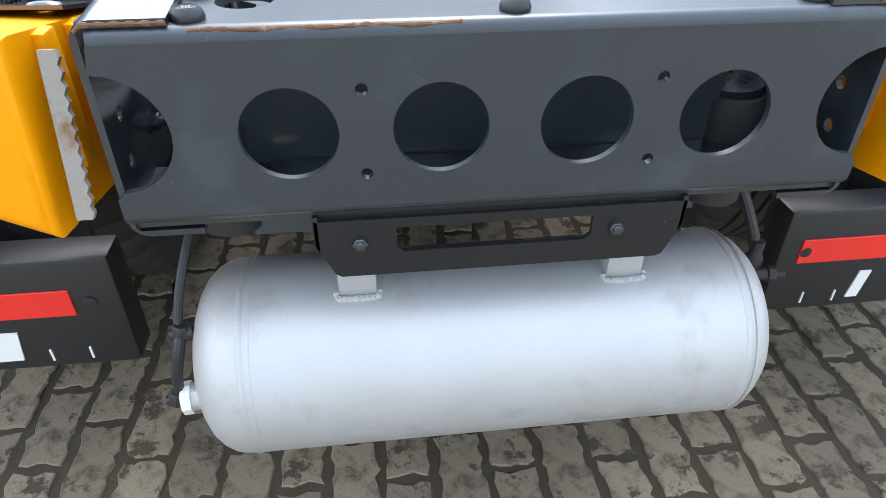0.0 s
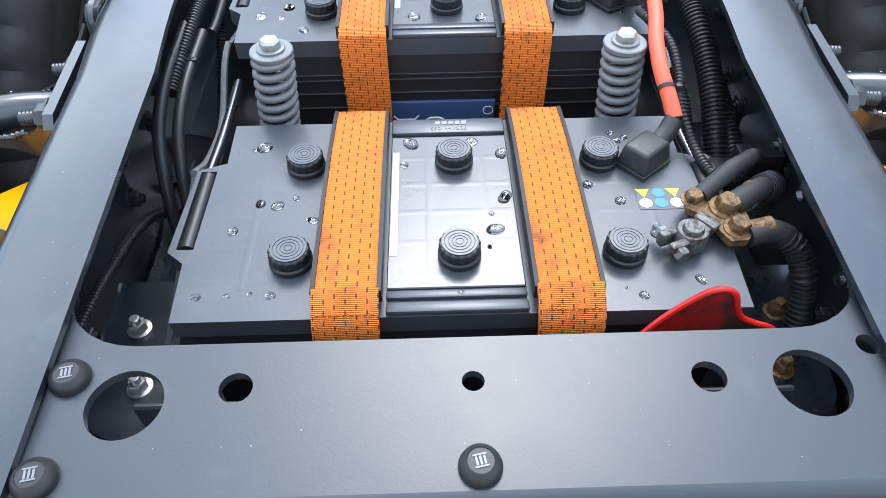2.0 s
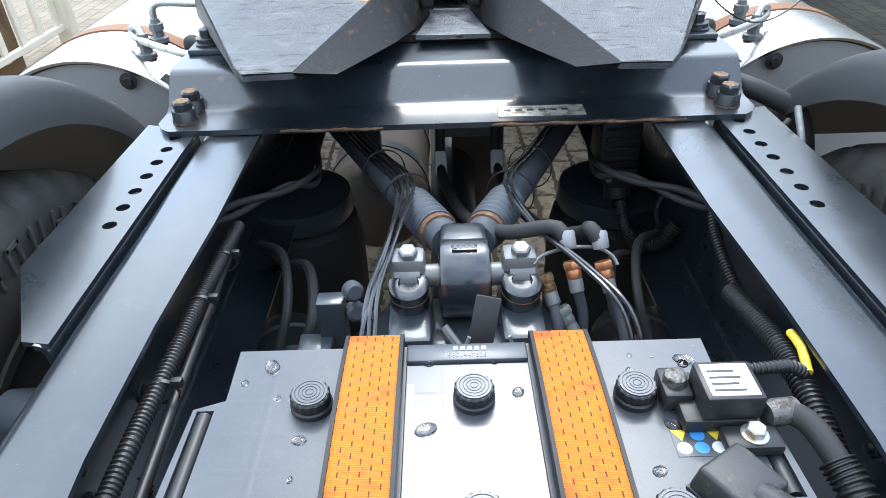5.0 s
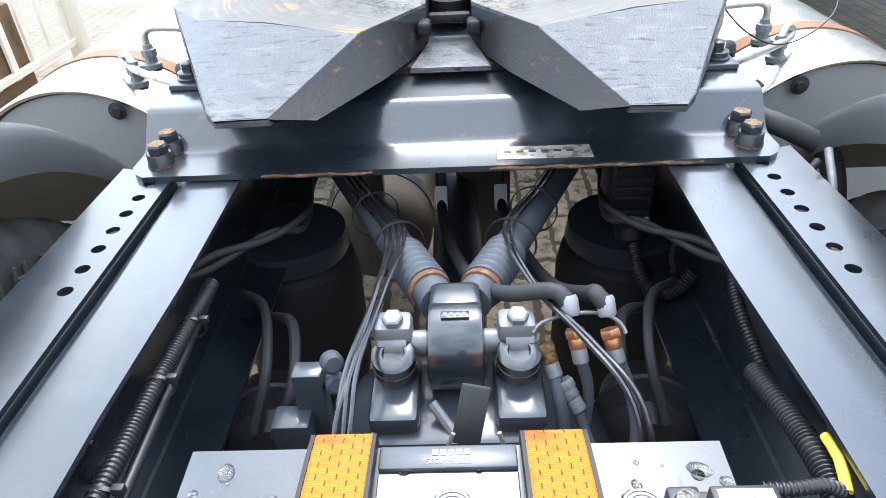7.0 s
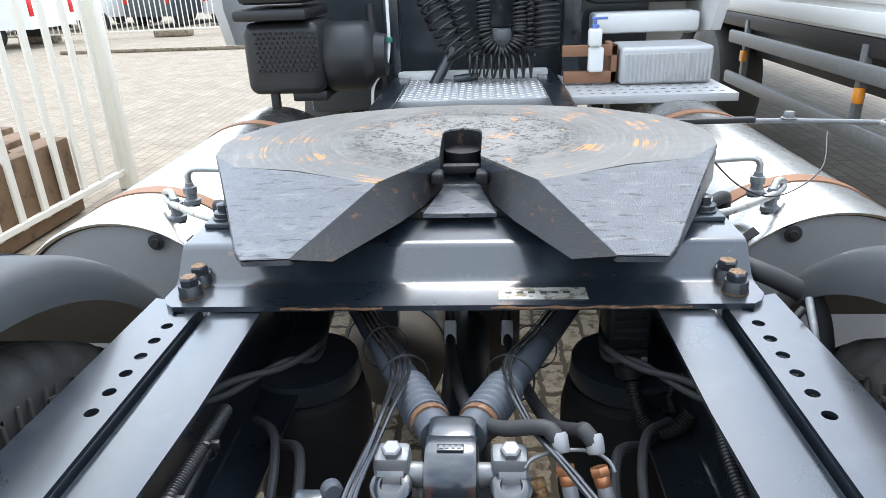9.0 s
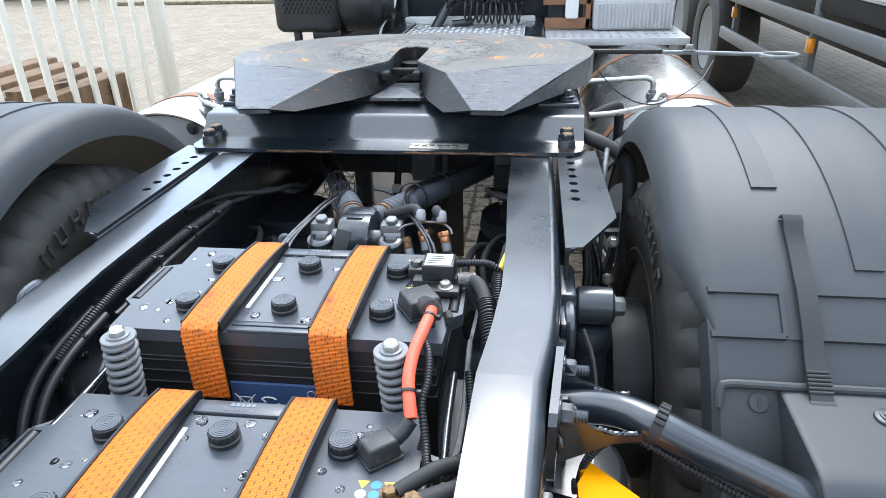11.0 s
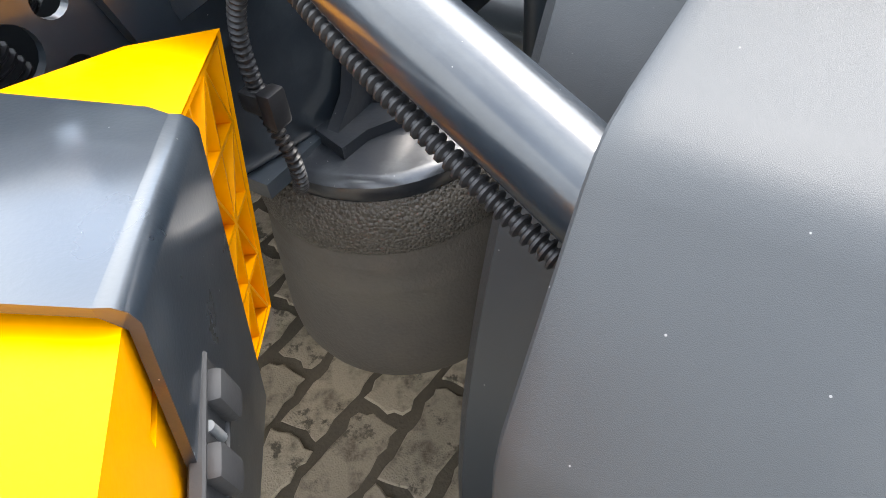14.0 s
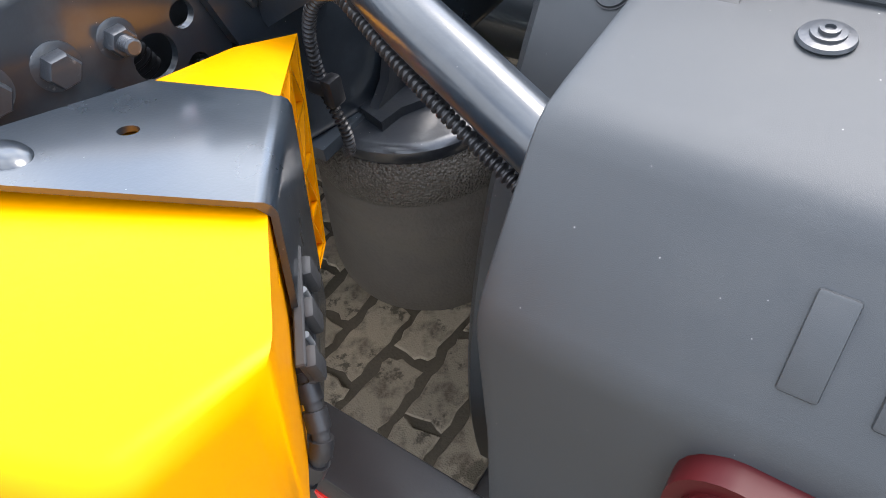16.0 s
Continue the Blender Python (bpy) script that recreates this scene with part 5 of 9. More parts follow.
cable([(0.262, 0.797, 0.965), (0.285, 0.795, 0.968), (0.315, 0.80, 0.965), (0.335, 0.805, 0.95), (0.342, 0.83, 0.93)], 0.0068, "thin black corrugated conduit from a battery sensor", ribs=0.0014, pitch=0.005)
cable([(0.345, 1.0, 0.90), (0.342, 0.87, 0.93), (0.335, 0.79, 0.938), (0.338, 0.70, 0.915), (0.348, 0.62, 0.885), (0.355, 0.52, 0.85), (0.36, 0.42, 0.80)], 0.0135, "black corrugated conduit along a rail", ribs=0.0025, pitch=0.0056)
cable([(0.245, 0.605, 0.960), (0.232, 0.585, 0.972), (0.236, 0.56, 0.975), (0.252, 0.52, 0.968), (0.256, 0.48, 0.952), (0.252, 0.45, 0.938), (0.262, 0.41, 0.912), (0.271, 0.37, 0.905), (0.288, 0.352, 0.905), (0.308, 0.365, 0.91), (0.327, 0.39, 0.90), (0.342, 0.42, 0.87)], 0.0058, "thin black corrugated conduit wound beside a red cable", ribs=0.0012, pitch=0.0046)
cable([(0.30, 0.60, 0.88), (0.308, 0.54, 0.85), (0.306, 0.48, 0.80), (0.305, 0.44, 0.74)], 0.0075, "thin black corrugated conduit beside a battery", ribs=0.0015, pitch=0.005)
for k, (p, rr) in enumerate((([(0.243, 0.318, 0.917), (0.262, 0.332, 0.922), (0.285, 0.350, 0.925), (0.305, 0.365, 0.920)], 0.0095), ([(0.27, 0.303, 0.917), (0.292, 0.316, 0.918), (0.318, 0.335, 0.912)], 0.0125), ([(0.277, 0.268, 0.910), (0.30, 0.272, 0.912), (0.318, 0.270, 0.905)], 0.012))):
    cable(p, rr, "black rubber sleeved battery cable end", RUBBER, name="cable_sleeve")
cable([(0.30, 0.362, 0.921), (0.318, 0.378, 0.914), (0.332, 0.395, 0.895), (0.343, 0.415, 0.86)], 0.0095, "black corrugated conduit from a battery terminal", ribs=0.0018, pitch=0.005)
cable([(0.31, 0.33, 0.914), (0.328, 0.345, 0.905), (0.342, 0.362, 0.88), (0.35, 0.38, 0.83)], 0.0145, "black corrugated conduit from a battery terminal", ribs=0.0025, pitch=0.0056)
cable([(0.312, 0.271, 0.907), (0.328, 0.262, 0.895), (0.338, 0.245, 0.87), (0.342, 0.225, 0.82), (0.34, 0.21, 0.76)], 0.0130, "black corrugated conduit bending down by a rail", ribs=0.0024, pitch=0.0056)
cable([(0.345, 0.86, 0.955), (0.342, 0.83, 0.96), (0.336, 0.80, 0.955)], 0.005, "short yellow marked cable end", STICK_Y, name="cable_marker")

# ---- loom inside the other rail ----
cable([(-0.345, 1.20, 0.90), (-0.338, 1.0, 0.922), (-0.334, 0.88, 0.93), (-0.335, 0.76, 0.932), (-0.338, 0.68, 0.925), (-0.343, 0.60, 0.91), (-0.348, 0.55, 0.895)], 0.0105, "black corrugated conduit along a rail", ribs=0.002, pitch=0.0056)
cable([(-0.35, 1.20, 0.885), (-0.33, 0.95, 0.905), (-0.322, 0.83, 0.91), (-0.318, 0.70, 0.905), (-0.320, 0.675, 0.904)], 0.0065, "black smooth hose along a rail", name="hose")
cable([(-0.325, 0.74, 0.90), (-0.322, 0.71, 0.87), (-0.325, 0.67, 0.82), (-0.33, 0.63, 0.76)], 0.0075, "black corrugated conduit hanging down by a rail", ribs=0.0015, pitch=0.005)
for dx, dz in ((0, 0), (0.02, -0.012)):
    cable([(-0.346 + dx, 0.66, 0.925 + dz), (-0.352 + dx, 0.56, 0.908 + dz), (-0.352 + dx, 0.49, 0.88 + dz), (-0.345 + dx, 0.44, 0.83 + dz), (-0.335 + dx, 0.40, 0.76), (-0.32 + dx, 0.37, 0.70)], 0.0078, "glossy black air hose bending down inside a rail", name="hose")
cable([(-0.365, 0.20, 0.86), (-0.37, 0.30, 0.84), (-0.375, 0.42, 0.80), (-0.37, 0.5, 0.74)], 0.007, "black corrugated conduit low inside a rail", ribs=0.0014, pitch=0.005)
for x, y, z in ((-0.335, 0.83, 0.93), (-0.338, 0.98, 0.925), (-0.35, 0.60, 0.90), (-0.343, 1.1, 0.91)):
    bm = bmn()
    lathe(bm, [(0.0165, -0.0022), (0.018, -0.0022), (0.018, 0.0022), (0.0165, 0.0022)], aim((x + 0.004, y, z - 0.006), (0, 1, 0.05)), 18, closed=True)
    box(bm, x + 0.016, x + 0.028, y - 0.004, y + 0.004, z + 0.002, z + 0.012, 0.001)
    solo("cable_tie", bm, BLACK, "black cable tie round the loom on a rail", "cable tie")
# red flap by the first battery
redlid = thing("red_flap", (0.207, 0.18, 0.75), "smeared red plastic flap standing behind the crossmember", "flap")
bm = bmn()
o = [(0.135, 0.86), (0.150, 0.886), (0.170, 0.911), (0.190, 0.932), (0.204, 0.944), (0.216, 0.947), (0.226, 0.940), (0.232, 0.924), (0.239, 0.911), (0.252, 0.905), (0.266, 0.902), (0.275, 0.888), (0.278, 0.872), (0.275, 0.862), (0.145, 0.858)]
flat(bm, o, (), 0.0022, Matrix.Translation((0, 0.177, 0)) @ FACE_BACK)
bmesh.ops.subdivide_edges(bm, edges=bm.edges[:], cuts=2, use_grid_fill=True)
for v in bm.verts:
    v.co.y -= 0.012 * ((v.co.x - 0.205) / 0.07) ** 2
part("sheet", bm, mat("smeared_red_plastic", (0.60, 0.012, 0.008), 0.4, grain=300, bump=0.1, var=0.1, stain=18, stain_col=(0.03, 0.018, 0.016), stain_amt=0.8), redlid)
bm = bmn()
tube(bm, [(x, 0.1755 - 0.012 * ((x - 0.205) / 0.07) ** 2, z) for x, z in o[1:13]], 0.0028, 8, 0.004)
part("rim", bm, mat("clean_red_plastic", (0.60, 0.012, 0.008), 0.35, grain=300, bump=0.06, var=0.1, stain=30, stain_col=(0.12, 0.01, 0.008), stain_amt=0.3), redlid, "rolled bright red rim")
bm = bmn()
box(bm, 0.17, 0.245, 0.185, 0.197, 0.75, 0.875, 0.002)
part("base", bm, BLACK, redlid)

# ---- axle and V-rod ----
axle = thing("rear_axle", (0, 1.1, 0.3), "dark grey drive axle with cast housing under the chassis", "axle")
bm = bmn()
lathe(bm, [(0.085, -0.62), (0.085, -0.25), (0.16, -0.22), (0.24, -0.12), (0.245, 0.12), (0.16, 0.22), (0.085, 0.25), (0.085, 0.62)], aim((0, 1.12, 0.5), (1, 0, 0)), 40)
box(bm, -0.11, 0.115, 0.95, 1.12, 0.66, 0.775, 0.015)
part("housing", bm, PAINT_LIFT, axle)
bm = bmn()
box(bm, -0.10, 0.105, 0.985, 1.13, 0.77, 0.805, 0.008)
part("seat_plate", bm, PAINT_LIFT, axle)
for x in (-0.078, 0.082):
    bm = bmn()
    box(bm, x - 0.032, x + 0.032, 1.0, 1.12, 0.803, 0.832, 0.010)
    part("pin_seat", bm, PAINT_LIFT, axle)
vrod = thing("v_rod", (0, 1.12, 0.8), "dark grey cast V-shaped axle rod with pinned hub", "axle rod")
bm = bmn()
lathe(bm, [(0.045, -0.037), (0.056, -0.034), (0.058, -0.028), (0.058, 0.028), (0.056, 0.034), (0.045, 0.037)], aim((0.002, 1.10, 0.862), (1, 0, 0)), 44)
box(bm, -0.034, 0.038, 1.10, 1.175, 0.862, 0.915, 0.012)
hub = part("hub", bm, PAINT, vrod)
bm = bmn()
box(bm, -0.016, 0.020, 1.085, 1.098, 0.9185, 0.922, 0.001)
for k in range(4):
    box(bm, -0.013 + 0.008 * k, -0.008 + 0.008 * k, 1.088, 1.095, 0.922, 0.9226)
part("cast_mark", bm, PAINT, hub)
for s in (-1, 1):
    bm = bmn()
    lathe(bm, [(0.017, 0.03), (0.017, 0.062), (0.024, 0.064), (0.024, 0.10), (0.020, 0.104)], aim((0.002, 1.10, 0.868), (s, 0, 0)), 20)
    part("pin", bm, ZINC_G, vrod, "pale worn steel pin")
    bm = bmn()
    m = aim((s * 0.080 + 0.002, 1.085, 0.825), (0, -0.28, 1))
    lathe(bm, [(0.027, 0), (0.0285, 0.004), (0.0285, 0.03), (0.027, 0.034), (0.0285, 0.036), (0.0285, 0.052), (0.024, 0.055), (0.015, 0.055), (0.013, 0.048), (0, 0.048)], m, 26)
    part("bolt_sleeve", bm, PAINT, vrod)
    bm = bmn()
    lathe(bm, [(0.0285, 0.0345), (0.0292, 0.035), (0.0285, 0.0358)], m, 26)
    part("rust_ring", bm, RUST, vrod)
    bm = bmn()
    box(bm, s * 0.080 - 0.024, s * 0.080 + 0.026, 1.085, 1.125, 0.862, 0.905, 0.008)
    lathe(bm, [(0.013, 0), (0.014, 0.002), (0.014, 0.010), (0.011, 0.012)], aim((s * 0.08 + 0.002, 1.10, 0.905), (0, -0.2, 1)), 6)
    part("pin_block", bm, ZINC_G, vrod, "pale grey pin block with bolt")
    a, b = Vector((s * 0.022 + 0.002, 1.16, 0.885)), Vector((s * 0.30, 1.86, 0.80))
    bm = bmn()
    tube(bm, [a, a.lerp(b, 0.3), a.lerp(b, 0.6), b], 0.0275, 18, 0.03)
    arm = part("arm", bm, SLEEVE, vrod)
    bm = bmn()
    tube(bm, [a.lerp(b, 0.06), a.lerp(b, 0.20)], 0.0335, 20, ribs=0.004, pitch=0.017)
    part("ribbed_sleeve", bm, SLEEVE, arm)
    bm = bmn()
    tube(bm, [a.lerp(b, 0.045), a.lerp(b, 0.065)], 0.031, 18, smooth=False)
    part("rust_ring", bm, RUST, arm)
    # cable bundle tied along the arm
    for k in range(4 if s < 0 else 2):
        o = Vector((s * (0.010 * k - 0.01), 0, 0.034 - 0.002 * k))
        pts = [a.lerp(b, 0.75) + o, a.lerp(b, 0.45) + o, a.lerp(b, 0.24) + o, Vector((s * (0.090 + 0.006 * k), 1.16, 0.908)), Vector((s * (0.113 + 0.006 * k), 1.03, 0.90)), Vector((s * (0.118 + 0.006 * k), 0.95, 0.885)), Vector((s * (0.125 + 0.005 * k), 0.90, 0.82))]
        if s > 0:
            pts = pts[:3] + [Vector((0.108 + 0.006 * k, 1.16, 0.910)), Vector((0.152 + 0.006 * k, 1.04, 0.928)), Vector((0.187 + 0.006 * k, 0.95, 0.922)), Vector((0.205 + 0.006 * k, 0.90, 0.87)), Vector((0.21 + 0.006 * k, 0.885, 0.80))]
        wob = random.Random(k * 7 + s)
        pts = [p + Vector((wob.uniform(-0.004, 0.004), wob.uniform(-0.006, 0.006), wob.uniform(-0.002, 0.004))) if i > 2 else p for i, p in enumerate(pts)]
        cable(pts, 0.0034, "black thin air line tied to an axle rod", LINE, name="air_line", seg=8)
    for f in (0.24, 0.42):
        bm = bmn()
        lathe(bm, [(0.041, -0.003), (0.043, -0.003), (0.043, 0.003), (0.041, 0.003)], aim(a.lerp(b, f) + Vector((0, 0, 0.006)), b - a), 24, closed=True)
        solo("cable_tie", bm, BLACK, "black cable tie round an axle rod", "cable tie")
bm = bmn()
tube(bm, [(0.0, 1.0, 0.80), (-0.03, 1.03, 0.83)], 0.007, 8)
part("grease_line", bm, ZINC_G, vrod)

# hose couplings on the axle, held by a flat wire bracket, with hoses rising to the tags
def coupling(at, to, material, low, r_low, label):
    """Hex nut, barrel and ferrule with the lower hose."""
    hc = thing("hose_coupling", at, label, "hose coupling", "axle hose couplings")
    m = aim(at, to)
    bm = bmn()
    lathe(bm, [(0.0125, 0.004), (0.0135, 0.006), (0.0135, 0.014), (0.0125, 0.016)], m, 6)
    lathe(bm, [(0.0105, 0.016), (0.0112, 0.019), (0.0112, 0.028), (0.0095, 0.031)], m, 18)
    part("nut", bm, material, hc)
    bm = bmn()
    lathe(bm, [(0.0100, 0.030), (0.0105, 0.032), (0.0105, 0.048), (0.0090, 0.050)], m, 16)
    part("ferrule", bm, ZINC_G, hc, "dull grey crimped ferrule")
    bm = bmn()
    tube(bm, [m @ Vector((0, 0, 0.044))] + [Vector(p) for p in low], r_low, 12)
    part("lower_hose", bm, SLEEVE, hc)
    return hc


DN = (0.18, -0.5, -0.85)
hoses = ((coupling((0.153, 1.095, 0.895), DN, COPPER, [(0.172, 1.065, 0.818), (0.170, 1.05, 0.775), (0.155, 1.03, 0.735), (0.12, 1.0, 0.68)], 0.0078, "copper and steel hose coupling on a wire bracket"), (0.147, 1.10, 0.922), -0.030, [(-0.017, 1.55, 0.757), (0.001, 1.40, 0.80), (0.028, 1.25, 0.858), (0.066, 1.16, 0.900), (0.112, 1.13, 0.925)]),
         (coupling((0.197, 1.095, 0.893), (0.25, -0.5, -0.85), COPPER, [(0.222, 1.065, 0.825), (0.232, 1.03, 0.77), (0.22, 1.0, 0.70)], 0.0078, "copper and steel hose coupling on a wire bracket"), (0.193, 1.10, 0.920), 0.098, [(0.116, 1.55, 0.742), (0.133, 1.40, 0.778), (0.153, 1.25, 0.838), (0.180, 1.16, 0.895)]))
coupling((0.113, 1.085, 0.880), (0.3, -0.5, -0.8), BRASS, [(0.133, 1.04, 0.815), (0.135, 1.02, 0.77), (0.115, 1.0, 0.72), (0.08, 0.98, 0.67)], 0.0085, "corroded silver hose coupling beside an axle pin")
coupling((0.135, 1.06, 0.838), (0.45, -0.4, -0.75), ZINC_G, [(0.170, 1.02, 0.765), (0.195, 1.0, 0.73), (0.22, 0.98, 0.68)], 0.0068, "grey steel hose coupling beside an axle pin")
for hc, top, xt, mid in hoses:
    bm = bmn()
    lathe(bm, [(0.0100, -0.012), (0.0118, -0.009), (0.0118, 0.010), (0.0100, 0.014)], aim(top, (-0.1, 0.5, 0.7)), 18)
    part("upper_ferrule", bm, END_G, hc, "pale grey ferrule")
    bm = bmn()
    tube(bm, [(xt, 1.86, 0.98), (xt, 1.76, 0.83), (xt, 1.69, 0.738)] + mid + [tuple(Vector(top) + Vector((-0.012, 0.014, 0.012))), top], 0.0112, 14)
    part("upper_hose", bm, RUBBER, hc)
    bm = bmn()
    box(bm, xt - 0.0135, xt + 0.0135, -0.0155, 0.0155, -0.027, 0.027, 0.004, m=Matrix.Translation((0, 1.700, 0.742)) @ Matrix.Rotation(radians(-38), 4, "X"))
    part("paper_tag", bm, WHITE, hc, "white paper tag")
bm = bmn()
tube(bm, [(0.100, 1.085, 0.893), (0.112, 1.095, 0.901), (0.15, 1.105, 0.906), (0.190, 1.105, 0.905), (0.212, 1.095, 0.897), (0.218, 1.085, 0.888)], 0.0026, 8, 0.006)
solo("wire_bracket", bm, ZINC_G, "thin grey wire bracket across hose couplings", "bracket")

# front air springs and brake chambers between the wheels, in the dark
for s in (-1, 1):
    ab = thing("front_air_spring", (s * 0.40, 1.70, 0.2), "black rubber air spring bellows under a rail", "air spring", "axle air springs")
    bm = bmn()
    lathe(bm, [(0.10, 0.25), (0.13, 0.28), (0.14, 0.34), (0.14, 0.58), (0.13, 0.63), (0.10, 0.65)], Matrix.Translation((s * 0.36, 1.66, 0)), 40)
    # darker rubber than on the rear bellows: their dimness is put into the colour
    part("bellows", bm, RUBBER, ab)
    bm = bmn()
    lathe(bm, [(0.12, 0.65), (0.125, 0.66), (0.12, 0.70)], Matrix.Translation((s * 0.36, 1.66, 0)), 40)
    part("top_plate", bm, PAINT_LIFT, ab)
    bc = thing("brake_chamber", (s * 0.31, 1.15, 0.5), "black round brake chamber beside the axle", "brake chamber", "brake chambers")
    bm = bmn()
    lathe(bm, [(0, -0.08), (0.05, -0.08), (0.075, -0.06), (0.08, -0.004), (0.085, 0), (0.08, 0.004), (0.075, 0.06), (0.05, 0.08), (0, 0.08)], aim((s * 0.30, 1.18, 0.62), (0.2 * s, 0.9, -0.2)), 32)
    part("drum", bm, BLACK, bc)
    bm = bmn()
    tube(bm, [(s * 0.27, 1.10, 0.69), (s * 0.24, 1.14, 0.76), (s * 0.26, 1.25, 0.78), (s * 0.32, 1.32, 0.74), (s * 0.36, 1.4, 0.7)], 0.009, 10)
    tube(bm, [(s * 0.30, 1.10, 0.70), (s * 0.28, 1.16, 0.78), (s * 0.31, 1.28, 0.79), (s * 0.37, 1.36, 0.76)], 0.008, 10)
    part("hose", bm, RUBBER, bc)
for s in (-1, 1):
    for k in range(2):
        cable([(s * 0.43, 1.15 + 0.05 * k, 0.90), (s * 0.38, 1.28, 0.89 - 0.02 * k), (s * 0.31, 1.36 + 0.02 * k, 0.87), (s * 0.27, 1.44, 0.86 - 0.02 * k), (s * 0.29, 1.6, 0.80), (s * 0.33, 1.8, 0.76)], 0.0065, "black hose curving along the inside of a rail", RUBBER, name="hose")
cable([(0.425, 1.30, 0.935), (0.40, 1.24, 0.94), (0.385, 1.20, 0.93), (0.375, 1.15, 0.90), (0.378, 1.08, 0.87), (0.385, 1.0, 0.85), (0.37, 0.92, 0.88)], 0.0085, "black corrugated conduit looping along a rail", ribs=0.0016, pitch=0.005)
valve = thing("air_valve", (0.33, 1.52, 0.70), "black ribbed air valve module with a screwed lid beside a rail", "valve")
bm = bmn()
box(bm, 0.285, 0.365, 1.51, 1.60, 0.815, 0.93, 0.006)
box(bm, 0.298, 0.362, 1.50, 1.58, 0.775, 0.818, 0.005)
part("body", bm, BLACK, valve)
for z in (0.836, 0.856, 0.876, 0.896):
    bm = bmn()
    box(bm, 0.293, 0.357, 1.503, 1.512, z, z + 0.009, 0.002, 1)
    part("fin", bm, BLACK, valve)
bm = bmn()
box(bm, 0.316, 0.345, 1.488, 1.502, 0.783, 0.812, 0.004)
lathe(bm, [(0.026, 0), (0.028, 0.01), (0.028, 0.03), (0.021, 0.034)], aim((0.33, 1.53, 0.776), (0.15, -0.3, -1)), 18)
part("plug", bm, BLACK, valve)
for x in (0.306, 0.354):
    bolt("bolt", valve, (x, 1.499, 0.798), (0, -1, 0), 0.0045, ZINC, 0.6)
cable([(0.335, 1.50, 0.745), (0.345, 1.46, 0.70), (0.365, 1.42, 0.69), (0.395, 1.40, 0.71), (0.42, 1.40, 0.75)], 0.014, "black corrugated conduit below a valve module", ribs=0.0025, pitch=0.0056)
cable([(0.40, 1.44, 0.72), (0.395, 1.45, 0.755), (0.41, 1.46, 0.785), (0.43, 1.46, 0.79)], 0.006, "thin black corrugated conduit looping to a rail", ribs=0.0012, pitch=0.0046)
switch = thing("level_valve", (-0.125, 1.05, 0.75), "grey level valve with two round caps beside the axle", "valve")
for z in (0.870, 0.834):
    bm = bmn()
    lathe(bm, [(0.0, 0), (0.013, 0), (0.0145, 0.003), (0.0145, 0.016), (0.010, 0.020)], aim((-0.160, 1.07, z), (0.4, -0.8, 0.3)), 20)
    part("cap", bm, SLEEVE, switch, "blue-grey round cap")
bm = bmn()
box(bm, -0.21, -0.17, 1.05, 1.08, 0.74, 0.86, 0.004)
box(bm, -0.24, -0.19, 1.02, 1.06, 0.72, 0.80, 0.004)
part("bracket", bm, PAINT_LIFT, switch)
# cross member and reservoir further in
bm = bmn()
box(bm, -0.44, 0.44, 2.0, 2.12, 0.70, 0.93, 0.01)
solo("inner_crossmember", bm, PAINT_LIFT, "dark grey inner crossmember between the rails", "crossmember")
bm = bmn()
box(bm, -0.02, 0.10, 1.93, 1.96, 0.70, 0.80, 0.003)
solo("plate_bracket", bm, ZINC_G, "pale flat bracket plate under the coupling", "bracket")
res = thing("air_reservoir", (-0.22, 2.3, 0.25), "dusty dark steel air reservoir slung under the frame", "air reservoir")
bm = bmn()
lathe(bm, [(0, 2.02), (0.08, 2.025), (0.125, 2.045), (0.15, 2.08), (0.155, 2.11), (0.155, 2.62), (0.12, 2.67), (0, 2.68)], Matrix.Translation((-0.23, 0, 0.41)) @ Matrix.Rotation(radians(-90), 4, "X"), 40)
part("shell", bm, BAG, res)
for y in (2.2, 2.5):
    bm = bmn()
    lathe(bm, [(0.1555, y - 0.02), (0.159, y - 0.02), (0.159, y + 0.02), (0.1555, y + 0.02)], Matrix.Translation((-0.23, 0, 0.41)) @ Matrix.Rotation(radians(-90), 4, "X"), 40, closed=True)
    part("strap", bm, PAINT_LIFT, res)
bm = bmn()
box(bm, -0.26, -0.20, 2.05, 2.09, 0.56, 0.75, 0.004)
part("hanger", bm, PAINT_LIFT, res)
shield = thing("guard_plate", (0.07, 2.05, 0.4), "dull brown-grey flat guard plate under the frame", "plate")
bm = bmn()
box(bm, 0.0, 0.145, 2.03, 2.036, 0.36, 0.72, 0.003)
part("sheet", bm, BAG, shield)
shaft = thing("propeller_shaft", (0, 2.3, 0.5), "dark grey propeller shaft under the chassis", "shaft")
bm = bmn()
tube(bm, [(0, 1.3, 0.52), (0, 2.0, 0.56), (0, 4.0, 0.66)], 0.06, 24, 0.2)
part("tube", bm, PAINT_LIFT, shaft)

# ---- coupling ----
sub = thing("coupling_subframe", (0, 1.5, 0.974), "dark grey pressed steel mounting plate bolted across the rails", "mounting plate")
bm = bmn()
prof = [(1.375, 0.984), (1.452, 0.984), (1.462, 0.986), (1.471, 0.992), (1.508, 1.033), (1.516, 1.039), (1.528, 1.041), (2.25, 1.041), (2.25, 1.033), (1.532, 1.033), (1.520, 1.031), (1.512, 1.026), (1.476, 0.985), (1.466, 0.977), (1.455, 0.974), (1.375, 0.974)]


def sub_section(x, cut):
    return [(x, max(y, 1.375 + cut), z) for y, z in prof]


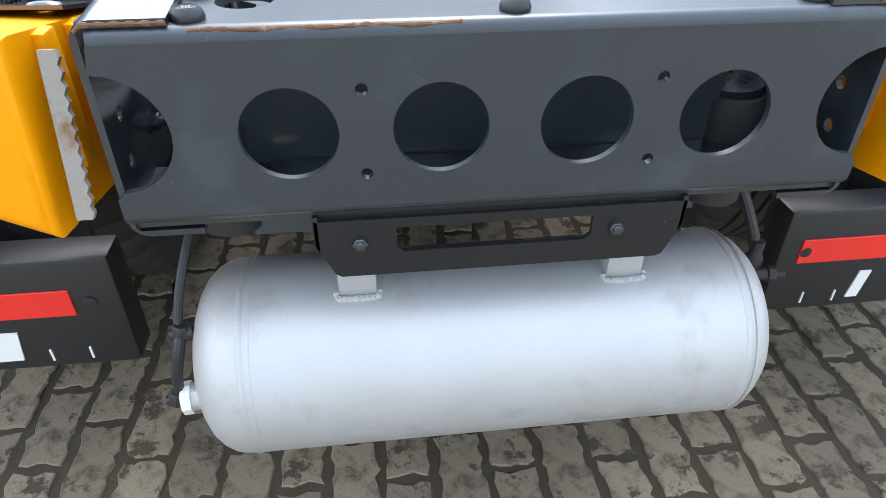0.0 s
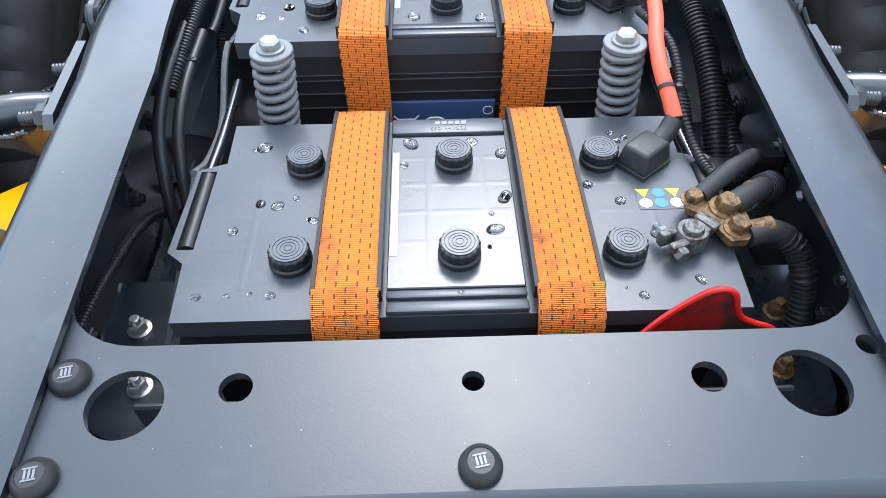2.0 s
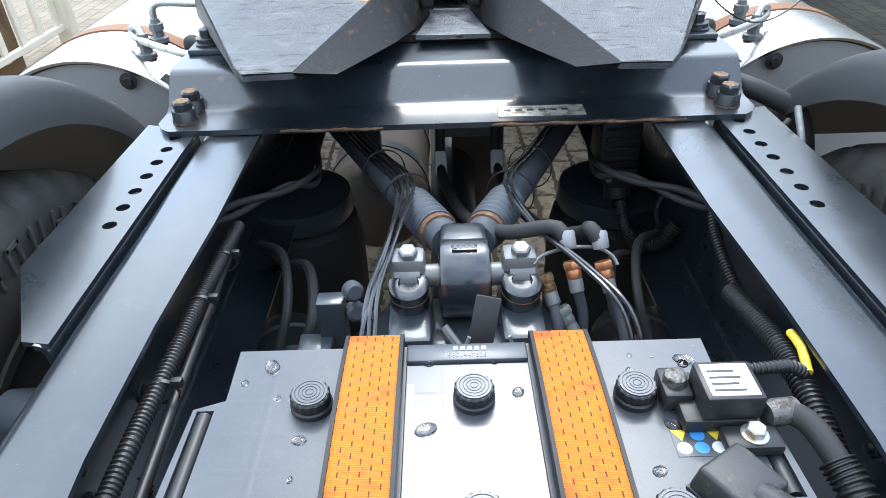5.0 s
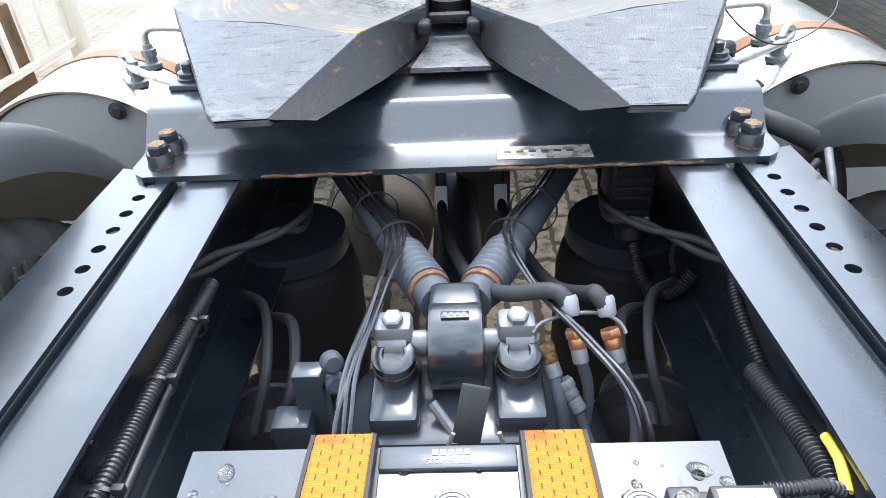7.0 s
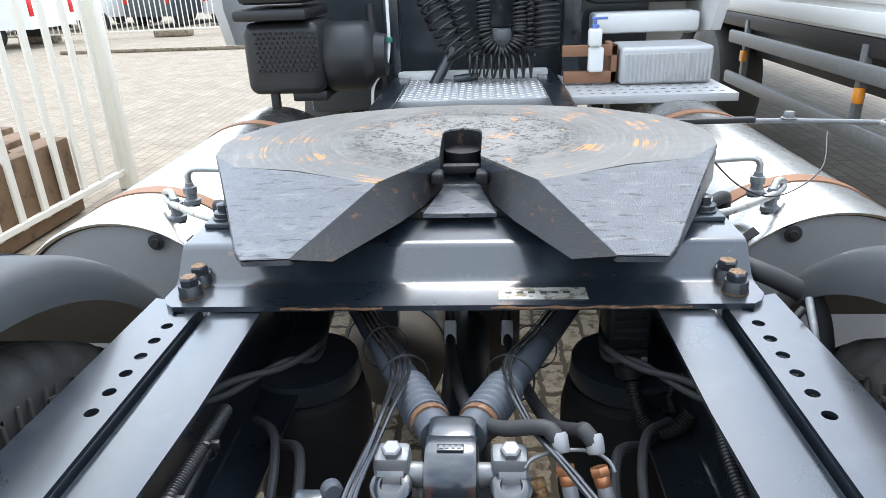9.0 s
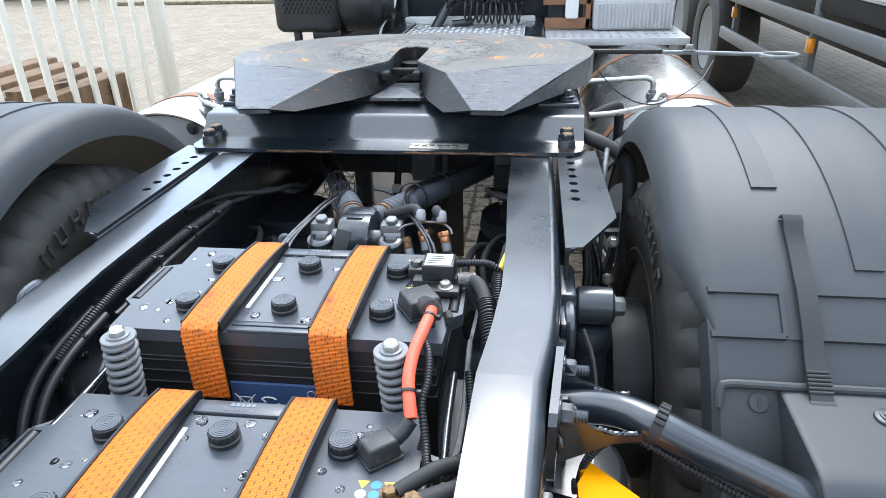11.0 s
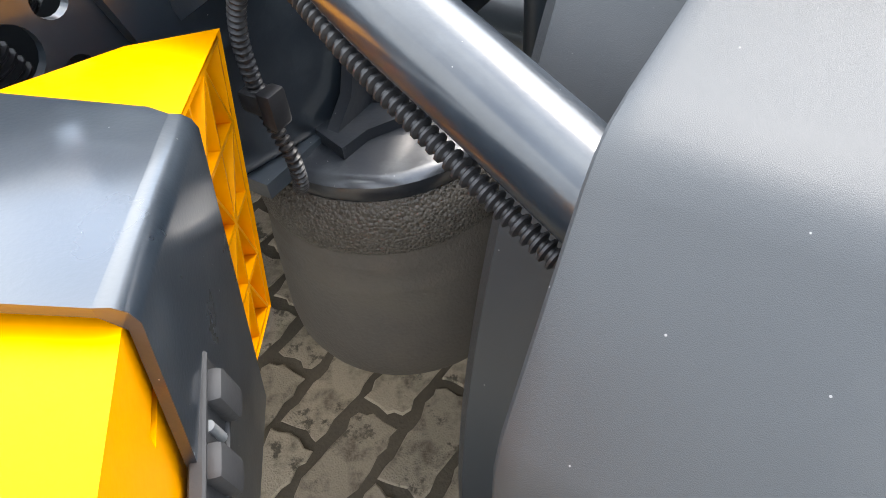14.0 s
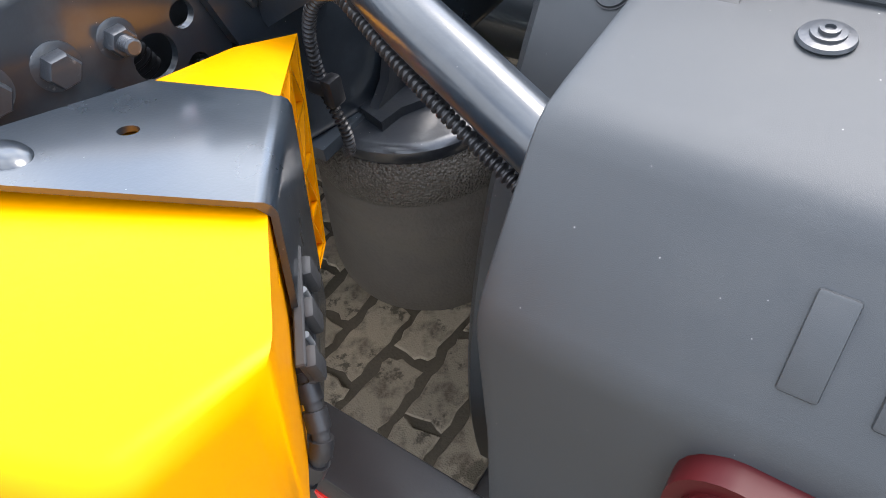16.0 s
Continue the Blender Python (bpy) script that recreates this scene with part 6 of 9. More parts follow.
sweep(bm, [sub_section(x, c) for x, c in ((-0.518, 0.035), (-0.505, 0.012), (-0.49, 0.0), (0.49, 0.0), (0.505, 0.012), (0.518, 0.035))])
part("plate", bm, PAINT_S, sub)
for s in (-1, 1):
    for y in (1.420, 1.468):
        b0 = bolt("clamp_bolt", sub, (s * 0.473, y, 0.984), (0, 0, 1), 0.0145, BRASS, 0.0, 0.0)
        bm = bmn()
        lathe(bm, [(0.0215, 0.984), (0.022, 0.988), (0.0205, 0.992), (0.020, 1.004), (0.0185, 1.006)], Matrix.Translation((s * 0.473, y, 0)), 26)
        lathe(bm, [(0.0165, 1.006), (0.017, 1.0075), (0.017, 1.018), (0.0145, 1.021)], Matrix.Translation((s * 0.473, y, 0)), 6)
        part("bolt_body", bm, BOLT, b0)
        bm = bmn()
        lathe(bm, [(0.0138, 1.0212), (0.010, 1.0222), (0, 1.0222)], Matrix.Translation((s * 0.473, y, 0)), 6)
        part("bolt_top", bm, BRASS, b0, "bolt top with yellow passivation")
bm = bmn()
box(bm, 0.073, 0.224, 1.393, 1.437, 0.9842, 0.9856, 0.0004, 1)
npl = part("type_plate", bm, PLATE_Z, sub, "scratched pale metal type plate")
bm = bmn()
for k in range(6):
    box(bm, 0.084 + 0.020 * k, 0.096 + 0.020 * k, 1.414, 1.421, 0.9855, 0.9860)
part("printing", bm, BLACK, npl)
# rust along the edge of the mounting plate
for x0, n_ in ((-0.30, 9), (0.06, 16)):
    bm = bmn()
    tube(bm, [(x0 + 0.022 * i, 1.3745, 0.9785 + 0.001 * math.sin(i * 1.7)) for i in range(n_)], lambda f: 0.0014 + 0.0022 * abs(math.sin(f * 43) * math.sin(f * 13)), 8, 0.006)
    part("rust_edge", bm, RUST, sub, "rusty flaking edge")
# the coupling plate
fw = thing("coupling_plate", (0, 1.75, 1.041), "worn greasy steel coupling plate with V-shaped entry", "coupling plate")
HALF = [(0.048, 1.965), (0.044, 1.75), (0.155, 1.565), (0.33, 1.665), (0.466, 1.70), (0.545, 1.80), (0.565, 1.90), (0.553, 2.00), (0.49, 2.12), (0.36, 2.225), (0.18, 2.29)]
bm = bmn()
throat = [(0.048 * math.sin(a), 1.965 + 0.048 * math.cos(a)) for a in (-1.2, -0.7, 0, 0.7, 1.2)]
loop = [(-x, y) for x, y in HALF[::-1]] + throat + HALF + [(0, 2.31)]
flat(bm, loop, (), 0.006, Matrix.Translation((0, 0, 1.14)))
part("top_plate", bm, WORN, fw)
bm = bmn()
flat(bm, loop, (), 0.026, Matrix.Translation((0, 0, 1.1338)))
part("plate_body", bm, PAINT_LIFT, fw)
for s in (-1, 1):
    # sloped entry ramp, bending down to the tip, with a deep skirt under its outer edge
    bm = bmn()
    rim = ((0.150, 1.567, 1.1402, 0.030), (0.33, 1.657, 1.1402, 0.030), (0.466, 1.700, 1.1402, 0.055), (0.545, 1.80, 1.1402, 0.080), (0.338, 1.312, 1.116, 0.016), (0.318, 1.282, 1.112, 0.013), (0.243, 1.286, 1.112, 0.013))
    up = [bm.verts.new((s * x, y, z)) for x, y, z, d in rim]
    lo = [bm.verts.new((s * x, y + 0.004, z - d)) for x, y, z, d in rim]
    for q in ((0, 1, 5, 6), (1, 2, 4, 5), (2, 3, 4)):
        bm.faces.new([up[i] for i in q])
        bm.faces.new([lo[i] for i in q])
    for i in range(7):
        j = (i + 1) % 7
        bm.faces.new((up[i], up[j], lo[j], lo[i]))
    es = [e for e in bm.edges if {v.index for v in e.verts} and all(v in up[3:] or v is up[0] for v in e.verts) and len(e.link_faces) == 2 and abs(e.link_faces[0].normal.dot(e.link_faces[1].normal)) < 0.7]
    bmesh.ops.bevel(bm, geom=es, offset=0.003, segments=2, profile=0.5, affect="EDGES")
    part("entry_ramp", bm, BRIGHT, fw, "bare scuffed steel entry ramp", 20)
    bm = bmn()
    rim = ((0.545, 1.802), (0.565, 1.90), (0.553, 2.00), (0.50, 2.10))
    sweep(bm, [[(s * x, y, 1.1336), (s * x, y, 1.060), (s * (x - 0.014), y + 0.002, 1.060), (s * (x - 0.014), y + 0.002, 1.1336)] for x, y in rim])
    part("side_skirt", bm, BRIGHT, fw)
    # inner guide wall of the V, leaning inwards at the mouth
    bm = bmn()
    top_l = ((0.046, 1.95, 1.1385), (0.046, 1.775, 1.1385), (0.100, 1.66, 1.1385), (0.150, 1.566, 1.138), (0.243, 1.285, 1.1105))
    low_l = ((0.046, 1.95, 1.055), (0.044, 1.775, 1.056), (0.072, 1.66, 1.062), (0.106, 1.53, 1.075), (0.178, 1.289, 1.105))
    a_ = [bm.verts.new((s * x, y, z)) for x, y, z in top_l]
    b_ = [bm.verts.new((s * x, y, z)) for x, y, z in low_l]
    c_ = [bm.verts.new((s * (x + 0.014), y + 0.012, z - 0.002)) for x, y, z in low_l]
    d_ = [bm.verts.new((s * (x + 0.014), y + 0.012, z - 0.012)) for x, y, z in top_l]
    for u, v in ((a_, b_), (b_, c_), (c_, d_), (d_, a_)):
        for k in range(4):
            bm.faces.new((u[k], u[k + 1], v[k + 1], v[k]))
    bm.faces.new((a_[0], b_[0], c_[0], d_[0]))
    bm.faces.new((a_[4], b_[4], c_[4], d_[4]))
    part("guide_wall", bm, GREASY, fw, "greasy dark wall with rusty patches")
    bm = bmn()
    box(bm, s * 0.034, s * 0.060, 1.700, 1.745, 1.090, 1.116, 0.007, 3)
    part("jaw_lug", bm, GREASY, fw, "rounded greasy lug at the jaw")
    # bearing block with rubber and bolts
    bm = bmn()
    box(bm, s * 0.40, s * 0.51, 1.60, 1.78, 1.041, 1.052, 0.003)
    part("foot_plate", bm, PAINT_LIFT, fw)
    bm = bmn()
    o = [(1.60, 1.05), (1.95, 1.05), (1.90, 1.13), (1.70, 1.13)]
    flat(bm, o, (), 0.012, Matrix(((0, 0, 1, s * 0.43), (1, 0, 0, 0), (0, 1, 0, 0), (0, 0, 0, 1))))
    part("bearing_block", bm, PAINT_LIFT, fw)
    for x, y in ((0.478, 1.635), (0.478, 1.69)):
        bm = bmn()
        lathe(bm, [(0.024, 1.052), (0.025, 1.056), (0.021, 1.058), (0.022, 1.066), (0.018, 1.068)], Matrix.Translation((s * x, y, 0)), 24)
        lathe(bm, [(0.014, 1.068), (0.0145, 1.07), (0.0145, 1.082), (0.011, 1.084)], Matrix.Translation((s * x, y, 0)), 6)
        part("mount_bolt", bm, BOLT, fw)
bm = bmn()
flat(bm, [(-0.070, 1.603), (0.074, 1.603), (0.040, 1.79), (-0.036, 1.79)], (), 0.010, Matrix.Translation((0, 0, 1.0665)))
es = [e for e in bm.edges if all(v.co.z > 1.066 for v in e.verts)]
bmesh.ops.bevel(bm, geom=es, offset=0.003, segments=2, profile=0.5, affect="EDGES")
part("jaw_pad", bm, BRIGHT, fw, "wet bare steel pad below the jaw")
bm = bmn()
box(bm, -0.15, 0.15, 1.64, 1.70, 1.041, 1.0565, 0.003)
part("cross_bar", bm, GREASY, fw)
bm = bmn()
box(bm, -0.040, 0.042, 1.775, 1.80, 1.094, 1.112, 0.005)
part("lock_bar", bm, GREASY, fw)
bm = bmn()
sweep(bm, [[(r * math.sin(a), 1.955 + r * math.cos(a), z) for r, z in ((0.0465, 1.052), (0.0465, 1.1380), (0.062, 1.1325), (0.062, 1.052))] for a in [radians(-100 + 20 * i) for i in range(11)]])
part("throat_wall", bm, GREASY, fw, "dark greasy wall round the throat")
bm = bmn()
lathe(bm, [(0.0, 1.066), (0.044, 1.066), (0.046, 1.08), (0.044, 1.10), (0.0, 1.10)], Matrix.Translation((0, 1.965, 0)), 24)
part("lock_jaw", bm, GREASY, fw)

# release handle with wire
hnd = thing("release_handle", (0.9, 2.4, 1.05), "grey steel pull handle with an oval loop", "handle")
bm = bmn()
tube(bm, [(0.80, 2.42, 1.05), (0.95, 2.41, 1.05), (1.20, 2.36, 1.05)], 0.0075, 12)
part("rod", bm, ZINC_G, hnd)
bm = bmn()
box(bm, 0.45, 0.86, 2.405, 2.430, 1.045, 1.062, 0.003)
part("lever", bm, BLACK, hnd, "black flat lever")
bm = bmn()
pts = [(1.255 + 0.062 * math.cos(a), 2.345 + 0.042 * math.sin(a), 1.05) for a in np.linspace(0, 2 * math.pi, 22)]
tube(bm, pts, 0.0075, 10, smooth=False)
part("loop", bm, ZINC_G, hnd)
bolt("pivot_bolt", hnd, (0.955, 2.41, 1.058), (0, 0, 1), 0.014, ZINC_G, 0.8)
cable([(0.56, 1.98, 1.10), (0.66, 1.95, 1.0), (0.78, 2.0, 0.955), (0.92, 2.1, 0.99), (1.02, 2.3, 1.04)], 0.0022, "thin black wire hanging from a pull handle", name="wire", seg=6)

# ---- wheels ----


def tyre_mesh(s, x0):
    bm = bmn()
    prof = [(0.292, 0.03), (0.30, 0.01), (0.325, 0.004), (0.33, 0.007), (0.345, 0.004), (0.352, 0.0015), (0.405, 0.0), (0.412, 0.002), (0.418, 0.0), (0.45, 0.006), (0.475, 0.018), (0.492, 0.035), (0.5, 0.055), (0.5, 0.09), (0.488, 0.092), (0.488, 0.102), (0.5, 0.104), (0.5, 0.135), (0.488, 0.137), (0.488, 0.147), (0.5, 0.149), (0.5, 0.18), (0.488, 0.182), (0.488, 0.192), (0.5, 0.194), (0.5, 0.23), (0.492, 0.25), (0.475, 0.266), (0.45, 0.276), (0.41, 0.283), (0.35, 0.282), (0.31, 0.275), (0.292, 0.25)]
    n_ = 176
    m = aim((s * x0, 1.1, 0.5), (s, 0, 0))
    vs = lathe(bm, prof, None, n_, closed=True)
    for i, v in enumerate(vs):
        r = math.hypot(v.co.x, v.co.y)
        if r > 0.468 and (v.co.z < 0.06 or v.co.z > 0.225) and i % n_ % 4 == 0:
            v.co.x, v.co.y = v.co.x * (r - 0.013) / r, v.co.y * (r - 0.013) / r
    bmesh.ops.transform(bm, matrix=m, verts=vs)
    return bm


for s in (-1, 1):
    wheel = thing("wheel", (s * 0.92, 1.1, 0.0), "twin truck wheel with dusty tyres under a mudguard", "wheel", "rear wheels")
    for x0 in (0.628, 0.945):
        ty = part("tyre", tyre_mesh(s, x0), TYRE, wheel)
        if x0 < 0.7:
            # raised maker's name as plain blocks
            for k in range(8):
                a = radians(58 + 8.2 * k)
                bm = bmn()
                m = Matrix.Translation((s * x0, 1.1, 0.5)) @ Matrix.Rotation(a, 4, "X") @ Matrix.Translation((0, 0.425, 0))
                for ya, yb, za, zb in ((-0.021, 0.021, -0.017, -0.011), (-0.021, 0.021, 0.009, 0.015), ((-0.021, -0.014), (0.014, 0.021), (-0.004, 0.003))[k % 3] + (-0.017, 0.015)):
                    box(bm, -0.0035 * s, 0.001 * s, ya, yb, za, zb, 0.0006, 1, m=m)
                part("raised_block", bm, TYRE_L, ty)
        bm = bmn()
        lathe(bm, [(0.295, 0.02), (0.30, 0.02), (0.285, 0.04), (0.28, 0.13), (0.20, 0.15), (0.20, 0.16), (0.285, 0.15), (0.295, 0.26)], aim((s * x0, 1.1, 0.5), (s, 0, 0)), 48)
        part("rim", bm, BLACK, wheel)
    bm = bmn()
    lathe(bm, [(0.10, 0.56), (0.205, 0.57), (0.21, 0.60), (0.21, 0.72)], aim((0, 1.1, 0.5), (s, 0, 0)), 40)
    part("brake_drum", bm, BLACK, wheel)

# ---- shock absorbers ----
for s in (-1, 1):
    sh = thing("shock_absorber", (s * 0.505, 0.86, 0.3), "glossy dark grey shock absorber on a bolted eye", "shock absorber", "shock absorbers")
    bm = bmn()
    lathe(bm, [(0.030, 0.30), (0.034, 0.32), (0.034, 0.765), (0.038, 0.77), (0.040, 0.80), (0.036, 0.812), (0.020, 0.818)], Matrix.Translation((s * 0.505, 0.86, 0)), 28)
    part("tube", bm, PAINT_LIFT, sh)
    bm = bmn()
    lathe(bm, [(0.030, -0.034), (0.035, -0.030), (0.036, 0.0), (0.035, 0.030), (0.030, 0.034)], aim((s * 0.508, 0.86, 0.855), (1, 0, 0)), 28)
    lathe(bm, [(0.018, 0.0), (0.018, 0.06)], aim((s * 0.44, 0.86, 0.855), (s, 0, 0)), 16)
    part("eye", bm, PAINT_LIFT, sh)
    bolt("eye_bolt", sh, (s * 0.542, 0.86, 0.855), (s, 0, 0), 0.015, ZINC_G, 0.8, 0.0)
    bm = bmn()
    box(bm, s * 0.438, s * 0.47, 0.80, 0.92, 0.80, 0.91, 0.008)
    part("bracket", bm, PAINT_LIFT, sh)

# ---- brackets, pipes and hoses between rail and mudguard ----
for s in (-1, 1):
    stay = thing("shock_stay", (s * 0.55, 1.15, 0.59), "glossy dark cast stay with bright rim beside a shock absorber", "bracket", "shock stays")
    rim = [(0.548, 0.876), (0.566, 0.840), (0.558, 0.795), (0.545, 0.747), (0.529, 0.688), (0.516, 0.654), (0.500, 0.627)]
    o = rim + [(0.509, 0.591), (0.531, 0.593), (0.550, 0.643), (0.567, 0.723), (0.578, 0.81), (0.582, 0.876)]
    bm = bmn()
    flat(bm, [(s * x, z) for x, z in o], (), 0.016, Matrix.Translation((0, 1.15, 0)) @ FACE_BACK)
    plate_ = part("plate", bm, CAST, stay)
    bm = bmn()
    tube(bm, [(s * x, 1.149, z) for x, z in rim[1:]], 0.0032, 10, 0.01)
    part("worn_rim", bm, ZINC_G, plate_, "bright worn rim")
    for x, z in ((0.570, 0.854), (0.566, 0.76)):
        bolt("bolt", stay, (s * x, 1.145, z), (0, -1, 0.2), 0.009, ZINC, 0.8, 0.0)
    if s < 0:
        continue
    cable([(s * 0.50, 1.56, 0.985), (s * 0.541, 1.50, 0.984), (s * 0.584, 1.48, 0.968), (s * 0.628, 1.46, 0.940), (s * 0.64, 1.42, 0.86), (s * 0.63, 1.35, 0.7)], 0.019, "thick black rubber hose bending under a mudguard", RUBBER, name="hose")
    cable([(s * 0.50, 1.36, 0.80), (s * 0.532, 1.38, 0.892), (s * 0.561, 1.40, 0.925), (s * 0.592, 1.42, 0.949)], 0.007, "thin black hose clipped to a thick hose", RUBBER, name="hose")
    cable([(s * 0.566, 1.36, 1.0), (s * 0.558, 1.30, 0.953), (s * 0.559, 1.28, 0.882), (s * 0.558, 1.26, 0.80), (s * 0.55, 1.22, 0.68)], 0.006, "pale grey steel brake pipe beside a rail", ZINC_G, name="brake_pipe")
    for k in range(4):
        cable([(s * (0.455 + 0.012 * k), 1.40 - 0.03 * k, 0.90), (s * (0.50 + 0.013 * k), 1.24 - 0.03 * k, 0.86 - 0.015 * k), (s * (0.515 + 0.010 * k), 1.12, 0.80 - 0.02 * k), (s * (0.50 + 0.012 * k), 1.02, 0.70 - 0.02 * k)], 0.0085 - 0.001 * (k % 2), "black air hose beside a rail", LINE if k % 2 else RUBBER, name="hose")
    hb = thing("hose_bracket", (s * 0.55, 1.28, 0.84), "dark steel bracket with pipe unions beside a rail", "bracket", "hose brackets")
    bm = bmn()
    box(bm, s * 0.455, s * 0.60, 1.275, 1.281, 0.83, 0.87, 0.002, 1)
    part("plate", bm, PAINT_LIFT, hb)
    for x in (0.535, 0.575):
        bm = bmn()
        lathe(bm, [(0.008, -0.02), (0.010, -0.018), (0.010, 0.016), (0.007, 0.02)], aim((s * x, 1.27, 0.865), (0.2 * s, -1, 0.1)), 6)
        part("union", bm, BRASS, hb)

# ---- rear air springs under the rails ----
for s in (-1, 1):
    ab = thing("rear_air_spring", (s * 0.43, 0.60, 0.2), "dusty black rubber air spring with a painted cast top plate", "air spring", "axle air springs")
    cx, cy = s * 0.438, 0.620
    bm = bmn()
    lathe(bm, [(0.095, 0.425), (0.120, 0.427), (0.131, 0.433), (0.1355, 0.446), (0.137, 0.468), (0.1345, 0.52), (0.1312, 0.568), (0.1318, 0.571), (0.1308, 0.574), (0.1286, 0.598), (0.1292, 0.601), (0.1282, 0.604), (0.126, 0.628), (0.122, 0.662), (0.112, 0.674)], Matrix.Translation((cx, cy, 0)), 64)
    bellows = part("bellows", bm, BAG, ab)
    bm = bmn()
    lathe(bm, [(0.1275, 0.620), (0.1295, 0.626), (0.1290, 0.645), (0.1255, 0.660), (0.117, 0.673)], Matrix.Translation((cx, cy, 0)), 72)
    part("pebbled_band", bm, PEBBLE, bellows, "pebble-grained rubber collar")
    bm = bmn()
    lathe(bm, [(0.07, 0.36), (0.09, 0.365), (0.095, 0.40)], Matrix.Translation((cx, cy, 0.012)), 40)
    part("piston", bm, BLACK, ab)
    bm = bmn()
    box(bm, s * 0.36, s * 0.43, cy - 0.03, 1.15, 0.34, 0.42, 0.015)
    part("carrier_arm", bm, PAINT_LIFT, ab)
    bm = bmn()
    lathe(bm, [(0.100, 0.668), (0.111, 0.669), (0.116, 0.673), (0.1175, 0.680), (0.116, 0.687), (0.111, 0.6915), (0.104, 0.693), (0, 0.698)], Matrix.Translation((cx, cy, 0)), 64)
    top = part("top_plate", bm, CAST, ab)
    bm = bmn()
    o = [(0.424, 0.546), (0.462, 0.535), (0.466, 0.565), (0.480, 0.590), (0.500, 0.612), (0.500, 0.66), (0.40, 0.66), (0.40, 0.60), (0.430, 0.585)]
    flat(bm, sx(o, s), (), 0.014, Matrix.Translation((0, 0, 0.706)))
    flat(bm, [(0.548, 0.704), (0.575, 0.727), (0.60, 0.79), (0.61, 0.88), (0.66, 0.88), (0.66, 0.704)], (), 0.012, Matrix(((0, 0, s, s * 0.446), (1, 0, 0, 0), (0, 1, 0, 0), (0, 0, 0, 1))))
    box(bm, s * 0.425, s * 0.455, 0.60, 0.66, 0.69, 0.80, 0.008)
    part("casting", bm, CAST, top)

# ---- tubes that carry the mudguards ----
for s in (-1, 1):
    tb = thing("outrigger", (s * 0.45, 0.49, 0.84), "grey painted steel tube on a bolted bracket plate", "support tube", "mudguard outriggers")
    bm = bmn()
    o = [(0.400, 0.955), (0.412, 0.966), (0.555, 0.966), (0.565, 0.956), (0.575, 0.925), (0.52, 0.83), (0.50, 0.82), (0.45, 0.82), (0.425, 0.85), (0.41, 0.90)]
    sk = Matrix(((1, s * 0.09, 0, 0), (0, 1, 0, 0), (0, 0, 1, 0), (0, 0, 0, 1)))
    flat(bm, o, (), 0.011, Matrix.Translation((-s * 0.021, 0, 0)) @ sk @ Matrix(((0, 0, s, s * 0.408), (1, 0, 0, 0), (0, 1, 0, 0), (0, 0, 0, 1))))
    part("bracket_plate", bm, PAINT, tb)
    path = [(s * 0.43, 0.512, 0.897), (s * 0.475, 0.505, 0.905), (s * 0.513, 0.488, 0.914), (s * 0.5525, 0.462, 0.915), (s * 0.60, 0.442, 0.903), (s * 0.66, 0.424, 0.885), (s * 0.722, 0.405, 0.866), (s * 0.765, 0.391, 0.854)]
    bm = bmn()
    tube(bm, path, 0.0230, 30, 0.01)
    part("tube", bm, PAINT, tb)
    for y0, o in ((0.452, [(0.431, 0.956), (0.437, 0.957), (0.455, 0.927), (0.463, 0.917), (0.474, 0.911), (0.502, 0.908), (0.513, 0.912), (0.520, 0.913), (0.523, 0.908), (0.518, 0.902), (0.505, 0.898), (0.489, 0.893), (0.434, 0.854), (0.430, 0.860)]),
                  (0.532, [(0.431, 0.952), (0.437, 0.953), (0.455, 0.928), (0.485, 0.914), (0.50, 0.908), (0.495, 0.896), (0.434, 0.862)])):
        bm = bmn()
        lean_in = Matrix(((1, 0, 0, 0), (-s * 0.06, 1, 0, y0 + 0.06 * 0.43), (0, 0, 1, 0), (0, 0, 0, 1)))
        flat(bm, [(s * (0.43 + 1.16 * (x - 0.43)), z) for x, z in o], (), 0.006, lean_in @ FACE_BACK)
        part("gusset", bm, PAINT, tb)
        bm = bmn()
        tube(bm, [(s * 0.4305, y0 - 0.004, 0.874), (s * 0.4315, y0 - 0.005, 0.886), (s * 0.4305, y0 - 0.003, 0.899)], lambda f: 0.0025 + 0.0035 * math.sin(math.pi * min(1, max(0, f))), 10, 0.003)
        part("weld_bead", bm, PAINT, tb)
        bm = bmn()
        tube(bm, [(s * 0.478, y0 - 0.003, 0.916), (s * 0.500, y0 - 0.005, 0.911), (s * 0.526, y0 - 0.006, 0.914)], lambda f: 0.0035 + 0.001 * math.sin(f * 40), 8, 0.003)
        part("weld_bead", bm, PAINT, tb)
    for y, z in ((0.434, 0.948), (0.545, 0.936)):
        bolt("bracket_bolt", tb, (s * (0.4265 + 0.09 * (y - 0.434)), y, z), (s, -0.1, 0), 0.0125, BOLT, 0.8, 0.018)
    tie = thing("cable_clamp", (s * 0.549, 0.467, 0.90), "black plastic toothed strap round a grey tube", "clamp", "tube clamps")
    bm = bmn()
    d = Vector(path[4]) - Vector(path[3])
    lathe(bm, [(0.023, -0.007), (0.026, -0.007), (0.026, 0.007), (0.023, 0.007)], aim((s * 0.5525, 0.462, 0.916), d), 30, closed=True)
    part("strap", bm, RUBBER, tie)
    for k in range(5):
        bm = bmn()
        a = radians(40 + 16 * k)
        m = aim((s * 0.5525, 0.462, 0.916), d) @ Matrix.Rotation(a + (math.pi * 0.15 if s > 0 else 0), 4, "Z") @ Matrix.Translation((0.028, 0, 0))
        box(bm, -0.003, 0.003, -0.003, 0.003, -0.0065, 0.0065, 0.001, 1, m=m)
        part("tooth", bm, RUBBER, tie)
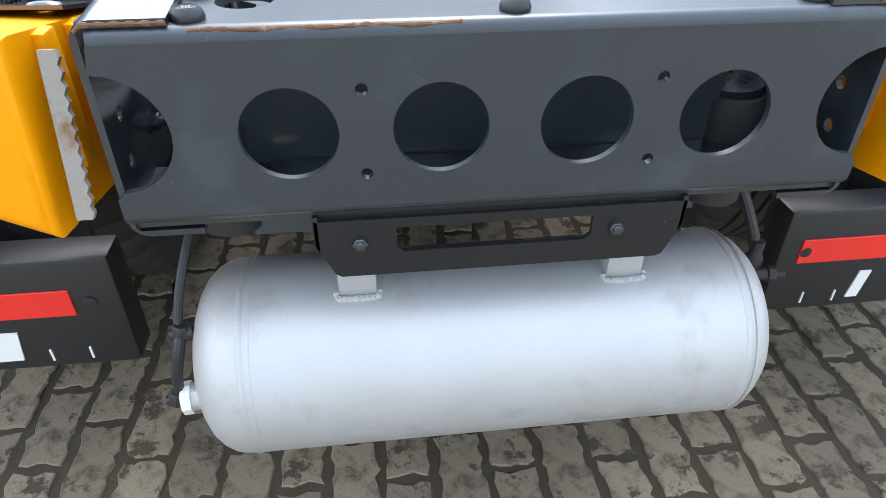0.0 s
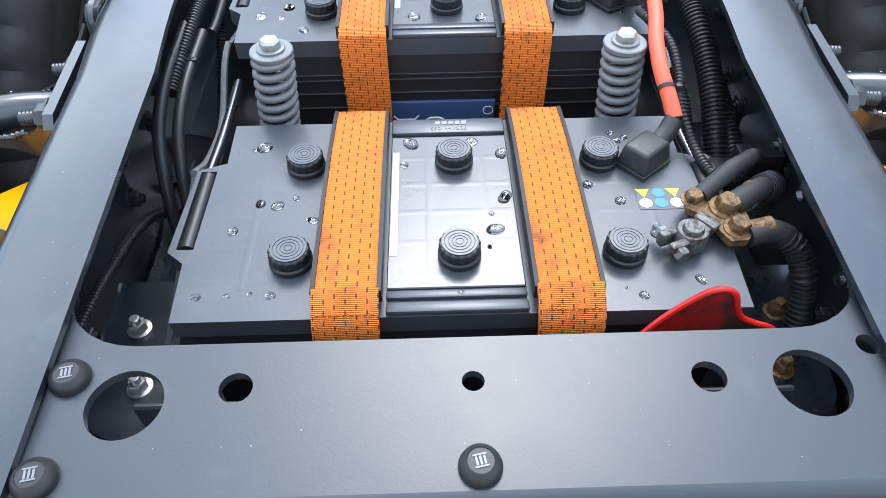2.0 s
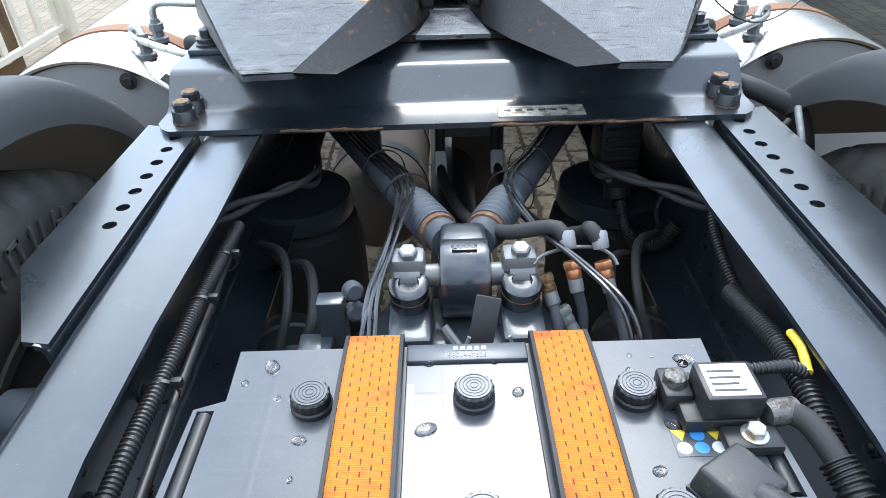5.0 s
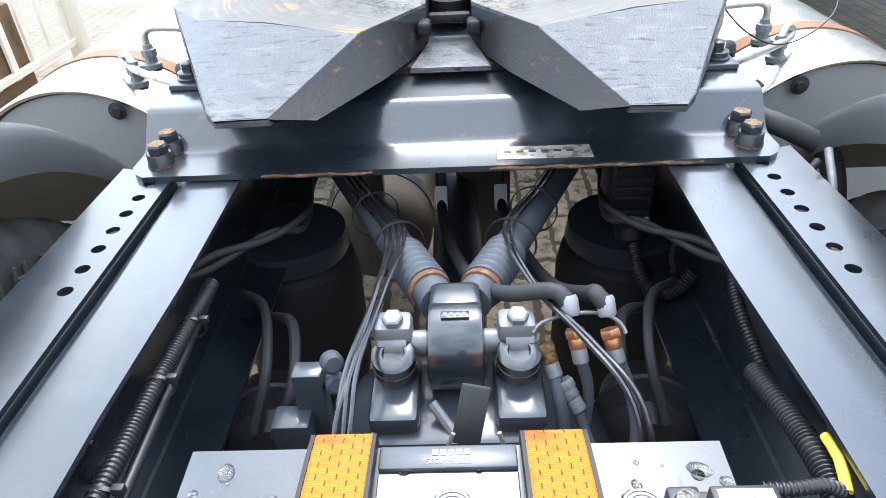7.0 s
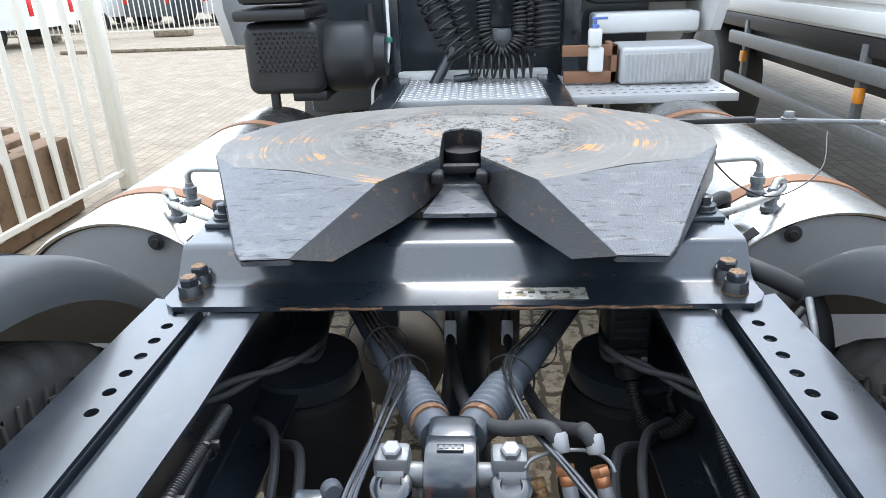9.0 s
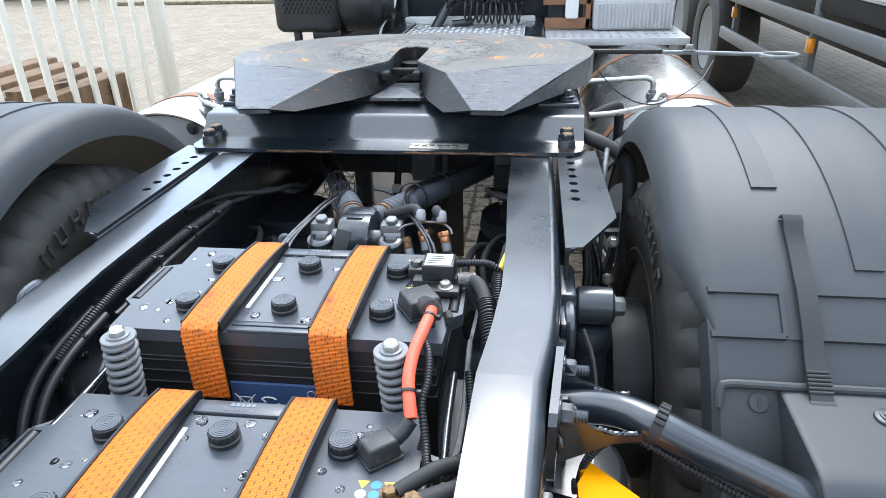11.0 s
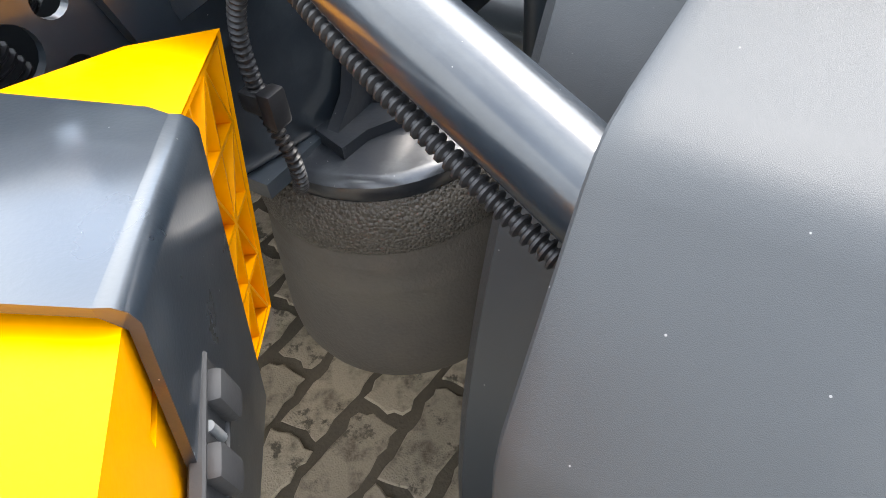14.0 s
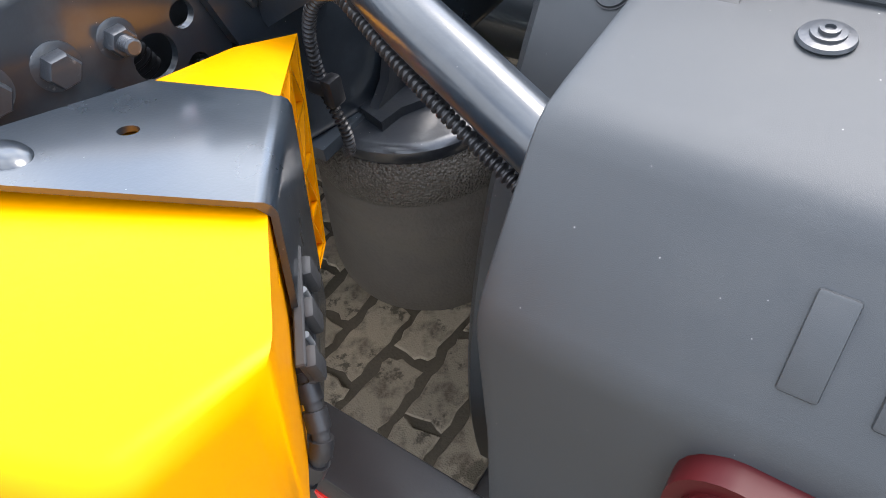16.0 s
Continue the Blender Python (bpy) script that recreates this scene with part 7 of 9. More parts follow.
    cable([(s * 0.425, 0.515, 0.68), (s * 0.448, 0.492, 0.692), (s * 0.470, 0.476, 0.718), (s * 0.475, 0.471, 0.748), (s * 0.466, 0.469, 0.78), (s * 0.463, 0.468, 0.806), (s * 0.468, 0.464, 0.845), (s * 0.484, 0.460, 0.878), (s * 0.508, 0.456, 0.897), (s * 0.527, 0.452, 0.900), (s * 0.548, 0.444, 0.894), (s * 0.59, 0.428, 0.879), (s * 0.64, 0.412, 0.862), (s * 0.69, 0.397, 0.846), (s * 0.722, 0.388, 0.836), (s * 0.765, 0.376, 0.822)], 0.0060, "black corrugated conduit tied below a grey tube", ribs=0.0022, pitch=0.0052)
    bm = bmn()
    box(bm, s * 0.452, s * 0.478, 0.459, 0.477, 0.788, 0.804, 0.003)
    box(bm, s * 0.473, s * 0.486, 0.456, 0.473, 0.782, 0.810, 0.003)
    solo("conduit_clip", bm, BLACK, "black plastic clip on a corrugated conduit", "clip")
    # round-cornered loop bracket on the web
    bm = bmn()
    ring = [(s * (0.450), 0.66 + 0.030 * math.copysign(abs(math.cos(a)) ** 0.6, math.cos(a)), 0.925 + 0.036 * math.copysign(abs(math.sin(a)) ** 0.6, math.sin(a))) for a in np.linspace(0, 2 * math.pi, 33)]
    tube(bm, ring, 0.008, 8, smooth=False)
    box(bm, s * 0.434, s * 0.448, 0.63, 0.69, 0.89, 0.955, 0.006)
    solo("loop_bracket", bm, PAINT, "dark grey rounded loop bracket on a chassis web", "bracket")
    cable([(s * 0.47, 0.65, 0.935), (s * 0.485, 0.62, 0.90), (s * 0.49, 0.58, 0.84), (s * 0.48, 0.56, 0.78)], 0.004, "thin black cable from a loop bracket", seg=8)

# ---- mudguards ----
GC = (1.07, 0.47)


def gpt(ang, r, x):
    a = radians(ang)
    return (x, GC[0] + r * math.cos(a), GC[1] + r * math.sin(a))


for s in (-1, 1):
    guard = thing("mudguard", (s * 0.9, 1.07, 0.4), "grainy dark grey plastic truck mudguard with lamp housing", "mudguard", "rear mudguards")
    bm = bmn()
    secs = []
    R = 0.685
    for i in range(33):
        ang = 133.5 - (103.5 if s > 0 else 112.0) * i / 32
        lip = min(1.0, 0.12 + i / 5)
        cyz = [(0.655 - 0.055 * lip, R - 0.075 * lip), (0.655 - 0.052 * lip, R - 0.06 * lip), (0.655 - 0.043 * lip, R - 0.028 * lip), (0.655 - 0.027 * lip, R - 0.010 * lip), (0.655, R), (1.20, R), (1.235, R - 0.012), (1.245, R - 0.05), (1.239, R - 0.05), (1.228, R - 0.018), (1.20, R - 0.008), (0.655, R - 0.008), (0.655 - 0.022 * lip, R - 0.008 - 0.009 * lip), (0.655 - 0.037 * lip, R - 0.008 - 0.025 * lip), (0.655 - 0.046 * lip, R - 0.008 - 0.052 * lip), (0.655 - 0.049 * lip, R - 0.008 - 0.067 * lip)]
        secs.append([gpt(ang, q, s * x) for x, q in cyz])
    sweep(bm, secs)
    arch = part("arch", bm, MUD, guard)
    # raised bands over the arch and framed panels at its edge
    for x0, x1, a1 in ((0.729, 0.771, 111.6), (0.846, 0.889, 124.5), (0.967, 1.010, 124.4)):
        bm = bmn()
        sweep(bm, [[gpt(a1 - 55 * i / 16, q, s * x) for x, q in ((x0, R - 0.004), (x0 + 0.002, R + 0.0035), (x1 - 0.002, R + 0.0035), (x1, R - 0.004))] for i in range(17)])
        part("raised_band", bm, MUD, arch)
    for x0, x1 in ((0.641, 0.740), (0.786, 1.20)):
        for a1 in (127.7, 133.2):
            bm = bmn()
            sweep(bm, [[gpt(a1 + 0.45 * k, R + dq, s * x) for k, dq in ((-1, -0.003), (-0.8, 0.005), (0.8, 0.005), (1, -0.003))] for x in (x0, x1)])
            part("panel_ridge", bm, MUD, arch)
        bm = bmn()
        xa = x1 if x0 < 0.7 else x0
        sweep(bm, [[gpt(a1, R + dq, s * (xa + k)) for k, dq in ((-0.004, -0.003), (-0.003, 0.005), (0.003, 0.005), (0.004, -0.003))] for a1 in (127.7, 133.2)])
        part("panel_ridge", bm, MUD, arch)
    # lower rear panel
    bm = bmn()
    R2 = 0.682
    secs = []
    for i in range(22):
        ang = 131 + 57 * i / 21
        cyz = [(0.640, R2 - 0.06), (0.641, R2 - 0.01), (0.650, R2), (1.22, R2), (1.24, R2 - 0.02), (1.235, R2 - 0.02), (1.215, R2 - 0.007), (0.652, R2 - 0.007), (0.647, R2 - 0.012), (0.646, R2 - 0.06)]
        secs.append([gpt(ang, q, s * x) for x, q in cyz])
    sweep(bm, secs)
    low = part("rear_panel", bm, MUD, guard)
    bm = bmn()
    al = math.degrees(math.atan2(0.916 - GC[1], 0.557 - GC[0]))
    rr = math.hypot(0.916 - GC[1], 0.557 - GC[0])
    tube(bm, [gpt(al + 2.6, R2 + 0.004, s * 0.647), gpt(al + 0.6, R2 + 0.008, s * 0.648), gpt(al, R2 + 0.009, s * 0.660), gpt(al, R2 + 0.009, s * 0.72), gpt(al, R2 + 0.009, s * 1.0), gpt(al, R2 + 0.009, s * 1.22)], 0.0065, 10, 0.02)
    part("lip", bm, MUD, low)
    bm = bmn()
    lathe(bm, [(0.0128, 0), (0.0138, 0.0012), (0.0128, 0.0026), (0.005, 0.003), (0, 0.003)], aim(gpt(al + 1.9, R2, s * 0.700), (0, GC[0] * 0 - 0.76, 0.65)), 26)
    lk = part("lock_cap", bm, MUD, low, "round lock cap with a key slot")
    bm = bmn()
    lathe(bm, [(0.0136, 0.0003), (0.0148, 0.0003), (0.0148, 0.0010), (0.0136, 0.0010)], aim(gpt(al + 1.9, R2, s * 0.700), (0, -0.76, 0.65)), 28, closed=True)
    part("seal", bm, BLACK, lk)
    bm = bmn()
    box(bm, -0.0026, 0.0026, -0.0075, 0.0075, 0.0028, 0.0036, m=aim(gpt(al + 1.9, R2, s * 0.700), (0, -0.76, 0.65)))
    part("key_slot", bm, BLACK, lk)
    # rubber retaining strap
    st = thing("retaining_strap", (s * 0.772, 0.62, 0.9), "dark grey ribbed rubber strap over a mudguard", "strap", "mudguard straps")
    secs = []
    for ang, dq, w in ((117.0, 0.003, 0.017), (117.5, 0.014, 0.017), (118.6, 0.014, 0.017), (119.5, 0.007, 0.0165), (122, 0.006, 0.0155), (126, 0.007, 0.016), (127.7, 0.010, 0.016), (130.5, 0.009, 0.016), (133.2, 0.010, 0.016), (135.5, 0.006, 0.016), (138, 0.012, 0.017), (140, 0.018, 0.0175), (141.5, 0.022, 0.018), (143.2, 0.027, 0.0185), (144.2, 0.029, 0.018)):
        w *= 0.82
        secs.append([gpt(ang, R + dq - 0.002, s * (0.772 - w)), gpt(ang, R + dq - 0.002, s * (0.772 + w)), gpt(ang, R + dq + 0.004, s * (0.772 + w)), gpt(ang, R + dq + 0.004, s * (0.772 - w))])
    bm = bmn()
    sweep(bm, secs)
    part("band", bm, RUBBER, st)
    for k in range(6):
        bm = bmn()
        ang = 137.3 + 0.45 * k
        tube(bm, [gpt(ang, R + 0.0148 + 0.0012 * k, s * 0.757), gpt(ang, R + 0.0148 + 0.0012 * k, s * 0.787)], 0.0024, 8, smooth=False)
        part("grip_rib", bm, RUBBER, st)
    bm = bmn()
    sweep(bm, [[gpt(ang, R + dq - 0.010, s * 0.756), gpt(ang, R + dq - 0.010, s * 0.788), gpt(ang, R + dq, s * 0.788), gpt(ang, R + dq, s * 0.756)] for ang, dq in ((140.4, 0.0225), (140.7, 0.0265), (142.6, 0.0330), (143.6, 0.0355), (144.4, 0.0340))])
    bmesh.ops.bevel(bm, geom=[e for e in bm.edges if len(e.link_faces) == 2 and e.calc_face_angle(0) > 0.8], offset=0.0018, segments=2, profile=0.5, affect="EDGES")
    part("end_block", bm, BLACK, st, "smooth black strap end")
    # lamp housing
    bm = bmn()
    pr = [(0.555, 0.921), (0.412, 0.9135), (0.393, 0.911), (0.382, 0.9055), (0.373, 0.8975), (0.313, 0.829), (0.305, 0.817), (0.301, 0.803), (0.290, 0.70), (0.279, 0.56), (0.277, 0.42), (0.445, 0.42), (0.555, 0.60)]

    def housing(x, k):
        cy, cz = 0.47, 0.75
        return [(s * (x + (0.010 + 0.014 * min(1, max(0, (0.84 - z) / 0.16)) if x < 0.8 else 0)), cy + (y - cy) * k, cz + (z - cz) * k) for y, z in pr]

    sweep(bm, [housing(0.7155, 0.982), housing(0.717, 0.991), housing(0.7205, 0.9975), housing(0.727, 1.0), housing(1.22, 1.0), housing(1.24, 0.98)])
    hs = part("lamp_housing", bm, MUD, guard, "", 28)
    bm = bmn()
    lathe(bm, [(0.023, 0), (0.0245, 0.002), (0.023, 0.005), (0.015, 0.006), (0.0145, 0.0085), (0.009, 0.009), (0.0085, 0.012), (0.0045, 0.0125), (0.004, 0.010), (0, 0.010)], aim((s * 0.841, 0.500, 0.9185), (0, -0.05, 1)) @ Matrix.Diagonal((0.65, 0.65, 0.65, 1)), 30)
    part("screw_washer", bm, BOLT, hs, "painted star screw with washer")
    for k, (xa, wd) in enumerate(((0.883, 0.019), (0.924, 0.054), (0.996, 0.042), (1.056, 0.046), (1.12, 0.05))):
        bm = bmn()
        m = Matrix.Translation((s * (xa + wd / 2), 0.3425, 0.8620)) @ Matrix.Rotation(radians(-41), 4, "X")
        box(bm, -wd / 2, wd / 2, -0.003, 0.004, -0.026, 0.026, 0.002, 2, m=m)
        part("raised_block", bm, MUD, hs, "moulded raised block")
    # tail lamp
    tl = thing("tail_lamp", (s * 1.006, 0.285, 0.65), "red tail lamp with a prismatic lens and dark rim", "tail lamp", "tail lamps")
    lm = Matrix.Translation((s * 1.006, 0.2895, 0.720)) @ Matrix.Rotation(radians(-5), 4, "X") @ FACE_BACK @ Matrix.Diagonal((0.89, 0.89, 0.89, 1))

    def rrect(w, h, r, n=6):
        out = []
        for cx, cy, a0 in ((w - r, h - r, 0), (-w + r, h - r, 90), (-w + r, -h + r, 180), (w - r, -h + r, 270)):
            out += [(cx + r * math.cos(radians(a0 + 90 * i / n)), cy + r * math.sin(radians(a0 + 90 * i / n))) for i in range(n + 1)]
        return out

    bm = bmn()
    flat(bm, rrect(0.168, 0.098, 0.035), [rrect(0.150, 0.080, 0.022)], 0.02, lm @ Matrix.Translation((0, 0, 0.014)))
    flat(bm, rrect(0.158, 0.088, 0.028), [rrect(0.150, 0.080, 0.022)], 0.01, lm @ Matrix.Translation((0, 0, 0.018)))
    part("rim", bm, LENS_D, tl)
    bm = bmn()
    flat(bm, rrect(0.150, 0.080, 0.022), (), 0.016, lm @ Matrix.Translation((0, 0, 0.012)))
    ln_ = part("lens", bm, LENS, tl)
    for cx in (-0.085,):
        bm = bmn()
        lathe(bm, [(0.052, 0.011), (0.054, 0.0135), (0.050, 0.016), (0.02, 0.0185), (0, 0.019)], lm @ Matrix.Translation((-s * 0.085 * -1 * -1, -0.035, 0)), 36)
        part("reflector", bm, LENS, ln_)
    bm = bmn()
    lathe(bm, [(0.009, 0.012), (0.009, 0.019), (0.006, 0.021), (0, 0.021)], lm @ Matrix.Translation((-s * 0.075, 0.073, 0)), 18)
    part("lens_screw", bm, LENS_D, tl)
    # lower bar with reflective strip and lettering blocks
    bar = thing("rear_bar", (s * 0.88, 0.26, 0.34), "black plastic rear bar with a red reflective strip", "rear bar", "rear bars")
    bm = bmn()
    box(bm, s * 0.53, s * 1.25, 0.235, 0.30, 0.345, 0.555, 0.008)
    box(bm, s * 0.68, s * 1.25, 0.30, 0.50, 0.36, 0.44, 0.008)
    part("beam", bm, BLACK, bar)
    bm = bmn()
    box(bm, s * 0.60 if s < 0 else 0.565, s * 1.2, 0.232, 0.236, 0.452, 0.50, 0.0008, 1)
    part("reflective_strip", bm, RED_F, bar, "red reflective strip")
    bm = bmn()
    lathe(bm, [(0.009, 0), (0.010, 0.003), (0.005, 0.004), (0, 0.003)], aim((s * 0.575, 0.235, 0.475), (0, -1, 0)), 20)
    part("push_rivet", bm, BLACK, bar)
    for k in range(5):
        x0 = (0.685 + 0.095 * k) if s > 0 else -(1.16 - 0.095 * k)
        wd = (0.022, 0.072, 0.065, 0.065, 0.075)[k]
        bm = bmn()
        flat(bm, [(x0, 0.368), (x0 + wd, 0.368), (x0 + wd + 0.008, 0.425), (x0 + 0.008, 0.425)], (), 0.003, Matrix.Translation((0, 0.2325, 0)) @ FACE_BACK)
        part("white_block", bm, WHITE, bar, "white printed block")
    for x0 in (0.60, 0.66):
        bm = bmn()
        box(bm, s * x0, s * (x0 + 0.003), 0.2325, 0.236, 0.362, 0.385)
        part("scratch_mark", bm, WHITE, bar)

# ---- wheel chocks in their holders ----


def cut(ob, bm):
    """Takes the shape bm, in world metres, out of a mesh."""
    bmesh.ops.recalc_face_normals(bm, faces=bm.faces)
    me = bpy.data.meshes.new("cutter")
    bm.to_mesh(me)
    bm.free()
    tool = bpy.data.objects.new("cutter", me)
    scene.collection.objects.link(tool)
    mod = ob.modifiers.new("cut", "BOOLEAN")
    mod.operation, mod.solver, mod.object = "DIFFERENCE", "EXACT", tool
    dg = bpy.context.evaluated_depsgraph_get()
    done = bpy.data.meshes.new_from_object(ob.evaluated_get(dg))
    ob.modifiers.clear()
    old = ob.data
    ob.data = done
    bpy.data.meshes.remove(old)
    bpy.data.objects.remove(tool)
    bpy.data.meshes.remove(me)


for s in (-1, 1):
    chock = thing("wheel_chock", (s * 0.55, 0.2, 0.72), "bright yellow plastic wheel chock in a grey holder", "wheel chock", "wheel chocks")
    # plan corners: by the rail, outer corner, far tip
    A, B, C, T_ = (0.447, 0.012), (0.705, 0.116), (0.708, 0.192), (0.472, 0.449)
    zb = 0.765

    def ztop(y):
        return 0.946 - 0.194 * y

    def P(x, y, z):
        return (s * x, y, z)

    L = (0.452, 0.20)
    M_ = (0.585, 0.305)
    ringp = [A, B, C, M_, T_, (0.452, 0.40), L]
    bm = bmn()
    tall = (0.19, 0.142, 0.138, 0.175, 0.216, 0.205, 0.19)
    up = [bm.verts.new(P(x, y, ztop(y))) for x, y in ringp]
    base = [bm.verts.new(P(x, y - 0.18 * h, ztop(y) - h)) for (x, y), h in zip(ringp, tall)]
    bm.faces.new(up)
    bm.faces.new(base)
    for i in (0, 1, 2, 4, 5, 6):
        j = (i + 1) % 7
        bm.faces.new((up[i], up[j], base[j], base[i]))
    # hollow ribbed base side between outer corner and tip: a recessed wall
    c0, c1 = Vector((M_[0], M_[1], 0)), Vector((T_[0], T_[1], 0))
    inw = Vector((-(c1 - c0).y, (c1 - c0).x, 0)).normalized()
    if inw.x > 0:
        inw = -inw
    d = 0.022

    def Q(f, v, deep=0.0):
        """A point of the ribbed side: f from the outer corner to the tip, v from top to bottom."""
        h = (0.175 + 0.041 * f) * v
        t = c0.lerp(c1, f) + inw * deep
        return P(t.x, t.y - 0.18 * h, ztop(c0.lerp(c1, f).y) - h)

    ru = [bm.verts.new(Q(f, 0.05, d)) for f in (0.05, 0.95)]
    rb = [bm.verts.new(Q(f, 0.95, d)) for f in (0.05, 0.95)]
    bm.faces.new((up[3], up[4], ru[1], ru[0]))
    bm.faces.new((base[3], base[4], rb[1], rb[0]))
    bm.faces.new((up[3], ru[0], rb[0], base[3]))
    bm.faces.new((up[4], ru[1], rb[1], base[4]))
    bm.faces.new((ru[0], ru[1], rb[1], rb[0]))
    vert_edges = [e for e in bm.edges if len(e.link_faces) == 2]
    bmesh.ops.recalc_face_normals(bm, faces=bm.faces)
    bmesh.ops.bevel(bm, geom=[e for e in vert_edges if e.calc_face_angle(0) > 0.6 and all(v in set(up[:3] + base[:3]) for v in e.verts)], offset=0.017, segments=6, profile=0.5, affect="EDGES")
    body = part("body", bm, YELLOW, chock, "", 50)
    # ribs in the hollow side
    bars = [((0.04 + 0.23 * k, 0.03), (0.04 + 0.23 * k, 0.97)) for k in range(5)]
    bars += [((0.02, v), (0.98, v)) for v in (0.02, 0.26, 0.50, 0.74, 0.98)]
    for k in range(4):
        for v in (0.02, 0.26, 0.50, 0.74):
            f0 = 0.04 + 0.23 * k
            bars.append(((f0, v), (f0 + 0.23, v + 0.24)) if (k + int(v * 4)) % 2 else ((f0 + 0.23, v), (f0, v + 0.24)))
    for (fa, va), (fb, vb) in bars:
        bm = bmn()
        a0, a1, b0, b1 = Vector(Q(fa, va, 0.001)), Vector(Q(fa, va, 0.021)), Vector(Q(fb, vb, 0.001)), Vector(Q(fb, vb, 0.021))
        w = (b0 - a0).cross(a1 - a0).normalized() * 0.0022
        sweep(bm, [[a0 + w * 0.6, a0 - w * 0.6, a1 - w * 1.6, a1 + w * 1.6], [b0 + w * 0.6, b0 - w * 0.6, b1 - w * 1.6, b1 + w * 1.6]])
        part("rib", bm, YELLOW, body)
    # slots in the back face: recessed pockets shown by framed hollows
    ab = Vector((B[0] - A[0], B[1] - A[1], 0)).normalized()
    nrm = Vector((ab.y, -ab.x, 0))
    bm = bmn()
    for zc in (0.869,):
        p0 = Vector((0.527, A[1] + (0.527 - A[0]) * ab.y / ab.x, zc))
        p1 = Vector((0.648, A[1] + (0.648 - A[0]) * ab.y / ab.x, zc))
        pts = [p0 + nrm * 0.03, p1 + nrm * 0.03, p1 - nrm * 0.004, p0 - nrm * 0.004]
        sweep(bm, [[P(p.x, p.y, zc + dz) for p in pts] for dz in (-0.0145, 0.0145)])
    cut(body, bm)
    # open seams between the moulded steps of the outer side
    cm = Vector((M_[0] - C[0], M_[1] - C[1], 0)).normalized()
    co = Vector((cm.y, -cm.x, 0))
    for px, py, pz in ((0.634, 0.262, 0.858), (0.630, 0.252, 0.798)):
        bm = bmn()
        q = Vector((px, py, 0))
        pts = [q - cm * 0.016 - co * 0.022, q + cm * 0.016 - co * 0.022, q + cm * 0.016 + co * 0.03, q - cm * 0.016 + co * 0.03]
        sweep(bm, [[P(p.x, p.y, pz + dz) for p in pts] for dz in (-0.0035, 0.0035)])
        cut(body, bm)
    for y in (0.07, 0.15):
        bm = bmn()
        box(bm, s * 0.436, s * 0.452, y, y + 0.03, zb + 0.02, ztop(y) - 0.004, 0.004)
        part("foot", bm, YELLOW, body)
    # serrated steel shoe on the face by the rail
    bm = bmn()
    n_t = 12
    left = [(0.0, 0.16 * i / (2 * n_t)) for i in range(2 * n_t + 1)]
    o = [(-0.003 - (0.003 if i % 2 else 0.0), v) for i, (u, v) in enumerate(left)] + [(0.012, 0.16), (0.012, 0.0)]
    flat(bm, [(s * x, z) for x, z in o], (), 0.007, Matrix.Translation((s * (0.416 if s < 0 else 0.436), -0.012, 0.772)) @ Matrix.Rotation(radians(-14), 4, "X") @ FACE_BACK)
    part("serrated_shoe", bm, mat("rusty_bare_steel", (0.30, 0.27, 0.24), 0.6, 0.3, grain=150, bump=0.2, var=0.3, stain=20, stain_col=(0.2, 0.11, 0.05), stain_amt=0.3), chock, "serrated bare steel shoe")
    # grey holder: sheet over the top, bent down at the outer side
    hold = thing("chock_holder", (s * 0.53, 0.26, 0.85), "dark grey folded steel holder over a yellow chock", "chock holder", "chock holders")
    bm = bmn()
    G = [(0.446, 0.153), (0.630, 0.258), (0.5435, 0.3545), (0.531, 0.354), (0.461, 0.321)]
    hole = circle(0.514, 0.268, 0.0065, 16)
    th = 0.0045
    lift = Matrix(((1, 0, 0, 0), (0, 1, 0, 0), (0, -0.247, 1, 0.9695), (0, 0, 0, 1)))
    flat(bm, sx(G, s), [sx(hole, s)], th, lift)
    e0, e1 = Vector((0.630, 0.258)), Vector((0.5435, 0.3545))
    out = Vector((e1.y - e0.y, -(e1.x - e0.x))).normalized()
    if out.x < 0:
        out = -out
    secs = []
    for f in (0.0, 0.25, 0.5, 0.75, 1.0):
        p = e0.lerp(e1, f)
        z0 = 0.9695 - 0.247 * p.y
        lean = Vector((-0.02, -0.15)) * 0.20
        ring = [(p + out * (0.010 * math.sin(a)), z0 - 0.010 + 0.010 * math.cos(a)) for a in (0, 0.5, 1.0, 1.57)] + [(p + out * 0.013 + lean, z0 - 0.20), (p + out * 0.009 + lean, z0 - 0.20), (p + out * 0.0055, z0 - 0.012), (p, z0 - th)]
        secs.append([(s * v.x, v.y, z) for v, z in ring])
    sweep(bm, secs)
    box(bm, s * 0.402, s * 0.447, 0.145, 0.32, 0.862, 0.868, 0.001)
    part("sheet", bm, PAINT, hold)
    bm = bmn()
    lathe(bm, [(0.020, 0), (0.017, 0.0025), (0.008, 0.0042), (0, 0.0045)], Matrix.Translation((s * 0.487, 0.210, 0.9695 - 0.247 * 0.210)) @ Matrix.Rotation(radians(-14), 4, "X") @ Matrix.Diagonal((1, 0.7, 1, 1)), 28)
    part("dimple", bm, PAINT, hold)
    # chain wrap hanging from the holder
    if s > 0:
        p = e0.lerp(e1, 0.07) + out * 0.0145 + Vector((-0.02, -0.15)) * 0.095
        ax, az = Vector((out.x, out.y, 0.05)).normalized(), Vector((e1.x - e0.x, e1.y - e0.y, 0.02)).normalized()
        ay = az.cross(ax).normalized()
        ax = ay.cross(az)
        bk = Matrix.Translation((p.x, p.y, 0.9695 - 0.247 * e0.lerp(e1, 0.07).y - 0.092)) @ Matrix((ax, ay, az)).transposed().to_4x4()
        bm = bmn()
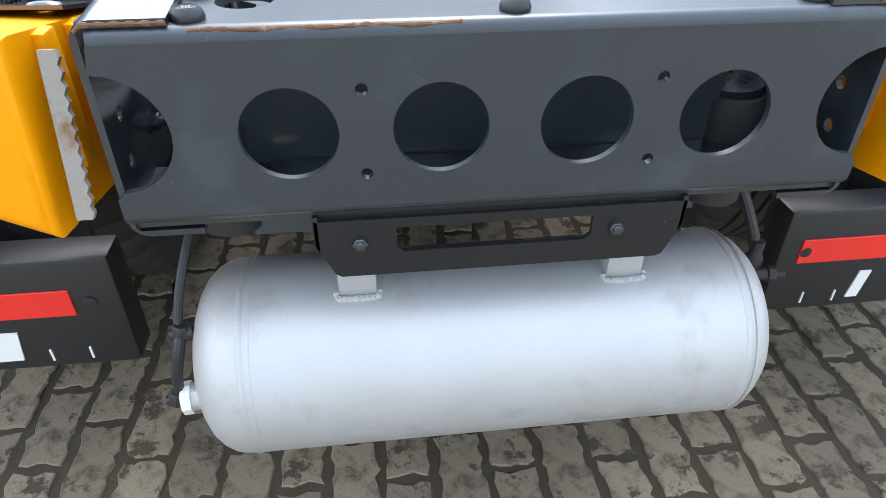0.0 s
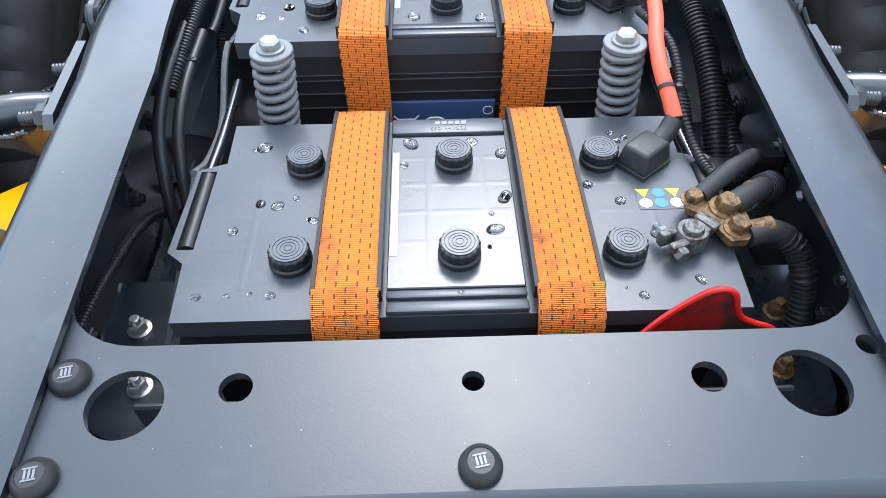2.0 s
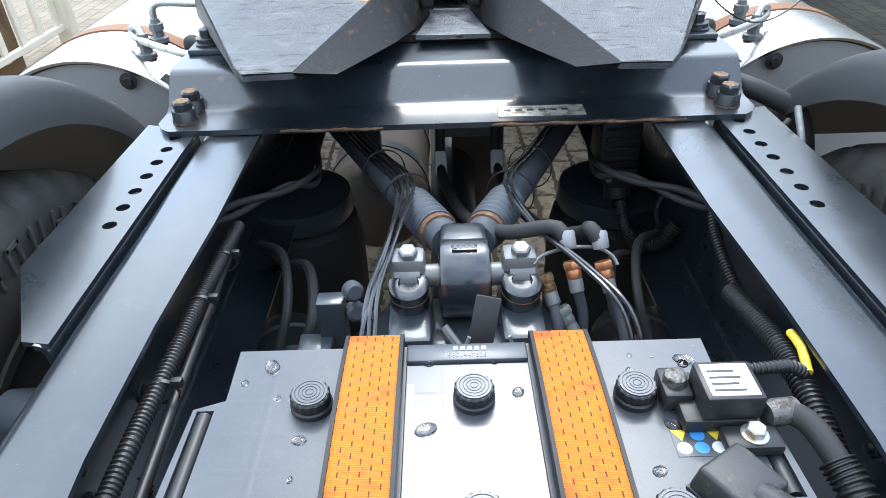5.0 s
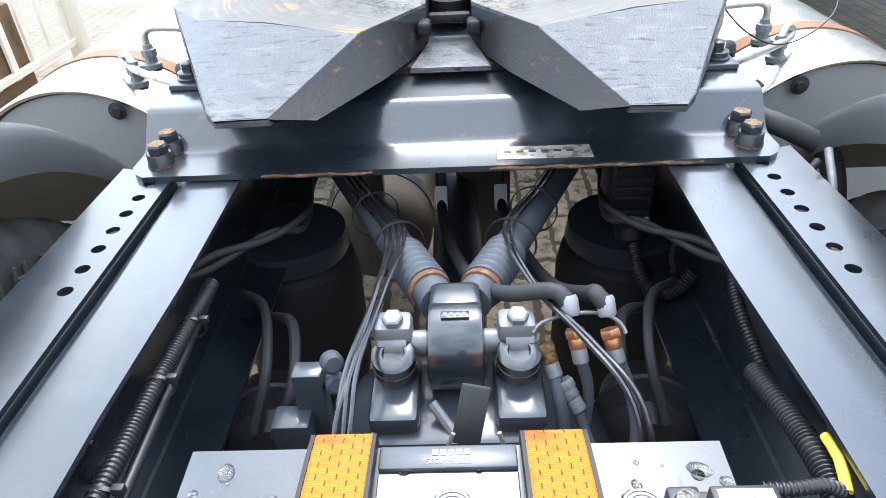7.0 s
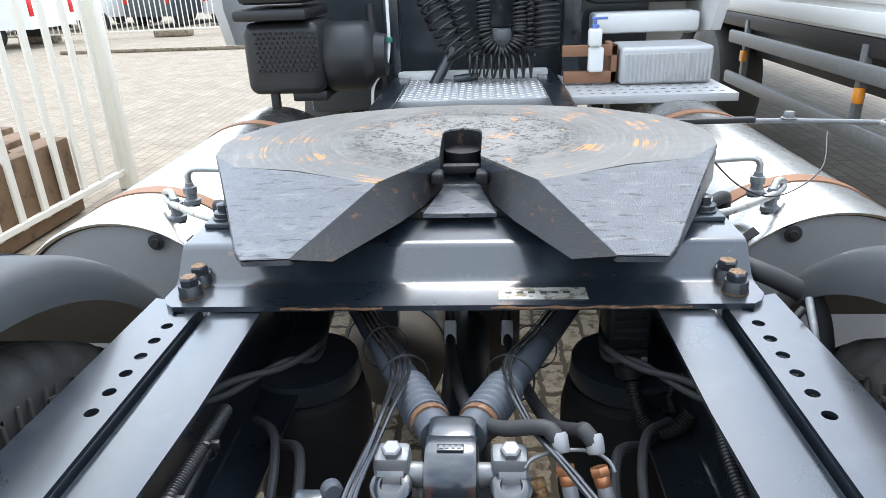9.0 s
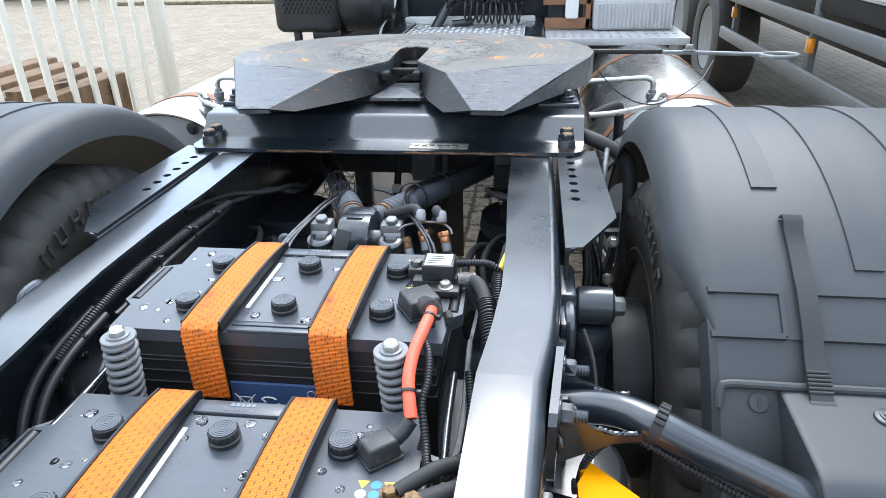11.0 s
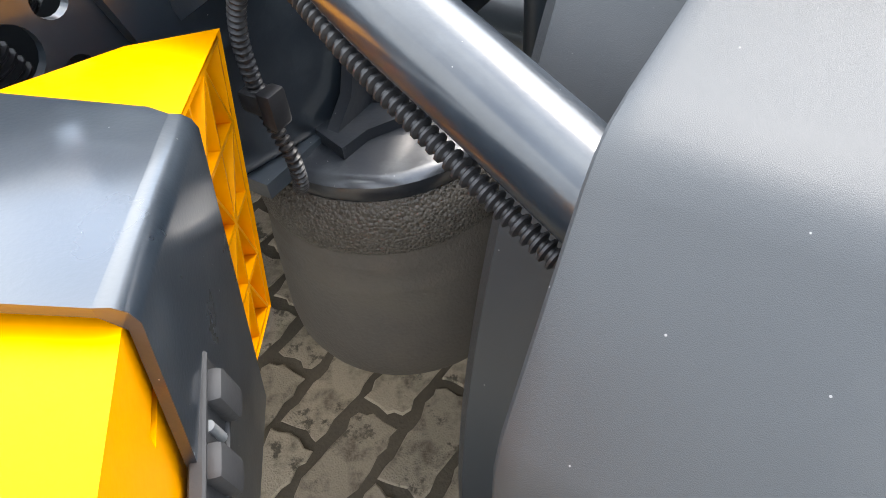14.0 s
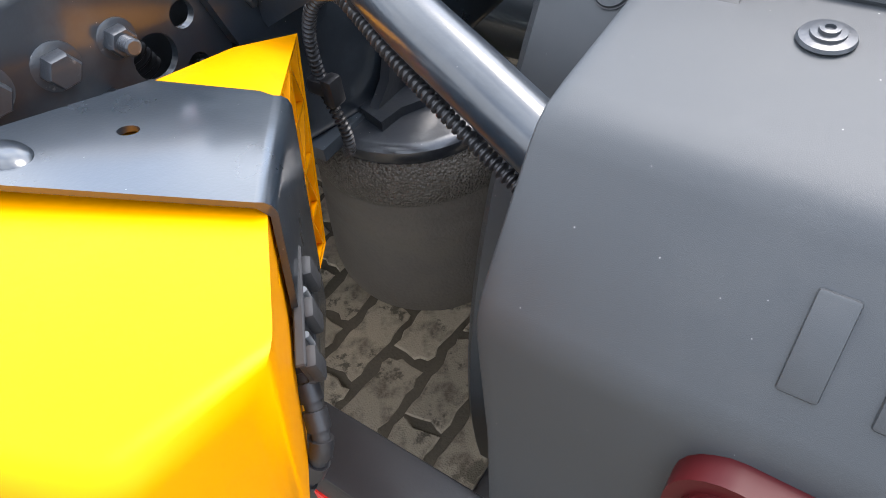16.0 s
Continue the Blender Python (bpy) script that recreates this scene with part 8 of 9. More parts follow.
        box(bm, -0.003, 0.001, -0.012, 0.012, -0.042, 0.040, 0.001, 1, m=bk)
        buckle = part("latch", bm, RUBBER, hold, "black rubber buckle")
        for y in (-0.0125, 0.0125):
            bm = bmn()
            box(bm, -0.004, 0.0025, y - 0.0016, y + 0.0016, -0.043, 0.040, 0.001, 1, m=bk)
            part("cheek", bm, RUBBER, buckle)
        for z in (-0.036, -0.004, 0.026):
            bm = bmn()
            box(bm, 0.0, 0.0085, -0.0125, 0.0125, z - 0.008, z + 0.007, 0.003, 2, m=bk)
            part("rung", bm, RUBBER, buckle)
        for z in (-0.02, 0.011):
            bm = bmn()
            lathe(bm, [(0, -0.007), (0.0024, -0.007), (0.0024, 0.007), (0, 0.007)], bk @ Matrix.Translation((0.001, 0, z)) @ Matrix.Rotation(radians(90), 4, "X"), 12)
            part("pin", bm, ZINC_G, buckle)
        cord = thing("safety_rope", (0.65, 0.2, 0.70), "black spiral-wrapped rope hanging from a wheel chock holder", "rope")
        way = spline([Vector(q) for q in [(0.64, 0.241, 0.796), (0.65, 0.232, 0.79), (0.662, 0.222, 0.776), (0.672, 0.211, 0.759), (0.668, 0.198, 0.736), (0.655, 0.185, 0.721), (0.62, 0.175, 0.684)]], 0.004)
        bm = bmn()
        tube(bm, way, 0.0058, 14, smooth=False)
        part("core", bm, RUBBER, cord)
        # turns of flat plastic wrap with narrow gaps
        for k in range(0, len(way) - 4, 4):
            bm = bmn()
            run = [Vector(q) for q in way[k:k + 4]]
            run[-1] = run[-2].lerp(run[-1], 0.7)
            tube(bm, run, 0.0078, 16, smooth=False)
            part("wrap_turn", bm, BLACK, cord)

# ---- fuel tanks ----
for s in (-1, 1):
    ft = thing("fuel_tank", (s * 0.93, 2.7, 0.3), "polished aluminium fuel tank with brown strap bands", "fuel tank", "fuel tanks")
    m0 = Matrix.Translation((s * 0.93, 0, 0.60)) @ Matrix.Rotation(radians(-90), 4, "X")
    bm = bmn()
    lathe(bm, [(0.318, 1.975), (0.318, 1.957), (0.325, 1.953), (0.33, 1.962), (0.33, 3.5), (0.3, 3.53), (0, 3.53)], m0, 72)
    part("shell", bm, ALU_P, ft)
    bm = bmn()
    lathe(bm, [(0, 1.99), (0.27, 1.985), (0.30, 1.976), (0.312, 1.968)], m0, 72)
    part("end_plate", bm, END_G, ft, "dull grey tank end")
    bm = bmn()
    lathe(bm, [(0.312, 1.968), (0.3178, 1.966), (0.3178, 1.975), (0.312, 1.975)], m0, 72, closed=True)
    part("seam", bm, BLACK, ft)
    for y in (2.22, 3.15):
        bm = bmn()
        lathe(bm, [(0.330, y - 0.028), (0.334, y - 0.028), (0.334, y + 0.028), (0.330, y + 0.028)], m0, 72, closed=True)
        part("strap_band", bm, BROWN, ft, "brown strap band")
    bm = bmn()
    lathe(bm, [(0.020, 0), (0.022, 0.004), (0.012, 0.006), (0.01, 0.012), (0, 0.012)], aim((s * 0.93 - s * 0.12, 1.958, 0.87), (0, -1, 0)), 24)
    part("end_stud", bm, BLACK, ft)
    for x, y, run in ((0.79, 2.06, [(0, 0, 0.055), (0.012, 0.012, 0.075), (0.034, 0.03, 0.070), (0.038, 0.03, 0.058), (0.02, 0.005, 0.05), (-0.06, -0.06, 0.045), (-0.15, -0.125, 0.045), (-0.23, -0.17, 0.05)]),
                      (0.80, 2.185, [(0, 0, 0.06), (0.0, 0.0, 0.085), (-0.015, 0.003, 0.10), (-0.05, 0.006, 0.10), (-0.12, 0.008, 0.095), (-0.22, 0.0, 0.09), (-0.30, -0.02, 0.085)])):
        bm = bmn()
        z0 = 0.60 + math.sqrt(max(0.0, 0.33 ** 2 - (x - 0.93) ** 2)) - 0.004
        lathe(bm, [(0.026, 0), (0.026, 0.012), (0.017, 0.015), (0.016, 0.03), (0.021, 0.032), (0.021, 0.05), (0.014, 0.052), (0.013, 0.062)], Matrix.Translation((s * x, y, z0)), 8)
        f_ = part("pipe_union", bm, ZINC_G, ft, "zinc pipe union")
        bm = bmn()
        tube(bm, [(s * (x + a), y + b_, z0 + c_) for a, b_, c_ in run], 0.0095, 12)
        part("pipe", bm, ZINC, f_, "pale bent pipe")
    bm = bmn()
    tube(bm, [(s * 0.685, 2.10, 0.80), (s * 0.68, 2.08, 0.91), (s * 0.665, 2.055, 0.935), (s * 0.63, 2.03, 0.93), (s * 0.58, 2.01, 0.91)], 0.017, 12)
    part("hose_elbow", bm, RUBBER, ft)
    bm = bmn()
    zz = 0.60 + math.sqrt(0.33 ** 2 - 0.21 ** 2)
    box(bm, -0.02, 0.02, -0.02, 0.02, 0, 0.001, m=Matrix.Translation((s * 0.72, 1.99, zz + 0.001)) @ Matrix.Rotation(s * -0.69, 4, "Y"))
    part("sticker", bm, BLACK, ft)

# ---- cab back ----
cab = thing("truck_cab", (0, 4.8, 0.5), "pale truck cab with a dark rear wall", "cab")
bm = bmn()
box(bm, -1.2, 1.2, 4.35, 6.2, 1.05, 2.9, 0.08)
part("shell", bm, CAB, cab)
bm = bmn()
box(bm, -0.95, 0.95, 4.25, 4.36, 0.75, 2.2, 0.02)
part("rear_wall", bm, PAINT_LIFT, cab)
for s, x0, x1 in ((-1, -1.36, -1.12), (1, 1.10, 1.34)):
    bm = bmn()
    o = [(3.95, 1.17), (4.55, 1.10), (4.55, 2.85), (3.95, 2.85), (3.85, 1.35)]
    flat(bm, o, (), 0.05, Matrix(((0, 0, 1, s * 1.24), (1, 0, 0, 0), (0, 1, 0, 0), (0, 0, 0, 1))))
    part("side_deflector", bm, CAB, cab)
bm = bmn()
box(bm, -0.24, 0.30, 4.10, 4.25, 1.20, 1.75, 0.02)
part("hose_panel", bm, PAINT, cab)
bm = bmn()
box(bm, -0.47, -0.38, 4.0, 4.1, 0.8, 1.9, 0.015)
part("cab_mount", bm, PAINT, cab)
bm = bmn()
box(bm, 0.46, 0.56, 4.0, 4.1, 0.8, 1.9, 0.015)
part("cab_mount", bm, PAINT, cab)
bm = bmn()
lathe(bm, [(0.03, 0.92), (0.04, 0.95), (0.04, 1.18), (0.03, 1.22), (0.02, 1.35)], Matrix.Translation((-0.52, 3.95, 0)), 20)
part("cab_damper", bm, BLACK, cab)
bm = bmn()
tube(bm, [(-0.50, 3.70, 0.88), (-0.49, 3.72, 0.98), (-0.42, 3.78, 1.10), (-0.41, 3.8, 1.35), (-0.42, 3.82, 1.6)], 0.008, 10)
solo("white_pipe", bm, WHITE, "thin white pipe up the cab back", "pipe")
bm = bmn()
box(bm, -0.43, -0.395, 3.775, 3.81, 1.175, 1.20, 0.003)
solo("pipe_clip", bm, GREEN, "small teal clip on a white pipe", "clip")

filt = thing("air_filter", (-0.85, 3.8, 0.95), "black moulded air filter drum with a louvred box", "air filter")
bm = bmn()
box(bm, -1.07, -0.70, 3.55, 3.95, 0.97, 1.30, 0.05, 4)
part("louvre_box", bm, BLACK, filt)
bm = bmn()
for i in range(12):
    for j in range(9):
        x, z = -1.01 + 0.025 * i + 0.012 * (j % 2), 1.08 + 0.021 * j
        box(bm, x, x + 0.014, 3.538, 3.552, z, z + 0.011, 0.002, 1)
tagged(part("louvres", bm, BLACK, filt), kind="stuff")
bm = bmn()
lathe(bm, [(0.12, 0), (0.16, 0.01), (0.165, 0.03), (0.165, 0.20), (0.155, 0.22), (0.11, 0.25), (0.10, 0.30)], aim((-0.72, 3.75, 1.12), (1, 0, 0)), 40)
part("drum", bm, BLACK, filt)
bm = bmn()
box(bm, -1.08, -0.74, 3.5, 3.98, 1.31, 1.36, 0.015)
box(bm, -1.06, -0.74, 3.52, 3.98, 1.38, 1.60, 0.03)
part("intake", bm, BLACK, filt)
bm = bmn()
box(bm, -0.98, -0.94, 3.6, 3.64, 0.90, 0.98, 0.006)
box(bm, -0.87, -0.70, 3.6, 3.9, 0.93, 0.98, 0.01)
part("bracket", bm, BLACK, filt)


def coil(name, axis_pts, R_, r, turns, label, material=None):
    line = spline(axis_pts, 0.01)
    nn = turns * 16
    pts = []
    for i in range(nn + 1):
        t = i / nn * (len(line) - 1)
        k = min(int(t), len(line) - 2)
        c = line[k].lerp(line[k + 1], t - k)
        d = (line[k + 1] - line[k]).normalized()
        u = d.cross(Vector((0, 1, 0)))
        u = u.normalized() if u.length > 1e-3 else Vector((1, 0, 0))
        v = d.cross(u).normalized()
        a = 2 * math.pi * turns * i / nn
        pts.append(c + R_ * (math.cos(a) * u + math.sin(a) * v))
    bm = bmn()
    tube(bm, pts, r, 8, smooth=False)
    return solo(name, bm, material or BLACK, label, "coiled hose", group="coiled hoses")


coil("coiled_hose", [(0.06, 3.95, 1.45), (0.06, 3.92, 1.2), (0.09, 3.9, 1.12), (0.15, 3.9, 1.09), (0.21, 3.9, 1.12), (0.24, 3.92, 1.2), (0.24, 3.95, 1.45)], 0.034, 0.0075, 40, "black coiled cable hanging in a loop on the cab back")
coil("coiled_hose", [(-0.24, 3.95, 1.42), (-0.16, 3.9, 1.25), (-0.06, 3.87, 1.08)], 0.062, 0.007, 9, "black loosely coiled air hose on the cab back")
coil("coiled_hose", [(-0.10, 3.95, 1.38), (-0.04, 3.92, 1.2), (0.02, 3.9, 1.06)], 0.04, 0.007, 9, "black coiled air hose on the cab back")
coil("coiled_hose", [(-0.02, 3.85, 1.05), (0.12, 3.84, 1.035), (0.31, 3.84, 1.035)], 0.055, 0.006, 9, "black coiled hose sagging over the step")
coil("coiled_hose", [(0.37, 3.95, 1.42), (0.37, 3.92, 1.25), (0.37, 3.9, 1.11)], 0.062, 0.007, 12, "black coiled air hose hanging straight")
coil("coiled_hose", [(0.29, 3.96, 1.40), (0.29, 3.93, 1.22), (0.29, 3.92, 1.12)], 0.03, 0.0065, 12, "black coiled hose beside the cab mount")
bm = bmn()
box(bm, 0.132, 0.168, 3.992, 3.997, 1.15, 1.17)
box(bm, 0.10, 0.20, 4.0, 4.11, 1.12, 1.2, 0.01)
solo("hose_bracket", bm, ZINC_G, "small grey hose bracket on the cab back", "bracket")
bm = bmn()
tube(bm, [(-0.22, 3.9, 0.92), (-0.17, 3.92, 1.0), (-0.10, 3.95, 1.12)], 0.03, 14)
tube(bm, [(-0.10, 3.9, 0.97), (0.02, 3.92, 0.98)], 0.02, 12)
solo("coolant_pipe", bm, PAINT, "dark grey pipe behind coiled hoses", "pipe")

for x0, x1, fr, mm, lab in ((-0.42, 0.43, 1, ALU, "pale aluminium tread plate step behind the cab"), (0.445, 1.17, 2, ALU, "perforated aluminium step behind the cab")):
    step = thing("tread_plate", ((x0 + x1) / 2, 3.7, 0.93), lab, "step", "tread plates")
    bm = bmn()
    hs = []
    if fr == 2:
        for i in range(14):
            for j in range(7):
                hs.append(circle(x0 + 0.05 + 0.048 * i, 3.47 + 0.082 * j + 0.0, 0.013, 8))
    flat(bm, [(x0, 3.41), (x1, 3.41), (x1, 4.05), (x0, 4.05)], hs, 0.004, Matrix.Translation((0, 0, 0.955)))
    box(bm, x0, x1, 3.40, 3.41, 0.92, 0.956, 0.002)
    pl = part("plate", bm, mm, step)
    if fr == 1:
        bm = bmn()
        for i in range(24):
            for j in range(10):
                lathe(bm, [(0.008, 0.955), (0.005, 0.958), (0, 0.9585)], Matrix.Translation((x0 + 0.02 + 0.035 * i, 3.44 + 0.058 * j + 0.02 * (i % 2), 0)) @ Matrix.Diagonal((1.6, 0.7, 1, 1)), 8)
        tagged(part("tread_relief", bm, ALU_P, pl), kind="stuff")
        bm = bmn()
        box(bm, x0 + 0.02, x1 - 0.04, 3.98, 4.04, 0.955, 1.0, 0.01)
        part("rear_rail", bm, WHITE, step)
ribs_ = thing("ribbed_box", (0.9, 3.72, 0.955), "pale ribbed aluminium box on the step", "box")
bm = bmn()
box(bm, 0.70, 1.13, 3.66, 3.95, 0.957, 1.13, 0.02, 3)
bx = part("body", bm, ALU, ribs_)
for k in range(20):
    bm = bmn()
    box(bm, 0.72 + 0.0205 * k, 0.731 + 0.0205 * k, 3.654, 3.662, 0.97, 1.10, 0.002, 1)
    part("rib", bm, ALU, bx)
bm = bmn()
box(bm, 0.43, 0.69, 3.70, 3.74, 1.09, 1.14, 0.004)
box(bm, 0.44, 0.69, 3.70, 3.74, 0.965, 1.02, 0.004)
box(bm, 0.66, 0.69, 3.70, 3.90, 0.965, 1.14, 0.004)
solo("rusty_bracket", bm, BROWN, "rusty brown bracket beside a ribbed box", "bracket")
bottle = thing("soap_bottle", (0.585, 3.72, 1.02), "white plastic bottle with a blue pump top", "bottle")
bm = bmn()
box(bm, 0.55, 0.62, 3.66, 3.71, 1.02, 1.135, 0.012, 3)
box(bm, 0.545, 0.605, 3.64, 3.70, 1.14, 1.22, 0.012, 3)
part("container", bm, WHITE, bottle)
bm = bmn()
lathe(bm, [(0.018, 1.22), (0.018, 1.235), (0.007, 1.238), (0.007, 1.26)], Matrix.Translation((0.575, 3.67, 0)), 14)
box(bm, 0.555, 0.63, 3.663, 3.677, 1.258, 1.27, 0.003)
part("pump", bm, BLUEP, bottle)
bm = bmn()
box(bm, 0.62, 1.15, 4.0, 4.2, 1.16, 1.26, 0.02)
solo("storage_lid", bm, CAB, "pale grey lid behind the cab step", "lid")
bm = bmn()
box(bm, 0.6, 1.2, 4.1, 4.3, 1.30, 1.6, 0.04)
solo("intake_box", bm, BLACK, "black plastic box on the cab back", "box")

# front wheels under the cab, far ahead
for s in (-1, 1):
    bm = bmn()
    lathe(bm, [(0.29, 0.02), (0.33, 0.0), (0.42, 0.0), (0.48, 0.02), (0.5, 0.06), (0.5, 0.26), (0.48, 0.3), (0.33, 0.31), (0.29, 0.29)], aim((s * 0.88, 5.4, 0.5), (s, 0, 0)), 48, closed=True)
    fty = part("tyre", bm, TYRE, cab)
    bm = bmn()
    lathe(bm, [(0.0, 0.12), (0.2, 0.14), (0.29, 0.22), (0.30, 0.28)], aim((s * 0.88, 5.4, 0.5), (s, 0, 0)), 32)
    part("rim", bm, ZINC_G, fty)

# ---- neighbouring trailer ----
trl = thing("trailer", (3.2, 6.0, 0), "white slatted trailer with aluminium side guards", "trailer")
bm = bmn()
box(bm, 1.93, 4.4, 1.0, 13.5, 1.12, 2.4, 0.02)
bodyt = part("body", bm, WHITE, trl)
for k in range(9):
    bm = bmn()
    box(bm, 1.915, 1.935, 1.0, 13.5, 1.14 + 0.13 * k, 1.235 + 0.13 * k, 0.008)
    part("side_slat", bm, WHITE, bodyt)
bm = bmn()
box(bm, 1.95, 4.35, 1.0, 13.5, 1.02, 1.118, 0.01)
under = part("underframe", bm, BLACK, trl)
for x in (2.25, 3.9):
    bm = bmn()
    box(bm, x, x + 0.15, 1.0, 13.5, 0.75, 1.03, 0.01)
    part("beam", bm, BLACK, under)
for z in (0.955, 0.66):
    bm = bmn()
    box(bm, 1.90, 1.94, 1.2, 5.75, z - 0.045, z + 0.045, 0.015)
    part("side_guard", bm, ZINC_G, trl, "dull aluminium side guard bar")
for y in (2.2, 3.9, 5.5):
    bm = bmn()
    box(bm, 1.94, 1.98, y, y + 0.05, 0.6, 1.08, 0.004)
    pst = part("guard_post", bm, ZINC_G, trl)
    bm = bmn()
    box(bm, 1.905, 1.94, y - 0.07, y - 0.01, 0.80, 0.88, 0.008)
    part("marker_lamp", bm, AMBER, pst, "amber side marker lamp")
for y in (6.5, 7.8, 9.1):
    bm = bmn()
    lathe(bm, [(0.29, 0.02), (0.33, 0.0), (0.42, 0.0), (0.48, 0.02), (0.5, 0.06), (0.5, 0.32), (0.48, 0.36), (0.29, 0.36)], aim((1.95, y, 0.5), (1, 0, 0)), 48, closed=True)
    tyt = part("tyre", bm, TYRE, trl)
    bm = bmn()
    lathe(bm, [(0, 0.08), (0.15, 0.08), (0.28, 0.03), (0.29, 0.2)], aim((1.95, y, 0.5), (1, 0, 0)), 32)
    part("rim", bm, ZINC_G, tyt)

# ---- fence beside the truck ----
def fence(x0, y0, x1, y1, h, pitch, label, name="palisade_fence", z0=0.12, bw=0.03, posts=True):
    f = thing(name, (x0, y0, 0), label, "fence", "yard fences")
    d = Vector((x1 - x0, y1 - y0, 0))
    ln_ = d.length
    d.normalize()
    rot = Matrix.Rotation(math.atan2(d.y, d.x), 4, "Z")
    me0 = None
    for i in range(int(ln_ / pitch)):
        m = Matrix.Translation((x0, y0, 0)) @ rot @ Matrix.Translation((pitch * (i + 0.5), 0, 0))
        if me0 is None:
            bm = bmn()
            box(bm, -bw / 2, bw / 2, -0.012, 0.012, z0, h, 0.003, 1)
            bmesh.ops.recalc_face_normals(bm, faces=bm.faces)
            me0 = bpy.data.meshes.new("bar")
            bm.to_mesh(me0)
            bm.free()
            me0.materials.append(CREAM)
        o = new("bar", me0)
        o.parent = f
        o.matrix_basis = Matrix.Translation((-x0, -y0, 0)) @ m
    for z in (z0 + 0.03, h - 0.03):
        bm = bmn()
        box(bm, 0, ln_, -0.02, 0.02, z - 0.022, z + 0.022, 0.004, 1, m=Matrix.Translation((x0, y0, 0)) @ rot)
        part("rail", bm, CREAM, f)
    for q in (0.0, ln_):
        bm = bmn()
        box(bm, q - 0.055, q + 0.055, -0.055, 0.055, -0.01, h + 0.05, 0.008, 2, m=Matrix.Translation((x0, y0, 0)) @ rot)
        part("post", bm, CREAM, f)
    return f


fence(-2.75, 5.30, -2.86, 2.3, 1.95, 0.22, "cream painted steel bar fence panel beside the truck", z0=0.10, bw=0.055)
fence(-16.0, 18.2, -6.0, 20.5, 1.6, 0.14, "cream painted steel bar fence across the yard", z0=0.12)
for x, y in ((-12.0, 18.9), (-8.6, 19.7), (-6.6, 20.1)):
    bm = bmn()
    box(bm, x - 0.5, x + 0.5, y - 0.35, y + 0.05, 0, 0.16, 0.02)
    solo("fence_foot", bm, PAVER, "grey concrete block foot of a fence", "concrete foot", group="fence feet")
bm = bmn()
box(bm, -9.5, -4.5, 15.5, 15.62, -0.01, 0.06, 0.01, m=Matrix.Translation((0, 0, 0)))
solo("kerb", bm, PAVER, "low pale concrete kerb in the yard", "kerb", kind="structure")
# timber behind the near fence
tim = thing("timber_stack", (-3.3, 4.6, 0), "weathered brown timber baulks behind a fence", "timber")
for k in range(4):
    bm = bmn()
    box(bm, -3.65 + 0.22 * k, -3.46 + 0.22 * k, 3.6, 4.9 - 0.05 * k, 0.0, 0.62 - 0.03 * k, 0.015)
    part("baulk", bm, WOOD, tim)
bm = bmn()
o = [(0, 0), (1.0, 0), (0.9, 0.35), (0.6, 0.55), (0, 0.6)]
flat(bm, o, (), 0.08, Matrix.Translation((-2.92, 3.7, 0)) @ Matrix(((0, 0, 1, 0), (1, 0, 0, 0), (0, 1, 0, 0), (0, 0, 0, 1))))
part("board", bm, WOOD, tim)


def car(x, y, rz, paint, label, van=False):
    c = thing("delivery_van" if van else "parked_car", (x, y, 0), label, "van" if van else "car", "parked vehicles")
    L_, W_ = (5.2, 1.95) if van else (4.3, 1.75)
    H_ = 2.3 if van else 1.45
    m = Matrix.Translation((x, y, 0)) @ Matrix.Rotation(rz, 4, "Z")
    if van:
        prof_ = [(-L_ / 2, 0.45), (-L_ / 2, H_ - 0.1), (-L_ / 2 + 0.15, H_), (1.2, H_), (1.9, 1.3), (2.55, 1.05), (2.6, 0.45)]
    else:
        prof_ = [(-L_ / 2, 0.35), (-L_ / 2, 0.9), (-1.8, 1.0), (-1.3, H_), (0.3, H_), (1.0, 0.98), (1.9, 0.85), (2.15, 0.7), (2.15, 0.35)]
    bm = bmn()
    sweep(bm, [[(px, w, pz) for px, pz in prof_] for w in (-W_ / 2, -W_ / 2 + 0.05, W_ / 2 - 0.05, W_ / 2)])
    bmesh.ops.transform(bm, matrix=m, verts=bm.verts)
    bd = part("body", bm, paint, c)
    for sd in (-1, 1):
        bm = bmn()
        if van:
            box(bm, 0.8, 1.7, sd * W_ / 2 - 0.01, sd * W_ / 2 + 0.01, 1.3, 1.95, 0.004, m=m)
        else:
            box(bm, -1.25, 0.35, sd * W_ / 2 - 0.01, sd * W_ / 2 + 0.01, 1.0, 1.36, 0.004, m=m)
        part("side_window", bm, DARKGLASS, bd)
        for px in (-1.45, 1.45):
            bm = bmn()
            lathe(bm, [(0, 0), (0.2, 0.01), (0.32, 0.02), (0.33, 0.05), (0.33, 0.2), (0, 0.2)], m @ aim((px, sd * (W_ / 2 + 0.01), 0.33), (0, -sd, 0)), 28)
            part("wheel", bm, RUBBER, c)
        bm = bmn()
        box(bm, -L_ / 2 - 0.015, -L_ / 2 + 0.02, sd * (W_ / 2 - 0.2), sd * (W_ / 2 - 0.02), 0.75, 1.25 if van else 0.95, 0.01, m=m)
        part("tail_light", bm, RED, bd)
    return c


car(-13.6, 18.0, radians(180), WHITE, "white delivery van parked in the yard", True)
for k in range(6):
    car(-15.5 + 2.5 * k, 24 + 0.5 * k, radians(80), (CARPAINT, WHITE, PAINT_LIFT, CARPAINT, WHITE, PAINT_LIFT)[k], "parked car behind the yard fence")
bm = bmn()
box(bm, -40, 40, 48, 52, 0, 6.5, 0.1)
solo("backdrop", bm, WHITE, "pale sheds far behind the yard", "building", kind="structure")

